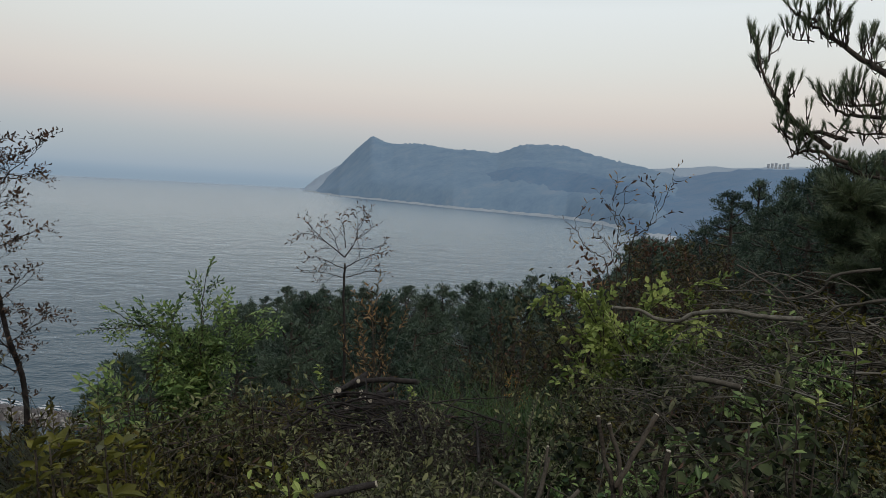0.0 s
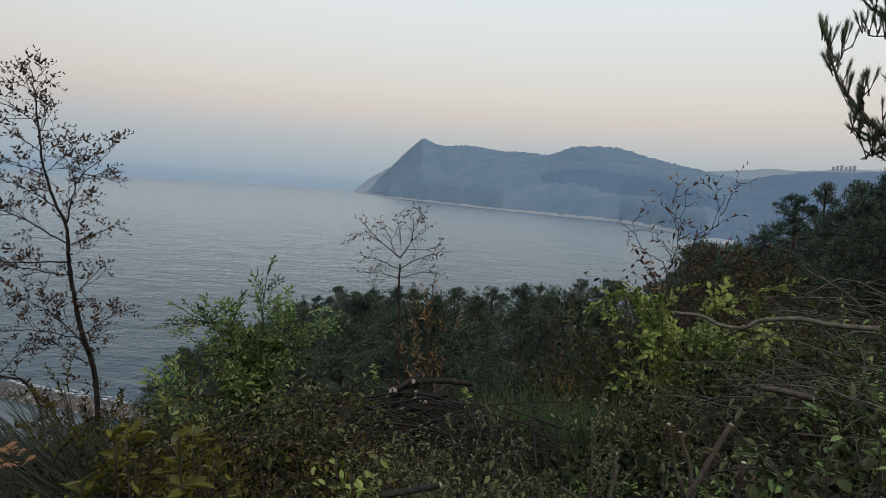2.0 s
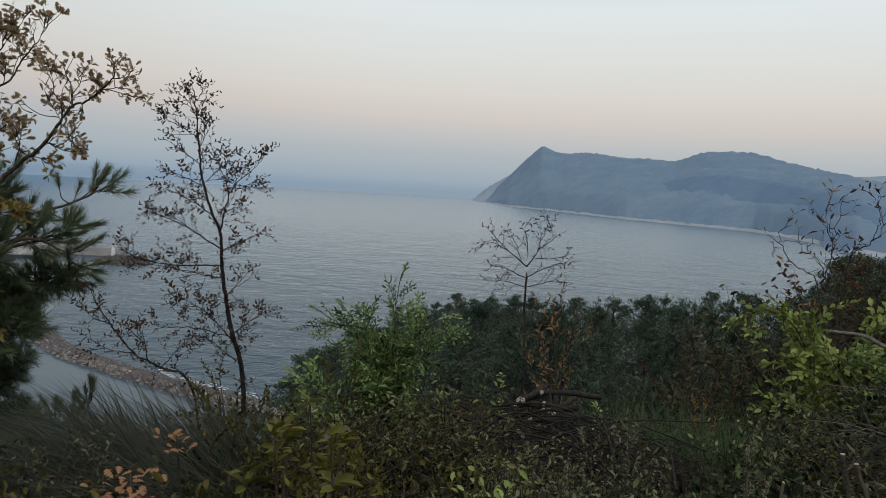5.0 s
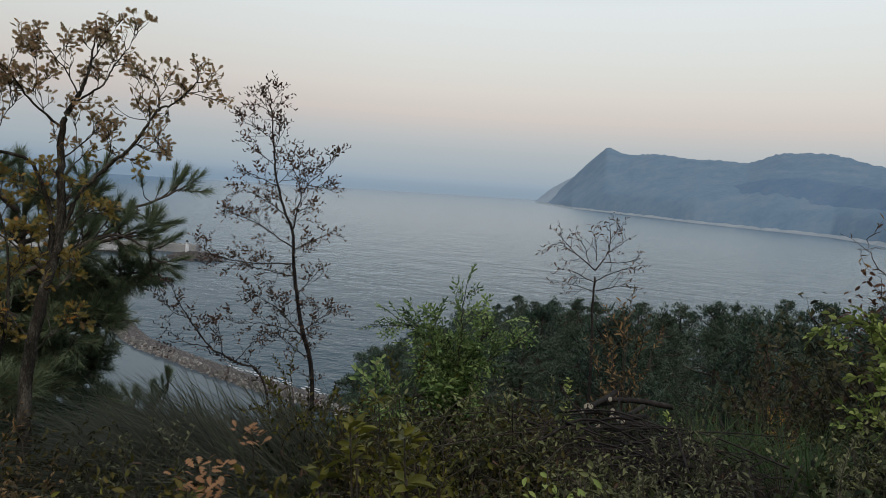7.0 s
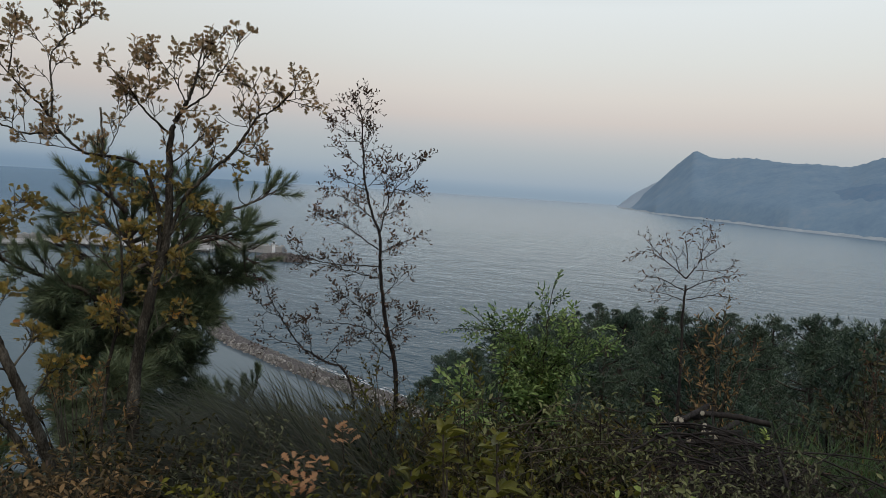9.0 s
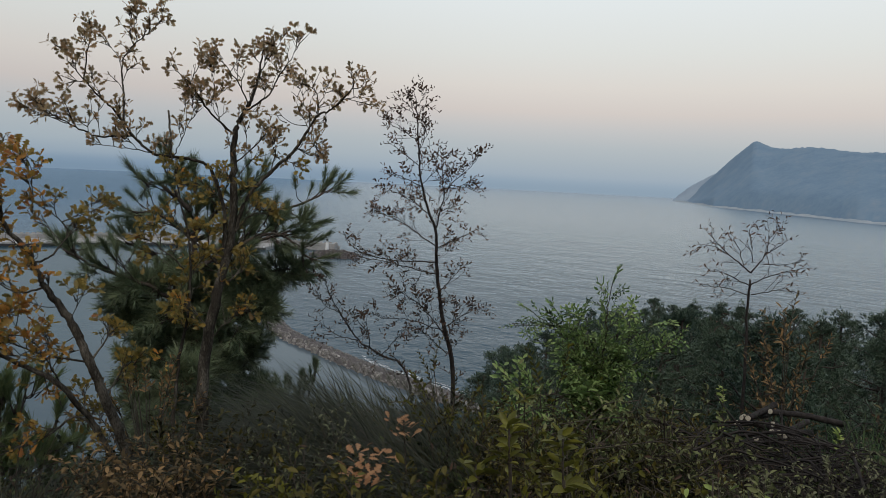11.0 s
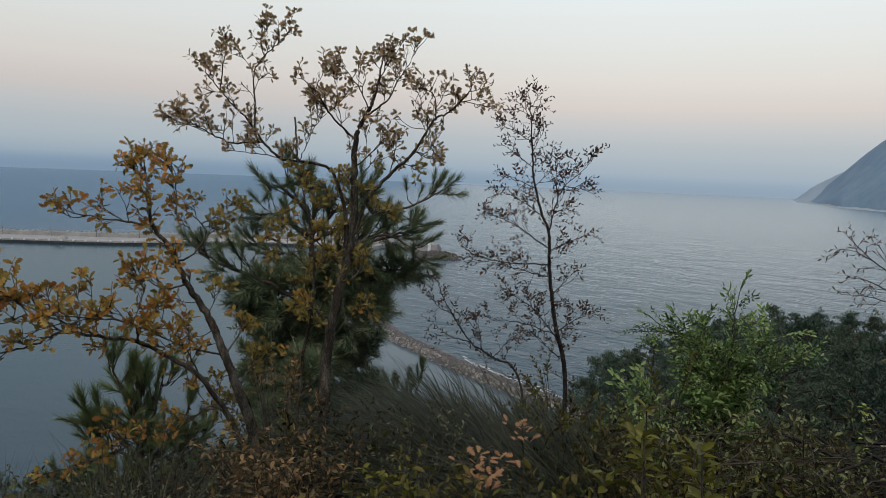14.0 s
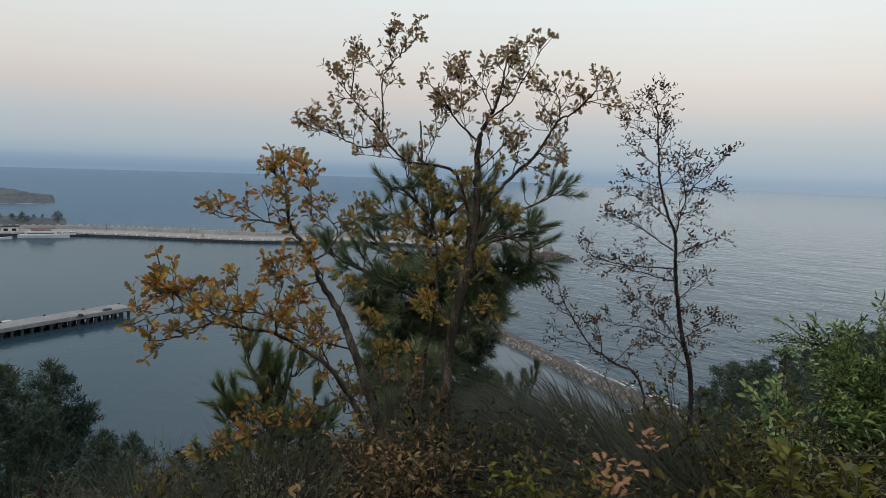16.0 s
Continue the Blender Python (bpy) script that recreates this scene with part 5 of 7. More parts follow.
def build_mid_tree():
    rng = np.random.default_rng(41)
    base = np.array([-0.93, 6.43, ground(-0.93, 6.43) - 0.1])
    root = thing("young_tree", base, "small nearly bare young tree with a forked crown", "tree")
    trunk = [
        ([(-0.93, 6.43, 57.73), (-0.94, 6.43, 58.43), (-0.97, 6.43, 58.89), (-0.97, 6.43, 59.26)], 0.022, 0.012),
        ([(-0.97, 6.43, 59.26), (-1.10, 6.37, 59.37), (-1.24, 6.32, 59.49), (-1.40, 6.25, 59.67)], 0.009, 0.002),
        ([(-1.17, 6.39, 59.41), (-1.33, 6.38, 59.48), (-1.47, 6.36, 59.45)], 0.005, 0.002),
        ([(-0.97, 6.43, 59.26), (-0.88, 6.41, 59.41), (-0.85, 6.39, 59.60), (-0.89, 6.35, 59.79)], 0.009, 0.002),
        ([(-0.88, 6.44, 59.43), (-0.77, 6.51, 59.52), (-0.66, 6.58, 59.63)], 0.006, 0.002),
    ]
    crown = [
        ([(-0.97, 6.43, 59.14), (-1.18, 6.39, 59.23), (-1.36, 6.35, 59.24)], 0.007, 0.002),
        ([(-0.96, 6.43, 59.15), (-0.81, 6.43, 59.25), (-0.52, 6.45, 59.36)], 0.007, 0.002),
        ([(-0.98, 6.43, 59.05), (-1.17, 6.32, 59.11), (-1.43, 6.20, 59.10)], 0.006, 0.002),
        ([(-0.95, 6.43, 59.06), (-0.70, 6.53, 59.12), (-0.48, 6.62, 59.08)], 0.006, 0.002),
        ([(-1.03, 6.42, 59.30), (-1.10, 6.44, 59.48), (-1.23, 6.44, 59.61)], 0.005, 0.002),
        ([(-0.85, 6.44, 59.58), (-0.80, 6.48, 59.69), (-0.84, 6.51, 59.79)], 0.004, 0.002),
        ([(-0.96, 6.43, 58.66), (-1.13, 6.45, 58.74), (-1.24, 6.47, 58.69)], 0.005, 0.002),
        ([(-0.94, 6.43, 58.55), (-0.79, 6.47, 58.72), (-0.71, 6.49, 58.78)], 0.005, 0.002),
        ([(-0.92, 6.43, 59.35), (-0.70, 6.44, 59.36), (-0.53, 6.43, 59.43)], 0.004, 0.002),
        ([(-0.97, 6.43, 59.35), (-0.99, 6.39, 59.55), (-1.04, 6.35, 59.68)], 0.005, 0.002),
    ]
    trunk[0][0].insert(0, tuple(base))
    lines = build_limbs(root, trunk + crown, M_BARK_THIN, rng, base, 0.003, thin=0.85, trim=0.05)
    twigs, ends = twig_out(lines[1:], rng, 0.06, (0.06, 0.18), 0.2, 0.25, 1, 0.5)
    twig_part(root, twigs, M_BARK_THIN, 0.003, 0.0014)
    sprays = [shoot_mesh("young_spray", rng, 0.08, n, SLIM, 0.06, [M_TWIG, M_ALDER_LEAF], 0.3, 1.0, 0.1, 0.0016) for n in (2, 3, 4)]
    place_sprays(root, "leaf_spray", sprays, [e for e in ends if rng.uniform() < 0.8], rng, (0.7, 1.1))


PINE_TUFTS = [tuft_mesh("pine_tuft", np.random.default_rng(50 + i), 130, 0.15, s, [M_BARK_PINE, M_NEEDLE], 0.0065, 0.2) for i, s in enumerate((0.6, 0.75, 0.85, 1.0))]
PINE_FANS = [branchlet_mesh("pine_branchlet", np.random.default_rng(56 + i), 6, 80, 0.15, [M_BARK_PINE, M_NEEDLE]) for i in range(3)]


def build_pine(base, limbs, label, rng, gap=0.17, reach=(0.2, 0.5), rise=0.35, first=0.25, size=(0.8, 1.2), keep=1.0, tufts=None, up_pull=0.7, dense_below=0.0):
    base = np.asarray(base, float)
    root = thing("pine_tree", base, label, "tree")
    lines = build_limbs(root, limbs, M_BARK_PINE, rng, base, 0.007, 7, trim=0.06)
    twigs, ends = twig_out(lines, rng, gap, reach, rise, first, 2)
    twig_part(root, twigs, M_BARK_PINE, 0.008, 0.004)
    ends = [(p, unit(w + np.array([0, 0, up_pull])), o) for p, w, o in ends if rng.uniform() < keep]
    low = [e for e in ends if e[0][2] + base[2] < dense_below]
    place_sprays(root, "needle_tuft", tufts or PINE_TUFTS, [e for e in ends if e[0][2] + base[2] >= dense_below], rng, size)
    if low:
        place_sprays(root, "needle_tuft", PINE_FANS, low, rng, size)
    return root


def build_oak_side_pine():
    rng = np.random.default_rng(61)
    b = (-6.5, 4.62, ground(-6.5, 4.62) - 0.2)
    limbs = [
        ([b, (-6.6, 4.7, 56.5), (-6.8, 4.85, 57.79), (-6.85, 4.95, 58.89), (-6.9, 5.0, 59.95)], 0.1, 0.015),
        ([(-6.46, 4.63, 58.37), (-6.73, 4.26, 58.64), (-6.99, 3.86, 58.84), (-7.19, 3.52, 59.10)], 0.03, 0.008),
        ([(-7.06, 5.09, 58.52), (-7.31, 4.74, 58.88), (-7.52, 4.44, 59.06)], 0.03, 0.008),
        ([(-6.86, 4.93, 57.82), (-7.18, 4.50, 58.11), (-7.34, 4.25, 58.40)], 0.03, 0.008),
        ([(-6.68, 4.76, 57.45), (-6.93, 4.42, 57.58), (-7.09, 4.19, 57.80)], 0.03, 0.008),
        ([(-6.49, 4.60, 57.09), (-6.67, 4.35, 57.23), (-6.81, 4.15, 57.30)], 0.03, 0.008),
        ([(-7.07, 5.07, 57.29), (-6.82, 5.37, 57.46), (-6.53, 5.69, 57.79)], 0.03, 0.008),
        ([(-6.88, 4.91, 56.91), (-6.52, 5.33, 57.00), (-6.22, 5.65, 57.18)], 0.03, 0.008),
        ([(-6.67, 4.77, 57.89), (-6.32, 5.19, 58.20), (-6.03, 5.48, 58.43)], 0.03, 0.008),
    ]
    limbs += [
        ([(-6.47, 4.62, 58.79), (-6.15, 5.00, 59.08), (-5.83, 5.33, 59.23), (-5.53, 5.62, 58.91)], 0.03, 0.008),
        ([(-7.06, 5.08, 59.05), (-6.62, 5.59, 59.37), (-6.22, 6.00, 59.54), (-5.82, 6.35, 59.81)], 0.03, 0.008),
        ([(-6.86, 4.93, 59.15), (-6.59, 5.26, 59.59), (-6.35, 5.52, 59.82)], 0.03, 0.008),
        ([(-6.67, 4.77, 58.96), (-6.01, 5.51, 59.21), (-5.77, 5.74, 59.36)], 0.03, 0.008),
        ([(-6.47, 4.61, 59.47), (-6.63, 4.40, 59.73), (-6.75, 4.24, 59.79)], 0.03, 0.008),
        ([(-7.06, 5.08, 59.12), (-7.32, 4.73, 59.40), (-7.46, 4.52, 59.32)], 0.03, 0.008),
        ([(-6.86, 4.94, 58.12), (-6.47, 5.39, 58.58), (-6.12, 5.75, 58.75), (-5.88, 5.97, 58.70)], 0.03, 0.008),
        ([(-6.8, 4.8, 57.0), (-6.4, 5.1, 57.0), (-6.1, 5.4, 57.1)], 0.03, 0.01),
        ([(-6.7, 4.75, 56.8), (-6.2, 4.9, 56.7), (-5.8, 5.1, 56.8)], 0.03, 0.01),
        ([(-6.65, 4.72, 56.6), (-6.9, 4.0, 56.4), (-7.2, 3.4, 56.4)], 0.03, 0.01),
        ([(-6.7, 4.75, 56.9), (-6.5, 4.3, 57.0), (-6.3, 4.0, 57.2)], 0.03, 0.01),
        ([(-6.8, 4.8, 57.4), (-6.4, 4.5, 57.6), (-6.1, 4.3, 57.8)], 0.03, 0.01),
    ]
    build_pine(b, limbs, "dense dark green pine with long needles behind the oak", rng, 0.078, (0.14, 0.42), 0.2, 0.1, keep=0.95, dense_below=58.8, up_pull=0.3)
    young = [tuft_mesh("young_tuft", np.random.default_rng(75 + i), 110, 0.16, 0.7, [M_BARK_PINE, M_NEEDLE_YOUNG]) for i in range(3)]
    # a lower pine to the side with open whorls
    b = (-7.12, 2.93, ground(-7.12, 2.93) - 0.2)
    limbs = [
        ([b, (-7.12, 2.93, 56.3), (-7.12, 2.93, 56.9), (-7.16, 2.85, 57.6)], 0.05, 0.01),
        ([(-7.12, 2.93, 56.71), (-7.15, 2.87, 57.39), (-7.22, 2.70, 57.79), (-7.26, 2.62, 57.96)], 0.02, 0.006),
        ([(-7.12, 2.93, 56.71), (-7.07, 3.04, 57.24), (-7.02, 3.15, 57.77)], 0.02, 0.006),
        ([(-7.15, 2.87, 56.85), (-7.27, 2.59, 57.27), (-7.34, 2.39, 57.49)], 0.02, 0.006),
        ([(-7.12, 2.93, 56.71), (-6.96, 3.27, 57.09), (-6.90, 3.38, 57.43)], 0.02, 0.006),
        ([(-7.14, 2.90, 56.78), (-7.25, 2.64, 57.00), (-7.34, 2.42, 57.16)], 0.02, 0.006),
        ([(-7.12, 2.93, 56.71), (-6.99, 3.21, 56.82), (-6.86, 3.44, 56.95)], 0.02, 0.006),
        ([(-7.12, 2.93, 56.98), (-7.12, 2.93, 57.45), (-7.15, 2.87, 57.78)], 0.02, 0.006),
    ]
    for k in range(12):
        a, z = k * 2.4, 55.5 + 0.1 * k
        limbs.append(([(-7.12, 2.93, z), (-7.12 + 0.4 * math.cos(a), 2.93 + 0.4 * math.sin(a), z + 0.12), (-7.12 + 0.75 * math.cos(a), 2.93 + 0.75 * math.sin(a), z + 0.4)], 0.02, 0.007))
    build_pine(b, limbs, "small open young pine with upright shoots", rng, 0.09, (0.1, 0.3), 0.4, 0.2, tufts=young)
    b = (-7.55, 7.55, ground(-7.55, 7.55) - 0.2)
    limbs = [([b, (-7.58, 7.55, b[2] + 1.5), (-7.55, 7.55, 56.7)], 0.05, 0.01), ([(-7.57, 7.55, 56.0), (-7.45, 7.65, 56.4), (-7.35, 7.7, 56.75)], 0.02, 0.008), ([(-7.57, 7.55, 55.7), (-7.8, 7.5, 56.2), (-7.9, 7.5, 56.5)], 0.02, 0.008)]
    build_pine(b, limbs, "tip of a young pine over the grass bank", rng, 0.16, (0.12, 0.3), 0.6, 0.3)


def build_right_pine():
    rng = np.random.default_rng(71)
    b = (5.6, 6.6, ground(5.6, 6.6) - 0.2)
    limbs = [
        ([b, (5.6, 6.65, 59.5), (5.5, 6.7, 61.5), (5.3, 6.6, 63.2), (5.1, 6.5, 64.5)], 0.14, 0.03),
        ([(5.55, 6.7, 59.9), (4.9, 6.75, 60.1), (4.4, 6.6, 60.4)], 0.05, 0.03),
        ([(3.91, 6.75, 60.63), (3.70, 6.87, 60.81), (3.53, 6.96, 60.99), (3.38, 7.03, 61.22), (3.28, 7.07, 61.42), (3.22, 7.10, 61.63), (3.14, 7.14, 61.84)], 0.03, 0.006),
        ([(4.38, 6.45, 61.25), (4.15, 6.60, 61.44), (3.95, 6.72, 61.62), (3.75, 6.84, 61.80), (3.57, 6.93, 61.97), (3.41, 7.01, 62.13)], 0.035, 0.008),
        ([(4.41, 6.44, 60.92), (4.12, 6.60, 60.95), (3.95, 6.69, 60.98), (3.81, 6.75, 61.11), (3.74, 6.77, 61.27)], 0.025, 0.006),
        ([(4.39, 6.45, 61.12), (4.18, 6.63, 61.07), (4.00, 6.78, 61.08), (3.88, 6.90, 61.18)], 0.02, 0.006),
        ([(4.03, 6.68, 60.71), (3.75, 6.81, 60.79), (3.56, 6.87, 60.72), (3.47, 6.89, 60.79), (3.38, 6.90, 60.90)], 0.025, 0.006),
        ([(4.05, 6.67, 60.48), (3.77, 6.81, 60.60), (3.61, 6.88, 60.58), (3.53, 6.90, 60.69)], 0.025, 0.006),
        ([(3.28, 7.07, 61.42), (3.33, 7.04, 61.58), (3.36, 7.01, 61.81)], 0.008, 0.004),
        ([(3.53, 6.96, 60.99), (3.55, 6.95, 61.17), (3.60, 6.94, 61.28)], 0.01, 0.004),
    ]
    limbs += [
        ([(4.15, 6.60, 61.44), (4.13, 6.64, 61.60), (4.09, 6.70, 61.77)], 0.01, 0.004),
        ([(3.95, 6.72, 61.62), (3.79, 6.76, 61.72), (3.74, 6.73, 61.63)], 0.01, 0.004),
        ([(3.86, 6.78, 61.72), (3.77, 6.75, 61.88), (3.74, 6.69, 62.03)], 0.01, 0.004),
        ([(3.69, 6.87, 61.71), (3.50, 6.97, 61.78), (3.51, 6.97, 61.92)], 0.008, 0.004),
        ([(4.37, 6.46, 61.42), (4.31, 6.56, 61.54), (4.25, 6.66, 61.66)], 0.012, 0.005),
        ([(4.42, 6.43, 60.76), (4.12, 6.66, 60.79), (3.92, 6.81, 60.85)], 0.015, 0.005),
        ([(4.29, 6.51, 62.28), (4.07, 6.66, 62.20), (3.86, 6.79, 62.26), (3.72, 6.88, 62.47)], 0.02, 0.006),
        ([(4.34, 6.48, 61.74), (4.27, 6.51, 61.85), (4.21, 6.54, 62.01)], 0.012, 0.005),
        ([(4.13, 6.61, 60.95), (4.04, 6.69, 61.19), (4.02, 6.71, 61.27)], 0.01, 0.004),
        ([(5.55, 6.65, 59.9), (4.7, 6.9, 59.95), (4.1, 7.1, 60.3)], 0.04, 0.01),
        ([(5.55, 6.7, 60.3), (4.6, 7.2, 60.4), (4.2, 7.4, 60.6)], 0.03, 0.008),
        ([(5.55, 6.7, 59.6), (4.8, 7.2, 59.6), (4.3, 7.5, 59.9)], 0.03, 0.008),
        ([(5.55, 6.7, 60.0), (5.0, 7.4, 60.2), (4.7, 7.9, 60.6)], 0.03, 0.008),
        ([(5.6, 6.65, 59.3), (4.9, 6.6, 59.5), (4.35, 6.5, 59.7)], 0.03, 0.008),
        ([(5.6, 6.65, 59.6), (4.9, 6.4, 59.9), (4.4, 6.3, 60.15)], 0.03, 0.008),
        ([(5.6, 6.65, 59.1), (4.8, 6.9, 59.2), (4.2, 7.0, 59.4)], 0.03, 0.008),
        ([(5.6, 6.65, 59.8), (5.0, 6.2, 60.0), (4.7, 5.9, 60.2)], 0.03, 0.008),
    ]
    sparse = [tuft_mesh("sparse_tuft", np.random.default_rng(80 + i), 75, 0.11, 0.42, [M_BARK_PINE, M_NEEDLE], 0.005, 0.14) for i in range(3)]
    build_pine(b, limbs, "tall pine with upswept thin-needled branches against the sky", rng, 0.08, (0.06, 0.2), 0.5, 0.15, (0.75, 1.1), 1.0, sparse, 1.1, 60.25)


# ---- pines of the slope below, seen from above and from the side ----
def forest_pine_model(i, needle=(0.021, 0.042), each=12, clumps=40, broad=0.12):
    """A pine of height 1: whorls of boughs that end in rounded cushions of needles."""
    rng = np.random.default_rng(100 + i)
    g = Geo()
    lean = rng.normal(0, 0.03, 2)
    trunk = np.array([(0, 0, 0), (lean[0] * 0.5, lean[1] * 0.5, 0.5), (lean[0], lean[1], 0.95)])
    g.tube(curve_through(trunk, 4), 0.018, 0.004, 6, 0)
    crown, blade = Geo(), (np.array([(-broad, 0, 0), (broad, 0, 0), (0, 1, 0.1)]), [[0, 1, 2]])
    for k in range(clumps):
        z = 0.12 + 0.8 * (k / (clumps - 1)) ** 0.8
        u = (z - 0.12) / 0.8
        reach = 0.27 * (1 - u**1.8) ** 0.85 * rng.uniform(0.6, 1.1) + 0.015
        a = k * 2.4 + rng.normal(0, 0.4)
        c = np.array([lean[0] * z, lean[1] * z, z])
        tip = c + np.array([math.cos(a) * reach, math.sin(a) * reach, 0.04 + rng.normal(0, 0.02)])
        g.tube([c, (c + tip) / 2 - (0, 0, 0.012), tip], 0.006, 0.002, 3, 0, False)
        size = rng.uniform(0.06, 0.1) * (1 - 0.45 * u)
        for m in range(9):
            d = unit(rng.normal(0, 1, 3) + np.array([0, 0, 0.35]))
            q = tip + d * size * np.array([1, 1, 0.65]) * rng.uniform(0.3, 1.0) - (0, 0, 0.02)
            if m > 6:
                q = c + (tip - c) * rng.uniform(0.3, 0.8) + rng.normal(0, 0.02, 3)
            w = unit(rng.normal(0, 0.8, (each, 3)) + d + np.array([0, 0, 0.7]))
            crown.stamp(blade, aims(np.tile(q, (each, 1)) + rng.normal(0, 0.01, (each, 3)), w, rng.uniform(*needle, each), rng, (0, 0, 1), 1.0), 0)
    return g.mesh("pine_trunk", M_BARK_PINE), crown.mesh("pine_crown", M_FOREST)


FOREST = [forest_pine_model(i, (0.012, 0.024), 26, 34, 0.15) for i in range(5)]
RIDGE = [forest_pine_model(30 + i, (0.01, 0.02), 40, 34, 0.14) for i in range(3)]
BANK = [forest_pine_model(20 + i, (0.014, 0.03), 34, 44, 0.09) for i in range(2)]


def plant_pine(x, y, h, rng, label, sink=0.3, group="pines of the slope", models=FOREST):
    tm, cm = models[rng.integers(len(models))]
    w = h * rng.uniform(0.95, 1.3)
    root = thing("pine_tree", pose(x, y, ground(x, y) - sink, 0, 0, rng.uniform(0, 360)) @ Matrix.Diagonal((w, w, h, 1)), label, "tree", group)
    part("trunk", tm, root)
    part("crown", cm, root)


def build_forest():
    rng = np.random.default_rng(91)
    sky = ([-45, -34, -24, -20, -14, -11, -9.4, -6, -1, 9, 16, 23, 27, 31, 36], [3.5, 2.4, -1.0, -2.3, -4.0, -5.5, -6.9, -6.9, -7.8, -8.5, -9.4, -11.7, -14.4, -17.8, -21])
    spots = []
    tries = 0
    while len(spots) < 185 and tries < 9000:
        tries += 1
        az, r = rng.uniform(-42, 34), 19 + 63 * rng.uniform() ** 1.2
        x, y, _ = polar(az, r)
        gap = 1.9 if r < 40 else 2.5
        if any((x - a) ** 2 + (y - b) ** 2 < gap * gap for a, b in spots):
            continue
        g = ground(x, y) - EYE
        most = r * math.tan(radians(np.interp(az, *sky))) - g
        h = min(rng.uniform(6.0, 11.0), most + rng.normal(-0.25, 0.5))
        if h < 2.6 or (az < -12 and r < 12):
            continue
        spots.append((x, y))
        plant_pine(x, y, h, rng, "dense dark green pine on the slope below the path", models=RIDGE if r < 31 else FOREST)


build_oak()
build_thin_tree()
build_mid_tree()
build_oak_side_pine()
build_right_pine()
build_forest()
rng = np.random.default_rng(95)
for az, r, el in ((-24.2, 21, 1.2), (-25.6, 24, 2.2), (-27.5, 23, 2.8), (-30.5, 20, 3.6), (-34, 18, 4.6), (-29, 15, 1.8), (-33, 12, 2.0), (-37, 13, 4.0), (-26.5, 17, 0.2), (-31, 14, 2.2), (-29.1, 10.5, 3.44), (-31.2, 9.5, 4.42), (-33.1, 9.0, 4.98), (-27.7, 11.5, 1.66)):
    x, y, _ = polar(az, r)
    plant_pine(x, y, EYE + r * math.tan(radians(el)) - ground(x, y) + 0.3, rng, "broad dark pine on the ridge", 0.3, "pines on the ridge", RIDGE)
for az, r, top in ((83.3, 13.0, -3.6), (86.0, 12.0, -3.3), (81.0, 13, -4.4), (77.5, 12.5, -4.9), (80, 11.0, -4.2), (88, 10.5, -3.0), (74.5, 11.5, -4.9), (71, 10.5, -4.6), (84.5, 10.0, -3.4), (91, 11, -3.0), (78.8, 10, -4.2)):
    x, y, _ = polar(az, r)
    plant_pine(x, y, max(1.5, EYE + top + 0.45 - ground(x, y)), rng, "dark pine rising from the steep bank above the harbour", 0.3, "pines on the bank", BANK)
for k in range(45):
    x, y, _ = polar(rng.uniform(80.9, 92), rng.uniform(695, 735))
    tm, cm = FOREST[k % 5]
    h = rng.uniform(5, 10)
    root = thing("pine_tree", pose(x, y, 1.0, 0, 0, rng.uniform(0, 360)) @ Matrix.Diagonal((h * 1.7, h * 1.7, h, 1)), "dark broad tree on the knoll behind the quay", "tree", "trees on the knoll")
    part("trunk", tm, root)
    part("crown", cm, root)


# ---- bushes ----
def build_bush(name, base, shoots, label, rng, meshes, stem_mat, spread, top_z, stems=14, size=(0.8, 1.2), cat="bush", part_name="leafy_shoot", dome=1.0, tips=0.5):
    """A bush: bowed stems from one root and leafy shoots over a dome of the given half widths and height."""
    base = np.asarray(base, float)
    lift = top_z - base[2]
    root = thing(name, base, label, cat)
    ends = []
    g = Geo()
    for k in range(stems):
        a, q = rng.uniform(0, 6.283), math.sqrt(rng.uniform(0.02, 1))
        top = np.array([math.cos(a) * spread * q, math.sin(a) * spread * q, lift * (1 - 0.55 * q * q * dome) * rng.uniform(0.8, 1.0)])
        line = curve_through([(0, 0, 0), top * [0.35, 0.35, 0.55], top], 4)
        g.tube(line, 0.008, 0.003, 5)
        for _ in range(max(1, shoots // stems)):
            t = rng.uniform(0.35, 1.0)
            p = np.array([np.interp(t, np.linspace(0, 1, len(line)), line[:, i]) for i in range(3)])
            w = unit(np.array([math.cos(a), math.sin(a), 0]) * 0.5 + rng.normal(0, 0.6, 3) + np.array([0, 0, tips]))
            ends.append((p, w))
        ends.append((line[-1], unit(line[-1] - line[-2] + np.array([math.cos(a), math.sin(a), 0]) * (1 - tips) * 0.05)))
    tagged(part("stem_clump", g.mesh("stem_clump", stem_mat), root), kind="stuff")
    place_sprays(root, part_name, meshes, ends, rng, size)
    return root


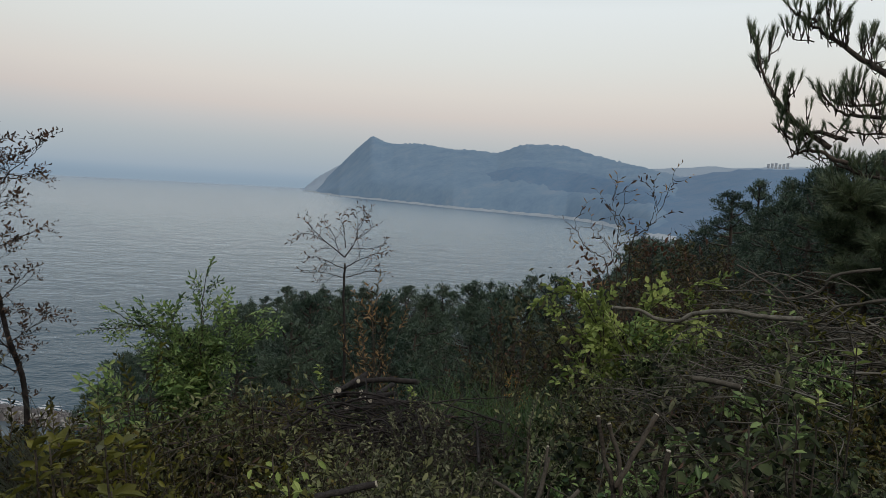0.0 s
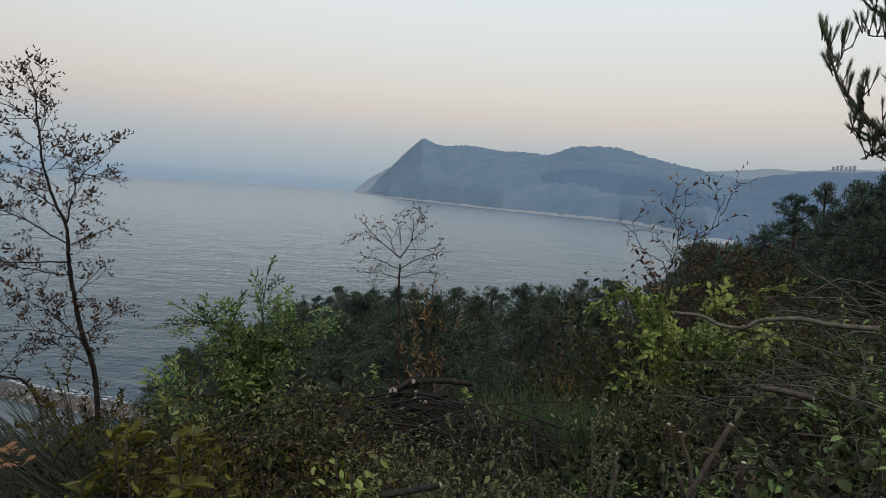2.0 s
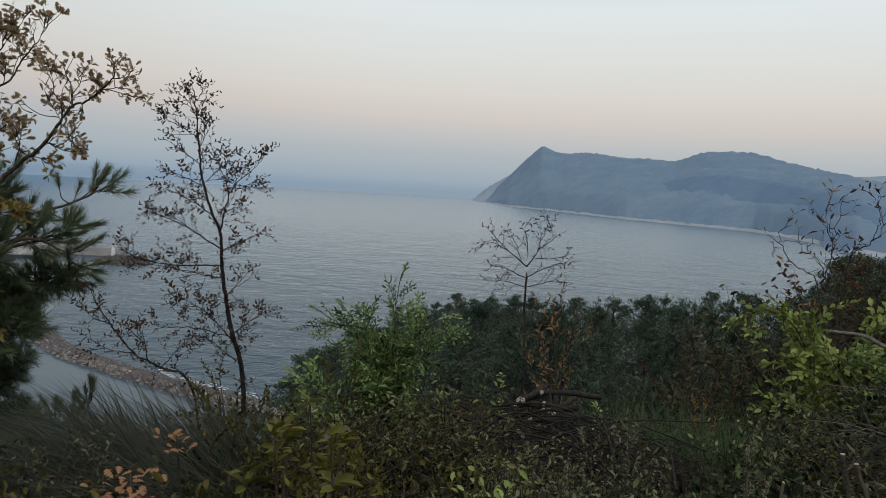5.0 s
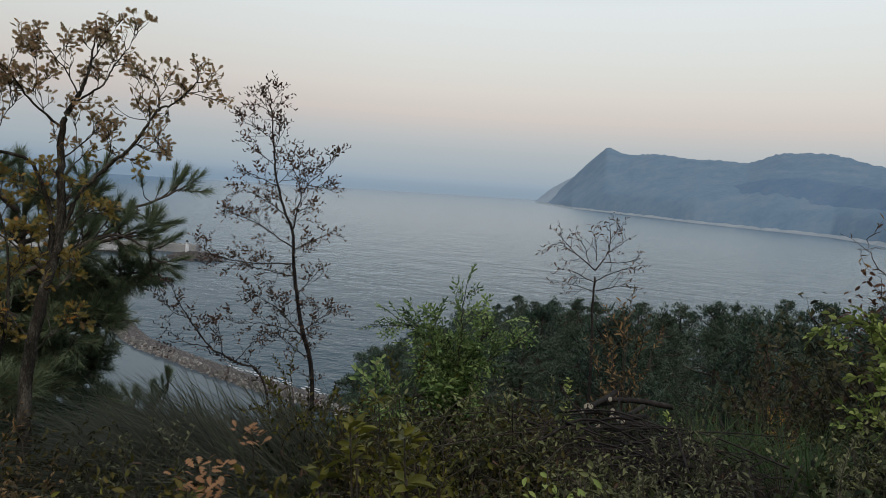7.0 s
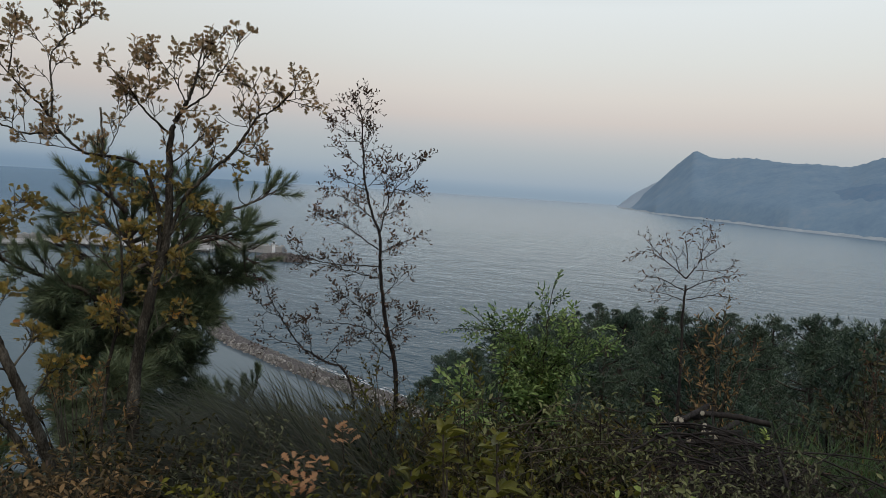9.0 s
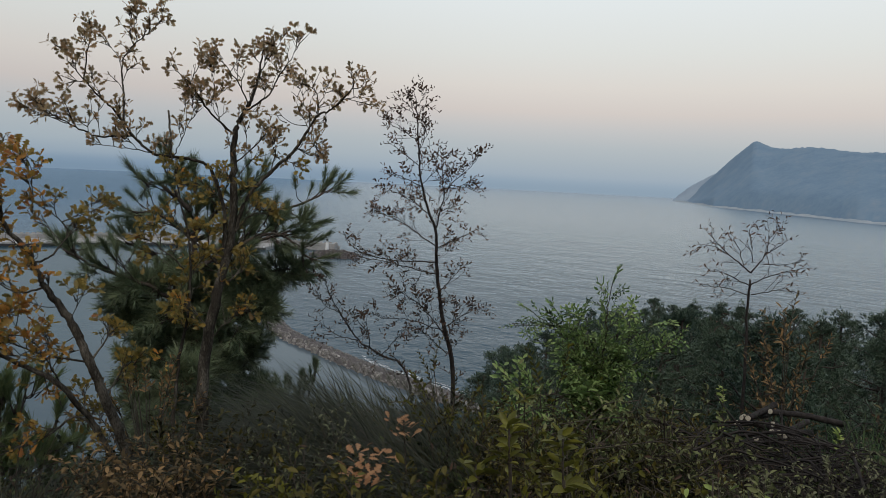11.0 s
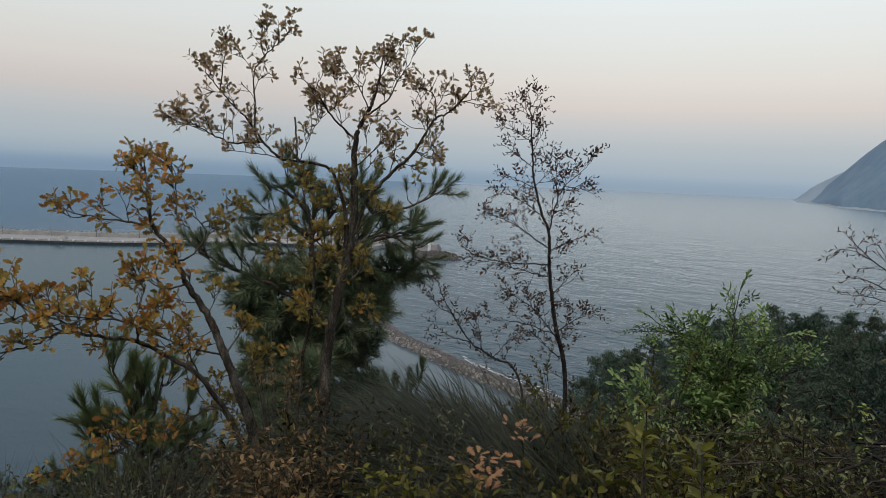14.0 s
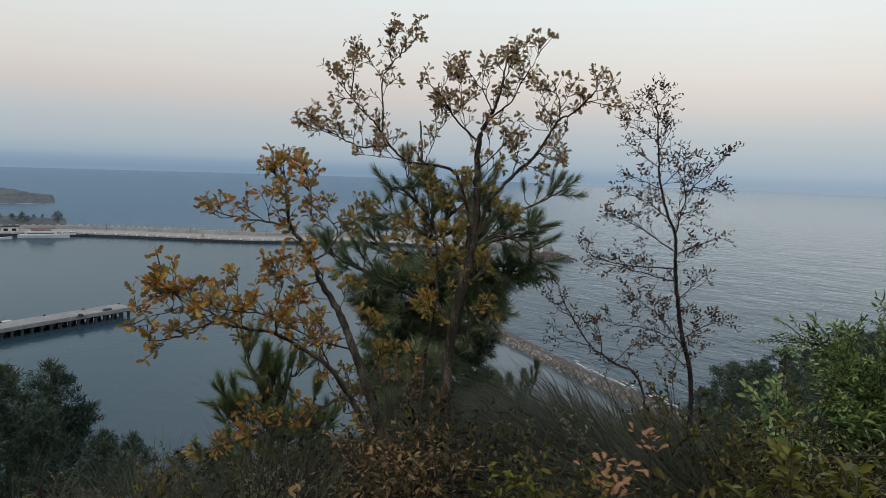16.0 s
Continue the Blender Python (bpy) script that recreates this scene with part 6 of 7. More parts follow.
def build_leader_bush(name, base, leaders, label, rng, meshes, gap=0.05, size=(0.8, 1.2), first=0.25, out=0.5):
    """A loose bush of a few arching leaders, leafy along their upper parts."""
    base = np.asarray(base, float)
    root = thing(name, base, label, "bush")
    for pts in leaders:
        line = curve_through(np.vstack([base, np.asarray(pts, float)]) - base, 6, 0.006, rng)
        g = Geo()
        g.tube(line, 0.007, 0.0025, 5)
        stem = part("stem", g.mesh("stem", M_TWIG), root)
        s = np.r_[0, np.cumsum(np.linalg.norm(np.diff(line, axis=0), axis=1))]
        ends = [(line[-3], unit(line[-1] - line[-2]), stem)]
        for t in np.arange(s[-1] * first, s[-1] * 0.9, gap):
            p = np.array([np.interp(t, s, line[:, i]) for i in range(3)])
            k = min(len(line) - 1, max(1, np.searchsorted(s, t)))
            ends.append((p, unit(unit(line[k] - line[k - 1]) * 0.8 + rng.normal(0, out, 3) + np.array([0, 0, 0.15])), stem))
        place_sprays(root, "leafy_shoot", meshes, ends, rng, size)
    return root


rng = np.random.default_rng(120)
GREEN_SHOOTS = [shoot_mesh("green_shoot", rng, 0.3, n, OVAL, 0.06, [M_TWIG, M_GREEN], 0.25) for n in (14, 17, 20)]
LIME_SHOOTS = [shoot_mesh("lime_shoot", rng, 0.28, n, OVAL, 0.06, [M_TWIG, M_LIME], 0.3) for n in (12, 15, 18)]
GREEN_SPRAYS = [flat_spray_mesh("green_spray", rng, n, 6, OVAL, 0.062, [M_TWIG, M_GREEN], d) for n, d in ((0.32, 0.2), (0.27, 0.35), (0.38, 0.15))]
LEMON_SPRAYS = [flat_spray_mesh("lemon_spray", rng, n, 4, BROAD, 0.09, [M_TWIG, M_LEMON], d) for n, d in ((0.36, 0.6), (0.42, 0.45))]
LEMON_SHOOTS = [shoot_mesh("lemon_shoot", rng, 0.26, n, BROAD, 0.085, [M_TWIG, M_LEMON], 0.25, 0.85, 0.2) for n in (9, 12)]
RUST_SHOOTS = [shoot_mesh("rust_shoot", rng, 0.3, n, SLIM, 0.07, [M_TWIG, M_RUST], 0.3, 0.9, 0.2) for n in (8, 11, 14)]
UMBER_SHOOTS = [shoot_mesh("umber_shoot", rng, 0.3, n, OVAL, 0.05, [M_TWIG, m], 0.3, 0.9, 0.2) for n, m in ((12, M_UMBER), (15, M_DARKOLIVE), (14, M_UMBER))]
OLIVE_SHOOTS = [shoot_mesh("olive_shoot", rng, 0.26, n, OVAL, 0.045, [M_TWIG, M_OLIVE], 0.3) for n in (14, 18)]

GREEN_LEADERS = [
    [(-1.72, 4.60, 58.45), (-1.70, 4.60, 58.85), (-1.71, 4.60, 59.1), (-1.67, 4.61, 59.34)],
    [(-1.74, 4.59, 58.45), (-1.85, 4.56, 58.85), (-2.01, 4.49, 58.92), (-2.35, 4.35, 58.91)],
    [(-1.74, 4.59, 58.45), (-1.94, 4.52, 58.69), (-2.09, 4.46, 58.74)],
    [(-1.70, 4.61, 58.46), (-1.53, 4.65, 58.87), (-1.45, 4.68, 58.93), (-1.40, 4.69, 59.0)],
    [(-1.66, 4.62, 58.46), (-1.40, 4.69, 58.76), (-1.24, 4.73, 58.91)],
    [(-1.72, 4.60, 58.45), (-1.81, 4.57, 58.84), (-1.86, 4.54, 59.0)],
    [(-1.74, 4.59, 58.45), (-1.94, 4.52, 58.78), (-2.11, 4.45, 58.94), (-2.24, 4.40, 59.03)],
    [(-1.70, 4.61, 58.46), (-1.58, 4.64, 58.73), (-1.54, 4.65, 58.95)],
    [(-1.76, 4.59, 58.43), (-1.95, 4.52, 58.60), (-2.00, 4.50, 58.46)],
    [(-1.64, 4.62, 58.44), (-1.61, 4.63, 58.64), (-1.56, 4.65, 58.71)],
]
build_leader_bush("green_bush", (-1.7, 4.62, ground(-1.7, 4.62) - 0.05), GREEN_LEADERS, "bush with fresh bright green oval leaves on arching sprays", rng, GREEN_SPRAYS + GREEN_SHOOTS, 0.032, (0.45, 0.75), 0.35, 0.65)
build_bush("green_bush", (-2.05, 4.42, ground(-2.05, 4.42) - 0.05), 90, "low spreading bush with yellow-green leafy sprays", rng, GREEN_SPRAYS[:1] + LIME_SHOOTS, M_TWIG, 0.36, 58.62, stems=14, tips=0.2)
LEMON_LEADERS = [
    [(1.63, 6.29, 58.39), (1.46, 6.33, 58.93), (1.23, 6.38, 59.05), (1.05, 6.42, 58.98)],
    [(1.65, 6.29, 58.39), (1.61, 6.30, 58.95), (1.73, 6.27, 59.16)],
    [(1.63, 6.29, 58.39), (1.49, 6.33, 58.82), (1.16, 6.40, 58.88)],
    [(1.68, 6.28, 58.39), (1.43, 6.34, 58.59), (1.29, 6.37, 58.69)],
    [(1.72, 6.27, 58.28), (1.90, 6.22, 58.59), (2.09, 6.15, 58.67)],
    [(1.73, 6.26, 58.40), (1.93, 6.21, 58.82), (2.20, 6.12, 59.13), (2.36, 6.06, 59.23)],
    [(1.76, 6.26, 58.35), (2.18, 6.12, 58.79), (2.44, 6.02, 59.05), (2.54, 5.98, 59.22)],
]
build_leader_bush("yellow_green_bush", (1.65, 6.35, ground(1.65, 6.35) - 0.05), LEMON_LEADERS, "loose bush with large pale yellow-green drooping leaves", rng, LEMON_SPRAYS + LEMON_SHOOTS[:1], 0.075, (0.6, 0.95), 0.55, 0.5)
build_bush("yellow_green_bush", (1.95, 5.9, ground(1.95, 5.9) - 0.05), 150, "loose olive-green bush beside the brushwood", rng, OLIVE_SHOOTS + LEMON_SHOOTS + GREEN_SPRAYS[:1], M_TWIG, 0.65, 58.8, stems=18)
build_bush("dry_shrub", (-0.55, 5.7, ground(-0.55, 5.7) - 0.05), 34, "tall shrub with curled rust-brown leaves", rng, RUST_SHOOTS, M_TWIG, 0.3, 58.9, stems=10, dome=0.3)
build_bush("dry_shrub", (2.9, 8.5, ground(2.9, 8.5) - 0.05), 120, "shrub with rust-red and brown autumn leaves", rng, UMBER_SHOOTS + RUST_SHOOTS[:1], M_TWIG, 0.7, 59.5, stems=16)
build_bush("dry_shrub", (3.6, 8.2, ground(3.6, 8.2) - 0.05), 90, "brown-green bush on the ridge", rng, UMBER_SHOOTS, M_TWIG, 0.8, 59.4, stems=16)
build_bush("dry_shrub", (-3.78, 2.3, ground(-3.78, 2.3) - 0.05), 40, "thicket of thin shoots with dry brown leaves under the oak", rng, RUST_SHOOTS, M_TWIG_PALE, 0.26, 58.72, stems=22, dome=0.5, tips=0.8, size=(0.6, 0.95))
build_bush("dry_shrub", (-3.35, 2.0, ground(-3.35, 2.0) - 0.05), 20, "low thicket of thin upright stems with pale brown leaves", rng, RUST_SHOOTS, M_TWIG_PALE, 0.3, 58.25, stems=22, dome=0.4, tips=0.9, size=(0.6, 0.95))
build_bush("privet_bush", (-3.1, 1.75, ground(-3.1, 1.75) - 0.05), 60, "low bush with yellow-green lobed leaves at the edge of the bank", rng, OLIVE_SHOOTS + LIME_SHOOTS[:1], M_TWIG, 0.34, 58.2, stems=14, size=(0.6, 0.9))
build_bush("round_bush", (0.98, 8.0, ground(0.98, 8.0) - 0.05), 40, "small rounded bush with orange-brown dry leaves", rng, [shoot_mesh("amber_shoot", rng, 0.2, n, OVAL, 0.04, [M_TWIG, M_OAK_GOLD], 0.2) for n in (16, 20)], M_TWIG, 0.2, 57.95, stems=12)

build_bush("yellow_green_bush", (2.5, 6.7, ground(2.5, 6.7) - 0.05), 110, "loose bush with yellowing leaves behind the brushwood", rng, LIME_SHOOTS + OLIVE_SHOOTS, M_TWIG, 0.55, 59.1, stems=14)
build_bush("olive_bush", (0.75, 6.6, ground(0.75, 6.6) - 0.05), 120, "rounded olive-brown bush at the edge of the slope", rng, UMBER_SHOOTS + OLIVE_SHOOTS[:1], M_TWIG, 0.55, 58.75, stems=16)
build_bush("olive_bush", (4.3, 7.6, ground(4.3, 7.6) - 0.05), 120, "dense dark bush under the pine", rng, UMBER_SHOOTS[1:], M_TWIG, 0.8, 59.6, stems=16)
build_bush("olive_bush", (-2.65, 4.0, ground(-2.65, 4.0) - 0.05), 110, "bushy shrub with small yellow and olive leaves", rng, OLIVE_SHOOTS + LIME_SHOOTS[:1], M_TWIG, 0.5, 58.62, stems=18)
build_bush("olive_bush", (-2.2, 3.2, ground(-2.2, 3.2) - 0.05), 110, "bushy shrub with golden olive leaves", rng, OLIVE_SHOOTS + LIME_SHOOTS[:1], M_TWIG, 0.5, 58.65, stems=16)

GREY_SHOOTS = [shoot_mesh("grey_shoot", rng, 0.22, n, OVAL, 0.026, [M_TWIG, M_GREYLEAF], 0.3, 0.8, 0.1) for n in (26, 32)]
build_bush("grey_bush", (0.38, 2.45, ground(0.38, 2.45) - 0.05), 170, "rounded grey-green bush with tiny leaves", rng, GREY_SHOOTS, M_TWIG, 0.24, 59.05, stems=22, size=(0.6, 0.95), dome=1.2)
build_bush("grey_bush", (0.18, 2.2, ground(0.18, 2.2) - 0.05), 70, "low grey-green bush with tiny leaves", rng, GREY_SHOOTS, M_TWIG, 0.2, 58.92, stems=14, size=(0.6, 0.95))


def build_tall_shoots():
    """Bare tall shoots with a few long leaves that stand against the bay."""
    rng = np.random.default_rng(131)
    base = np.array([2.2, 7.2, ground(2.2, 7.2) - 0.05])
    root = thing("tall_shrub", base, "tall thin shrub of bare shoots with a few long brown leaves", "shrub")
    limbs = [
        ([(1.96, 7.03, 59.09), (1.88, 7.05, 59.45), (1.90, 7.03, 59.82), (1.95, 7.02, 60.13)], 0.008, 0.002),
        ([(2.02, 7.02, 59.28), (2.20, 6.98, 59.72), (2.35, 6.96, 60.03), (2.40, 6.96, 60.28)], 0.009, 0.002),
        ([(1.85, 7.06, 59.08), (1.58, 7.10, 59.43), (1.42, 7.12, 59.67), (1.48, 7.08, 59.85)], 0.008, 0.002),
        ([(1.91, 7.05, 59.08), (1.76, 7.09, 59.50), (1.63, 7.12, 59.65), (1.34, 7.19, 59.63)], 0.006, 0.002),
        ([(2.20, 6.96, 59.72), (2.23, 6.95, 59.97), (2.16, 6.96, 60.14)], 0.004, 0.002),
        ([(1.92, 7.04, 59.70), (1.82, 7.09, 59.88), (1.84, 7.11, 60.06)], 0.004, 0.002),
    ]
    for pts, _, _ in limbs[:4]:
        pts.insert(0, tuple(base))
    lines = build_limbs(root, limbs, M_TWIG, rng, base, 0.012)
    twigs, ends = twig_out(lines, rng, 0.14, (0.12, 0.3), 0.3, 0.45)
    twig_part(root, twigs, M_TWIG, 0.004, 0.002)
    sprays = [shoot_mesh("long_leaf_spray", rng, 0.14, n, SLIM, 0.085, [M_TWIG, m], 0.3, 1.0, 0.3, 0.002) for n, m in ((2, M_ALDER_LEAF), (3, M_RUST), (4, M_ALDER_LEAF))]
    place_sprays(root, "leaf_spray", sprays, [e for e in ends if rng.uniform() < 0.6], rng, (0.7, 1.1))


build_tall_shoots()


# ---- cut wood ----
def stick(line, r0, r1, name, label, mat=M_TWIG, cut=True):
    line = np.asarray(line, float)
    root = thing(name, line[0], label, "cut branch")
    c = curve_through(line - line[0], 6, 0.0015, np.random.default_rng(int(abs(line[0, 0]) * 100)))
    g = Geo()
    g.tube(c, r0, r1, 8)
    wood = part("wood", g.mesh("wood", mat), root)
    if cut:
        w = unit(c[-1] - c[-2])
        g = Geo()
        g.tube([c[-1] - w * 0.001, c[-1] + w * 0.004], r1 * 0.93, r1 * 0.9, 8)
        part("cut_face", g.mesh("cut_face", M_CUT, False), wood, label="pale freshly sawn end")
    return root


def build_log_pile():
    rng = np.random.default_rng(141)
    for k in range(10):
        e = np.array([-0.78 + 0.032 * k + rng.normal(0, 0.03), 4.9 + rng.normal(0, 0.08), 58.34 + rng.uniform(-0.04, 0.18)])
        s = e + np.array([rng.uniform(0.1, 0.5), rng.uniform(0.5, 1.0), rng.uniform(-0.35, -0.1)])
        stick([s, (s + e) / 2 + rng.normal(0, 0.02, 3), e], 0.024, 0.02, "cut_branch", "cut branch with a pale sawn end in the brush pile", M_BARK_THIN)


build_log_pile()
stick([(2.61, 4.61, 59.21), (2.38, 4.73, 59.19), (2.17, 4.83, 59.20), (1.96, 4.93, 59.15), (1.85, 4.97, 59.08), (1.69, 5.02, 59.08), (1.57, 5.06, 59.13), (1.38, 5.12, 59.13)], 0.02, 0.013, "cut_branch", "long crooked grey branch lying on the brushwood", M_BARK_LOG)
stick([(1.49, 3.71, 58.98), (1.62, 3.66, 58.98), (1.73, 3.60, 58.97)], 0.017, 0.018, "cut_branch", "pale barkless branch in the brushwood", M_TWIG_PALE)
stick([(3.14, 4.63, 59.60), (2.97, 4.74, 59.55), (2.89, 4.80, 59.50), (2.83, 4.83, 59.39), (2.68, 4.92, 59.31), (2.49, 5.02, 59.32)], 0.013, 0.006, "cut_branch", "bent pale branch on top of the brushwood", M_TWIG_PALE, False)
stick([(2.84, 4.11, 59.45), (2.72, 4.19, 59.40), (2.62, 4.26, 59.36), (2.56, 4.30, 59.27)], 0.011, 0.006, "cut_branch", "bent pale branch on top of the brushwood", M_TWIG_PALE, False)
stick([(2.32, 5.10, 59.53), (2.46, 5.03, 59.45), (2.60, 4.96, 59.36), (2.75, 4.88, 59.19)], 0.009, 0.005, "cut_branch", "slim pale branch leaning over the brushwood", M_TWIG_PALE, False)
stick([(-0.36, 1.98, 59.0), (-0.27, 1.97, 59.03), (-0.17, 1.97, 59.06)], 0.011, 0.011, "cut_branch", "short sawn branch lying in the undergrowth", M_BARK_THIN)
for line, r in (
    ([(0.6, 2.05, 58.45), (0.6, 2.02, 59.0), (0.57, 2.08, 59.15), (0.55, 2.11, 59.27)], 0.014),
    ([(0.6, 2.05, 58.5), (0.61, 2.0, 58.95), (0.62, 2.06, 59.12), (0.585, 2.1, 59.25)], 0.014),
    ([(0.55, 2.03, 58.5), (0.58, 2.0, 59.0), (0.66, 2.05, 59.17), (0.74, 2.1, 59.29)], 0.016),
    ([(0.72, 2.05, 58.5), (0.73, 2.0, 58.95), (0.76, 2.02, 59.2)], 0.018),
    ([(0.3, 1.9, 58.5), (0.33, 1.9, 58.95), (0.36, 1.95, 59.22)], 0.008),
    ([(0.95, 1.95, 58.6), (0.98, 1.95, 58.95), (1.02, 1.98, 59.1)], 0.012),
):
    stick(line, r * 0.62, r * 0.5, "cut_stump", "cut upright shrub stem with a splintered pale end", M_TWIG)
for line in (
    [(0.55, 1.85, 58.85), (0.42, 1.88, 58.98), (0.2, 1.95, 59.1)],
    [(0.3, 1.8, 58.8), (0.32, 1.87, 59.03), (0.36, 1.92, 59.2)],
    [(0.25, 1.85, 58.98), (0.36, 1.86, 59.02), (0.45, 1.88, 59.12)],
):
    stick(line, 0.009, 0.006, "dead_branch", "bleached dead forked branch", M_TWIG_PALE, False)


def build_brush(name, centre, size, count, length, label, rng, mat, lay=0.0, r=0.006, loose=0.9):
    """A tangle of cut twigs lying criss-cross with sub-twigs."""
    g = Geo()
    cx, cy = centre
    for _ in range(count):
        x, y = cx + rng.normal(0, size[0] / 2), cy + rng.normal(0, size[1] / 2)
        z = ground(x, y) + size[2] * rng.uniform(0.15, 1.0) * math.exp(-((x - cx) / size[0]) ** 2 - ((y - cy) / size[1]) ** 2) - EYE
        a = lay + rng.normal(0, loose)
        n = length * rng.uniform(0.4, 1.2)
        w = np.array([math.cos(a), math.sin(a), rng.normal(0.05, 0.25)])
        p = np.array([x, y, z])
        line = curve_through([p - w * n / 2, p + rng.normal(0, 0.11 * n, 3), p + w * n / 2 + (0, 0, rng.normal(-0.05, 0.1) * n)], 4)
        rr = r * rng.uniform(0.4, 1.3)
        g.tube(line, rr, rr * 0.35, 4, 0, False)
        for _ in range(2):
            t = rng.uniform(0.4, 0.9)
            q = line[int(t * (len(line) - 1))]
            w2 = unit(w + rng.normal(0, 0.6, 3))
            g.tube([q, q + w2 * n * 0.15 + rng.normal(0, 0.01, 3), q + w2 * n * 0.3], rr * 0.5, rr * 0.2, 3, 0, False)
    thing(name, (0, 0, EYE), label, "brush pile", kind="stuff", me=g.mesh(name, mat))


rng = np.random.default_rng(151)
build_brush("brush_pile", (3.3, 5.9), (1.5, 1.2, 1.1), 400, 1.4, "large heap of cut grey-brown brushwood", rng, M_BRUSH, 2.75, 0.009, 0.5)
build_brush("brush_pile", (3.5, 5.8), (1.3, 0.9, 1.2), 60, 1.7, "long arching pale twigs on top of the heap", rng, M_TWIG_PALE, 2.8, 0.006, 0.6)
build_brush("brush_pile", (1.9, 4.2), (1.0, 0.8, 0.75), 230, 1.0, "heap of cut twigs on the slope", rng, M_BRUSH, 2.9, 0.005)
build_brush("brush_pile", (-0.3, 4.2), (0.9, 0.7, 0.72), 330, 1.0, "tangled dark pile of thin cut branches", rng, M_BARK_THIN, 0.8, 0.009)
build_brush("brush_pile", (0.6, 2.4), (0.9, 0.6, 0.6), 110, 0.6, "tangle of dry stalks and twigs", rng, M_BRUSH, 1.2, 0.003)
build_brush("brush_pile", (-1.4, 3.6), (1.2, 0.8, 0.8), 120, 0.9, "thin dry twigs woven through the shrubs", rng, M_TWIG, 0.4, 0.0045)
build_brush("brush_pile", (-2.6, 2.9), (0.6, 0.5, 0.75), 70, 0.9, "arched dry stems by the grass", rng, M_TWIG_PALE, 2.2, 0.0035)


DARK_SHOOTS = [shoot_mesh("dark_shoot", rng, 0.3, n, BROAD, 0.065, [M_TWIG, M_DARKLEAF], 0.35, 0.9, 0.1) for n in (11, 14)]
LIMP_SHOOTS = [shoot_mesh("limp_shoot", rng, 0.32, n, SLIM, 0.075, [M_TWIG, M_GREYLEAF], 0.4, 0.8, 0.1) for n in (10, 14)]


def strew_leafy_branches(centre, size, count, meshes, label, group):
    """Cut leafy branches lying over a brush pile."""
    cx, cy = centre
    for k in range(count):
        x, y = cx + rng.normal(0, size[0] / 2), cy + rng.normal(0, size[1] / 2)
        z = ground(x, y) + size[2] * math.exp(-((x - cx) / size[0]) ** 2 - ((y - cy) / size[1]) ** 2) * rng.uniform(0.7, 1.02)
        m = aims([(x, y, z)], [(rng.normal(0, 1), rng.normal(-0.4, 0.7), rng.normal(0.1, 0.35))], rng.uniform(0.9, 1.5), rng)[0]
        thing("leafy_branch", Matrix(m.tolist()), label, "branch", group, me=meshes[k % len(meshes)])


strew_leafy_branches((3.2, 5.7), (1.5, 1.2, 1.1), 95, OLIVE_SHOOTS + DARK_SHOOTS + LIME_SHOOTS + GREEN_SHOOTS[:1], "cut branch with wilting olive-green leaves on the brushwood", "leafy branches on the heap")
strew_leafy_branches((1.9, 4.1), (1.1, 0.9, 0.75), 70, DARK_SHOOTS + LIMP_SHOOTS + OLIVE_SHOOTS[:1], "cut branch with limp dark green leaves on the heap", "leafy branches on the heap")
strew_leafy_branches((1.3, 2.7), (1.0, 0.7, 0.7), 50, DARK_SHOOTS + LIMP_SHOOTS, "cut branch with limp grey-green leaves in the undergrowth", "leafy branches in the undergrowth")
strew_leafy_branches((-1.2, 3.4), (1.2, 0.8, 0.6), 45, OLIVE_SHOOTS + LIME_SHOOTS[:1], "thin branch with small olive leaves over the twigs", "leafy branches in the undergrowth")

strew_leafy_branches((2.1, 4.0), (1.2, 0.9, 0.7), 8, GREEN_SPRAYS[:2], "leafy branch with fresh green leaves over the cut twigs", "leafy branches on the heap")
build_brush("brush_pile", (1.3, 2.9), (1.1, 0.6, 0.85), 90, 0.6, "bleached dead stalks sticking out of the undergrowth", rng, M_TWIG_PALE, 1.2, 0.0035)


# ---- grass ----
def grass_tussock(name, rng, count, length, mats, flop=0.7, radius=0.12, width=0.006, drift=None):
    g = Geo()
    for _ in range(count):
        a, q = rng.uniform(0, 6.283), radius * math.sqrt(rng.uniform())
        b = a + rng.normal(0, 0.5)
        n, fl = length * rng.uniform(0.5, 1.15), flop * rng.uniform(0.3, 1.2)
        p = np.array([math.cos(a) * q, math.sin(a) * q, 0])
        d = np.array([math.cos(b), math.sin(b), 0])
        if drift is not None:
            d = unit(d * 0.55 + np.asarray(drift))
        t = np.linspace(0, 1, 5)[:, None]
        line = p + d * n * fl * t**1.6 + np.array([0, 0, 1]) * n * (t - 0.55 * fl * t**2.4)
        side = np.array([-d[1], d[0], 0]) * width / 2
        wid = (1 - t) ** 0.6
        v = np.vstack([line - side * wid, line + side * wid])
        g.add(v, [[i, i + 1, i + 6, i + 5] for i in range(4)])
    return g.mesh(name, mats)


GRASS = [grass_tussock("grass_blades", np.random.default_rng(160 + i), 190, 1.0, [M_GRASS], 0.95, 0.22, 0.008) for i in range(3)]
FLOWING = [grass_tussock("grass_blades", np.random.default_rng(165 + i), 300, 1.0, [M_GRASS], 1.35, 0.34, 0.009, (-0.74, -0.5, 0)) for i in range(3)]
BROOM = [grass_tussock("broom_blades", np.random.default_rng(170 + i), 260, 0.6, [M_BROOM], 1.0, 0.2, 0.005) for i in range(2)]


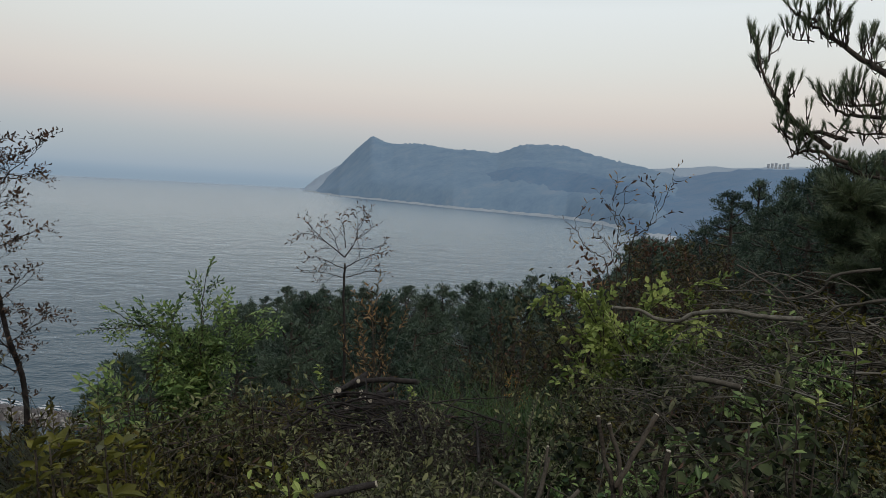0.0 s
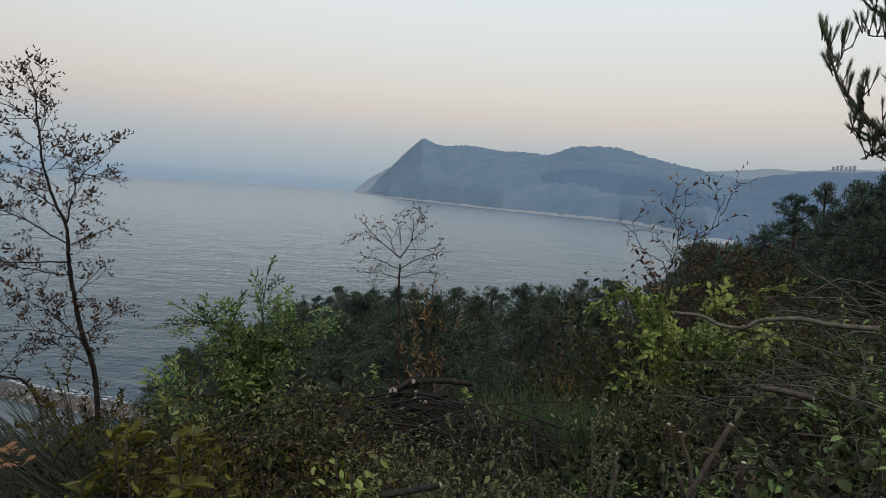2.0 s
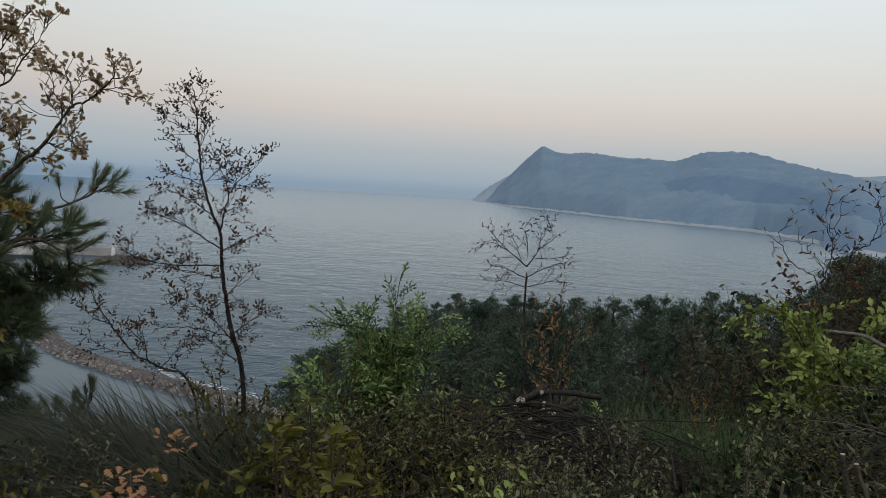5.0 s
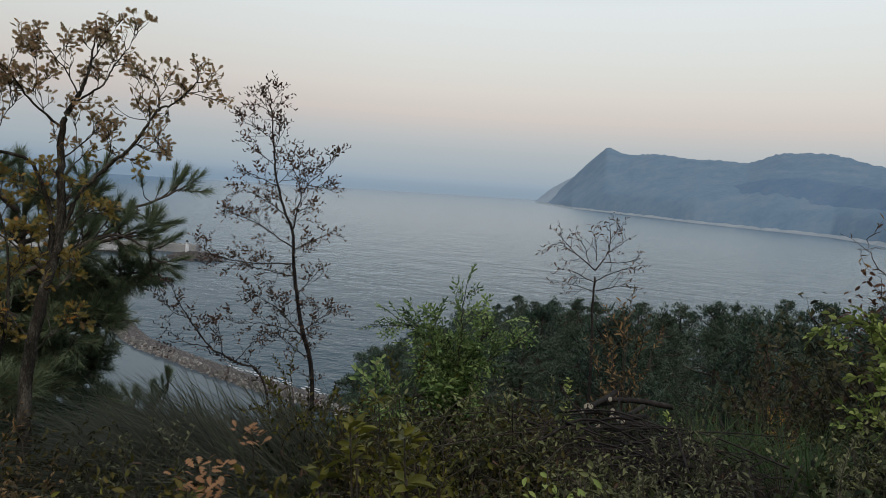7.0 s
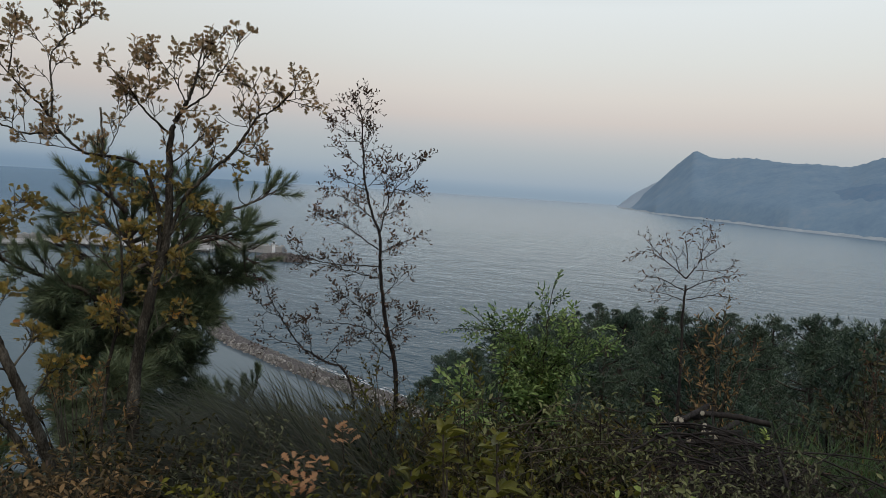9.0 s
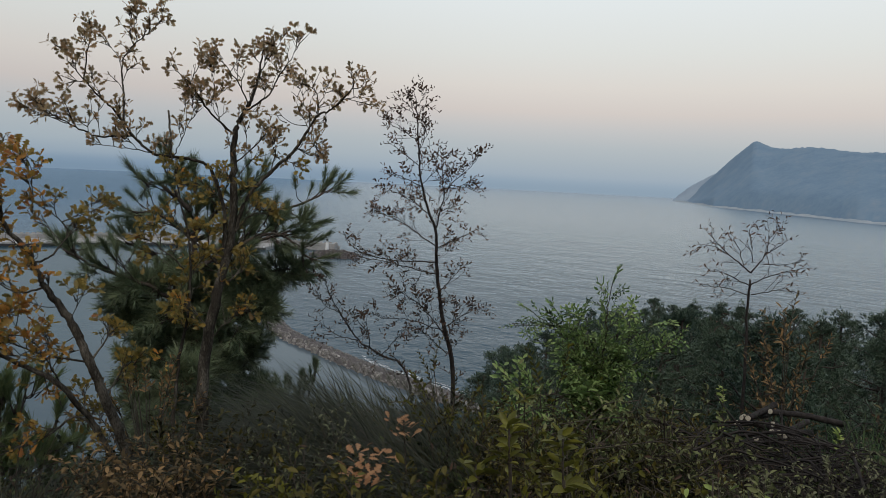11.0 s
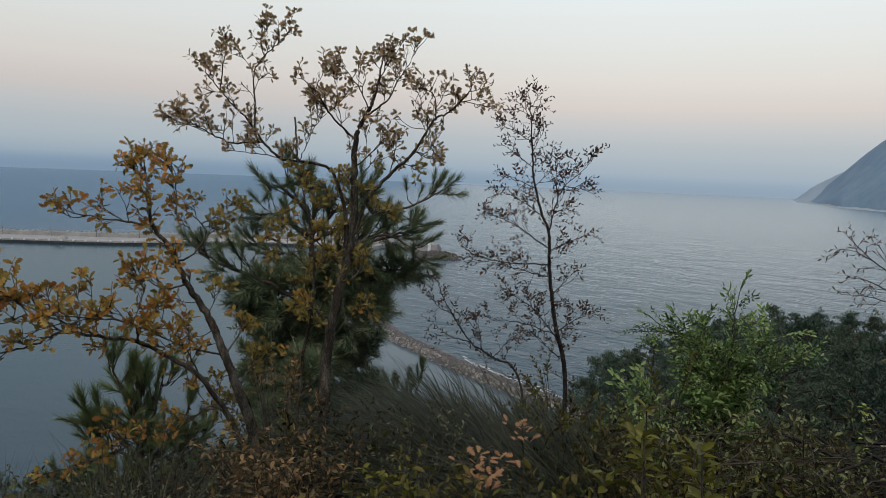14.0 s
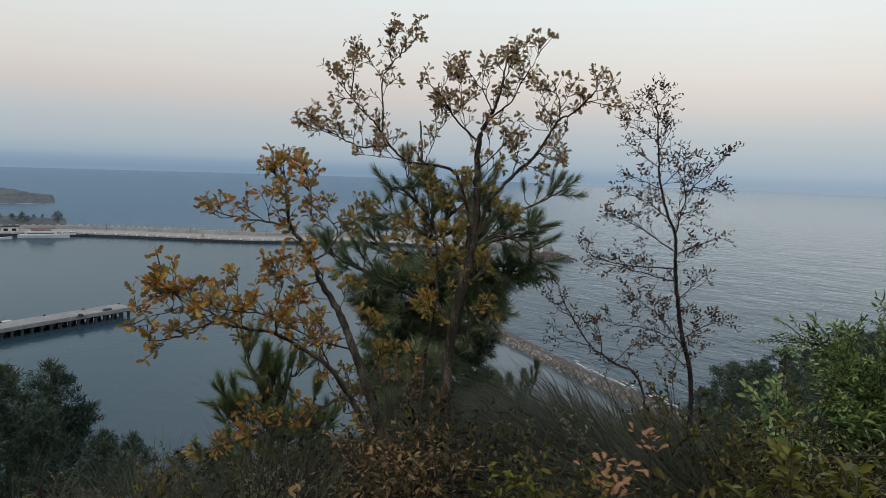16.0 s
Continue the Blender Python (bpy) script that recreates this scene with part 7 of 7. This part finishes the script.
def plant(name, me, x, y, rng, label, cat, group="", scale=(0.8, 1.2), tilt=8, sink=0.05, turn=180):
    s = rng.uniform(*scale)
    m = pose(x, y, ground(x, y) - sink, rng.normal(0, tilt), rng.normal(0, tilt), rng.uniform(-turn, turn)) @ Matrix.Diagonal((s, s, s * rng.uniform(0.9, 1.1), 1))
    return thing(name, m, label, cat, group, me=me)


rng = np.random.default_rng(181)
def grass_bed(name, tufts, spots, rng, label, scale, tilt=8, turn=180.0):
    """Many tussocks as one sheet of grass."""
    g = Geo()
    templates = []
    for me in tufts:
        co = np.empty(len(me.vertices) * 3)
        me.vertices.foreach_get("co", co)
        templates.append((co.reshape(-1, 3), [list(p.vertices) for p in me.polygons]))
    for k, (x, y) in enumerate(spots):
        q = rng.uniform(*scale)
        m = pose(x, y, ground(x, y) - 0.05, rng.normal(0, tilt), rng.normal(0, tilt), rng.uniform(-turn, turn)) @ Matrix.Diagonal((q, q, q * rng.uniform(0.9, 1.1), 1))
        g.stamp(templates[k % len(templates)], [np.array(m)])
    thing(name, (0, 0, 0), label, "grass", kind="stuff", me=g.mesh(name, M_GRASS))


grass_bed("grass", FLOWING, [polar(rng.uniform(31, 45), rng.uniform(3.4, 5.2))[:2] for _ in range(80)], rng, "mound of long arching dull green grass on the bank", (0.85, 1.2), turn=25)
grass_bed("grass", GRASS, [polar(rng.uniform(66, 94), rng.uniform(2.4, 4.8))[:2] for _ in range(26)], rng, "dry upright pale grass stalks at the edge of the slope", (0.5, 0.9))
for k in range(17):
    az, r = rng.uniform(-13, 1), rng.uniform(4.6, 6.4)
    x, y, _ = polar(az, r)
    plant("broom_tuft", BROOM[k % 2], x, y, rng, "feathery green broom tuft among the brushwood", "shrub", "broom tufts", (1.2, 1.9))


# ---- undergrowth: small shrubs of several kinds over the near slope ----
def shrub_model(name, seed, height, spread, stems, per_stem, leaf, size, mats, bow=0.3, bare=0.3):
    """One small shrub: branching stems and the leaves on them, as two meshes."""
    rng = np.random.default_rng(seed)
    wood, pos, ways = Geo(), [], []
    for k in range(stems):
        a, q = rng.uniform(0, 6.283), math.sqrt(rng.uniform(0.05, 1))
        top = np.array([math.cos(a) * spread * q, math.sin(a) * spread * q, height * rng.uniform(0.6, 1.05) * (1 - 0.3 * q)])
        line = curve_through([(rng.normal(0, 0.03), rng.normal(0, 0.03), 0), top * [0.4, 0.4, 0.6] + rng.normal(0, 0.03, 3), top + (0, 0, -bow * 0.1)], 3)
        wood.tube(line, 0.004, 0.0015, 4, 0, False)
        for _ in range(6):
            p = line[rng.integers(2, len(line))]
            w = unit(rng.normal(0, 0.7, 3) + np.array([math.cos(a) * 0.4, math.sin(a) * 0.4, 0.5]))
            n = rng.uniform(0.1, 0.26)
            tw = np.array([p, p + w * n * 0.5 + rng.normal(0, 0.01, 3), p + w * n])
            wood.tube(tw, 0.002, 0.0009, 3, 0, False)
            for t in np.linspace(bare, 1, per_stem):
                pos.append(p + (tw[-1] - p) * t)
                ways.append(w * 0.4 + rng.normal(0, 0.6, 3))
    fol = Geo()
    if pos:
        fol.stamp(leaf, aims(np.array(pos), np.array(ways), size * rng.uniform(0.55, 1.15, len(pos)), rng, (0, 0, 1), 0.6), 0)
    return wood.mesh(name + "_stems", mats[0]), fol.mesh(name + "_foliage", mats[1])


KINDS = {
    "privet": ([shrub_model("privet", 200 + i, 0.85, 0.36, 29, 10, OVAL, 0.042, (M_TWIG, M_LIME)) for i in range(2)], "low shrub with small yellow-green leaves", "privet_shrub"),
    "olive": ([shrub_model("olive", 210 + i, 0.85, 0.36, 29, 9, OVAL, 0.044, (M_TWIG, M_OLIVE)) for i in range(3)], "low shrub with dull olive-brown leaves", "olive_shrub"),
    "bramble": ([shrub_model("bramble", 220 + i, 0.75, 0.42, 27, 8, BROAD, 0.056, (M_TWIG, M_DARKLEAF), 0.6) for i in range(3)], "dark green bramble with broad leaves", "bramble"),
    "grey": ([shrub_model("grey", 230 + i, 0.8, 0.33, 32, 11, OVAL, 0.03, (M_TWIG, M_GREYLEAF)) for i in range(2)], "bushy grey-green shrub with tiny leaves", "grey_shrub"),
    "rust": ([shrub_model("rust", 240 + i, 0.8, 0.34, 27, 6, OVAL, 0.045, (M_TWIG, M_RUST)) for i in range(2)], "dry shrub with rust-brown leaves", "dry_shrub"),
    "bare": ([shrub_model("bare", 250 + i, 0.8, 0.42, 26, 1, SLIM, 0.04, (M_TWIG, M_ALDER_LEAF), 0.3, 0.9) for i in range(2)], "leafless tangle of thin brown shoots", "bare_shrub"),
    "sage": ([shrub_model("sage", 270 + i, 0.85, 0.36, 24, 5, OVAL, 0.04, (M_TWIG, M_SAGE)) for i in range(3)], "loose shrub with pale green oval leaves", "sage_shrub"),
    "green": ([shrub_model("green", 260 + i, 0.85, 0.33, 27, 8, OVAL, 0.05, (M_TWIG, M_GREEN)) for i in range(2)], "small shrub with fresh green leaves", "green_shrub"),
}


def plant_shrub(kind, x, y, rng, scale=(0.8, 1.2), group="undergrowth"):
    models, label, name = KINDS[kind]
    wood, fol = models[rng.integers(len(models))]
    s = rng.uniform(*scale)
    m = pose(x, y, ground(x, y) - 0.06, rng.normal(0, 6), rng.normal(0, 6), rng.uniform(0, 360)) @ Matrix.Diagonal((s, s, s, 1))
    root = thing(name, m, label, "shrub", group)
    tagged(part("stem_clump", wood, root), kind="stuff")
    part("foliage", fol, root)


def build_undergrowth():
    rng = np.random.default_rng(301)
    spots = []
    for _ in range(5000):
        az, r = rng.uniform(-48, 94), math.sqrt(rng.uniform(1.45**2, 7.6**2))
        x, y, _ = polar(az, r)
        gap = 0.24 + 0.025 * r
        if any((x - a) ** 2 + (y - b) ** 2 < gap * gap for a, b in spots):
            continue
        if 52 < az < 66 and r > 4.6:
            continue
        if -14 < az < 3 and 4.3 < r < 6.8 and rng.uniform() < 0.7:
            continue  # broom tufts stand here
        if -28 < az < -11 and r < 2.2 and rng.uniform() < 0.75:
            continue  # the cut stems stand here
        spots.append((x, y))
        u = rng.uniform()
        if az > 52 and r > 2.4 and rng.uniform() < 0.45:
            continue
        if az > 58:
            kind = "privet" if r < 2.1 and u < 0.2 else "rust" if u < 0.18 else "bare" if u < 0.36 else "grey" if u < 0.55 else "bramble" if u < 0.72 else "olive"
        elif az > 33:
            kind = ("olive" if u < 0.35 else "rust" if u < 0.5 else "grey" if u < 0.65 else "bramble" if u < 0.85 else "bare") if r > 3.2 else ("rust" if u < 0.12 else "olive" if u < 0.5 else "privet" if u < 0.62 else "bramble" if u < 0.72 else "bare")
        elif az > 12:
            kind = ("privet" if u < 0.4 else "olive" if u < 0.8 else "bare") if r < 3.3 else ("olive" if u < 0.45 else "bare" if u < 0.53 else "bramble" if u < 0.85 else "olive")
        elif az > -8:
            kind = "grey" if u < 0.32 else "bare" if u < 0.56 else "bramble" if u < 0.85 else "olive"
        else:
            kind = "bramble" if u < 0.45 else "bare" if u < 0.66 else "grey" if u < 0.8 else "olive" if u < 0.95 else "green"
        tall = (0.85, 1.1) if r < 3 else (0.7, 1.05)
        if az < -12 and r > 5:
            tall = (0.9, 1.25)
        plant_shrub(kind, x, y, rng, tall)


build_undergrowth()
rng = np.random.default_rng(305)
for _ in range(9):
    x, y, _z = polar(rng.uniform(-4, 26), rng.uniform(2.4, 4.0))
    plant_shrub("sage", x, y, rng, (0.75, 1.0))
for x, y in ((-1.25, 3.95), (-0.9, 3.7), (-1.9, 3.6), (-0.2, 2.5), (1.0, 4.6), (1.35, 4.9)):
    plant_shrub("sage", x, y, rng, (1.0, 1.25))


def build_sprout(name, at, label, rng, leaf, mats, count, size, height, wide=0.005):
    """An upright sprout with a crown of large leaves."""
    at = np.asarray(at, float)
    base = np.array([at[0], at[1], ground(at[0], at[1]) - 0.04])
    root = thing(name, base, label, "sprout")
    h = at[2] - base[2]
    g = Geo()
    g.tube(curve_through([(0, 0, 0), (0.02, 0.01, h * 0.6), (0, 0, h)], 4), 0.006, 0.003, 5)
    part("stem", g.mesh("stem", mats[0]), root)
    g = Geo()
    g.stamp(leaf, aims([(0, 0, 0)], [(0, 1, 0)], 1, rng, (0, 0, 1), 0.1))
    me = g.mesh("sprout_leaf", mats[1])
    ang = np.arange(count) * 2.4 + rng.normal(0, 0.3, count)
    z = h - height * rng.uniform(0, 1, count)
    ways = np.stack([np.cos(ang), np.sin(ang), rng.uniform(0.1, 1.0, count)], 1)
    for m in aims(np.stack([rng.normal(0, wide, count), rng.normal(0, wide, count), z], 1), ways, size * rng.uniform(0.7, 1.15, count), rng, (0, 0, 1), 0.4):
        part("leaf", me, root, Matrix(m.tolist()))


rng = np.random.default_rng(311)
for at, n in (((-1.14, 1.8, 59.2), 9), ((-1.0, 1.92, 59.16), 8), ((-1.25, 2.05, 59.1), 7)):
    build_sprout("leafy_sprout", at, "upright sprout with large yellow-green leaves", rng, OVAL, (M_TWIG, M_LIME), n + 7, 0.058, 0.14)
for at, n in (((-1.38, 2.32, 58.98), 9), ((-1.18, 2.4, 58.96), 8), ((-1.31, 1.91, 58.98), 8), ((-0.99, 1.94, 59.0), 7)):
    build_sprout("leafy_sprout", at, "upright sprout with broad yellow-green leaves", rng, OVAL, (M_TWIG, M_LIME), n, 0.095, 0.07)
for at in ((1.55, 2.57, 59.26), (1.97, 3.01, 59.38)):
    build_sprout("leafy_sprout", at, "sprig with broad pale green leaves over the cut twigs", rng, BROAD, (M_TWIG, M_LEMON), 4, 0.075, 0.1)
for at in ((-0.59, 2.33, 58.97), (-0.47, 2.35, 58.94), (-0.5, 2.2, 58.96)):
    build_sprout("leafy_sprout", at, "bushy sprig with pale green oval leaves", rng, OVAL, (M_TWIG, M_LEMON), 15, 0.05, 0.22, 0.05)
build_sprout("leafy_sprout", (-1.75, 3.3, 58.75), "sprout with a star of pale yellow leaves", rng, SLIM, (M_TWIG, M_LIME), 9, 0.085, 0.05)
build_sprout("leafy_sprout", (-0.18, 5.0, 58.4), "upright sprout with pale green leaves beside the logs", rng, OVAL, (M_TWIG, M_LEMON), 30, 0.065, 0.45)
build_sprout("leafy_sprout", (-0.95, 5.2, 58.5), "upright sprout with pale green leaves", rng, OVAL, (M_TWIG, M_LEMON), 24, 0.06, 0.4)
build_sprout("oak_seedling", (-1.95, 2.12, 58.77), "oak seedling with salmon-coloured dry leaves", rng, OAKLEAF, (M_TWIG, M_SALMON), 56, 0.048, 0.16, 0.06)
build_sprout("oak_seedling", (-2.1, 2.6, 58.74), "oak seedling with salmon-coloured dry leaves", rng, OAKLEAF, (M_TWIG, M_SALMON), 26, 0.045, 0.1, 0.04)
for at in ((1.15, 2.3, 59.2), (1.35, 2.35, 59.22), (1.5, 2.6, 59.15)):
    build_sprout("leafy_sprout", at, "sprig with a few round pale green leaves", rng, BROAD, (M_TWIG, M_GREEN), 6, 0.05, 0.15)


def bare_tree_model(seed, leafy=None):
    rng = np.random.default_rng(seed)
    g = Geo()
    g.tube(curve_through([(0, 0, 0), (0.02, 0.01, 0.4), (0.0, 0.03, 0.75)], 4), 0.014, 0.006, 6)
    tips = []
    for k in range(26):
        z = 0.22 + 0.5 * k / 25
        a = k * 2.4 + rng.normal(0, 0.3)
        n = rng.uniform(0.18, 0.36) * (1.15 - 0.5 * z)
        p = np.array([0.01, 0.01, z])
        e = p + np.array([math.cos(a) * n * 0.7, math.sin(a) * n * 0.7, n])
        g.tube(curve_through([p, (p + e) / 2 + rng.normal(0, 0.015, 3), e], 3), 0.003, 0.001, 4, 0, False)
        for _ in range(9):
            q = p + (e - p) * rng.uniform(0.3, 1.0)
            w = unit((e - p) + rng.normal(0, 0.16, 3))
            t = q + w * rng.uniform(0.06, 0.16)
            g.tube([q, (q + t) / 2 + rng.normal(0, 0.006, 3), t], 0.001, 0.0004, 3, 0, False)
            tips.append((q, t))
    crown = None
    if leafy:
        crown = Geo()
        pos = np.concatenate([[q + (t - q) * u for u in (0.2, 0.4, 0.6, 0.8, 1.0)] for q, t in tips])
        pos = pos + rng.normal(0, 0.01, pos.shape)
        crown.stamp(OVAL, aims(pos, rng.normal(0, 1, pos.shape), rng.uniform(0.016, 0.028, len(pos)), rng, (0, 0, 1), 0.8))
        crown = crown.mesh("bare_tree_crown", leafy)
    return g.mesh("bare_tree_wood", M_BARK_THIN), crown


rng = np.random.default_rng(401)
BARE = [(bare_tree_model(410), "bare grey-brown tree with fine twigs among the pines"), (bare_tree_model(411, M_UMBER), "brown-leaved autumn tree among the pines"), (bare_tree_model(412, M_DARKOLIVE), "olive-brown bushy tree at the edge of the wood")]
for kind, az, r, el in ((0, -4.6, 19, -10.8), (2, -8.0, 15, -11.5), (0, 4.8, 42, -8.3), (0, 3.6, 44, -8.6), (2, -10.5, 12.5, -9.5), (1, -16.5, 13, -4.0), (2, -19, 14, -2.8), (2, -22, 12, -3.0), (2, -20.5, 11, -4.4), (2, -14, 11, -6.5), (0, -22.6, 22, -1.4)):
    (wood, crown), label = BARE[kind]
    x, y, _ = polar(az, r)
    h = EYE + r * math.tan(radians(el)) - ground(x, y) + 0.2
    w = max(h, 2.2) * 1.15
    root = thing("autumn_tree" if crown else "bare_tree", pose(x, y, ground(x, y) - 0.2, 0, 0, rng.uniform(0, 360)) @ Matrix.Diagonal((w, w, h, 1)), label, "tree")
    part("trunk", wood, root)
    if crown:
        part("crown", crown, root)
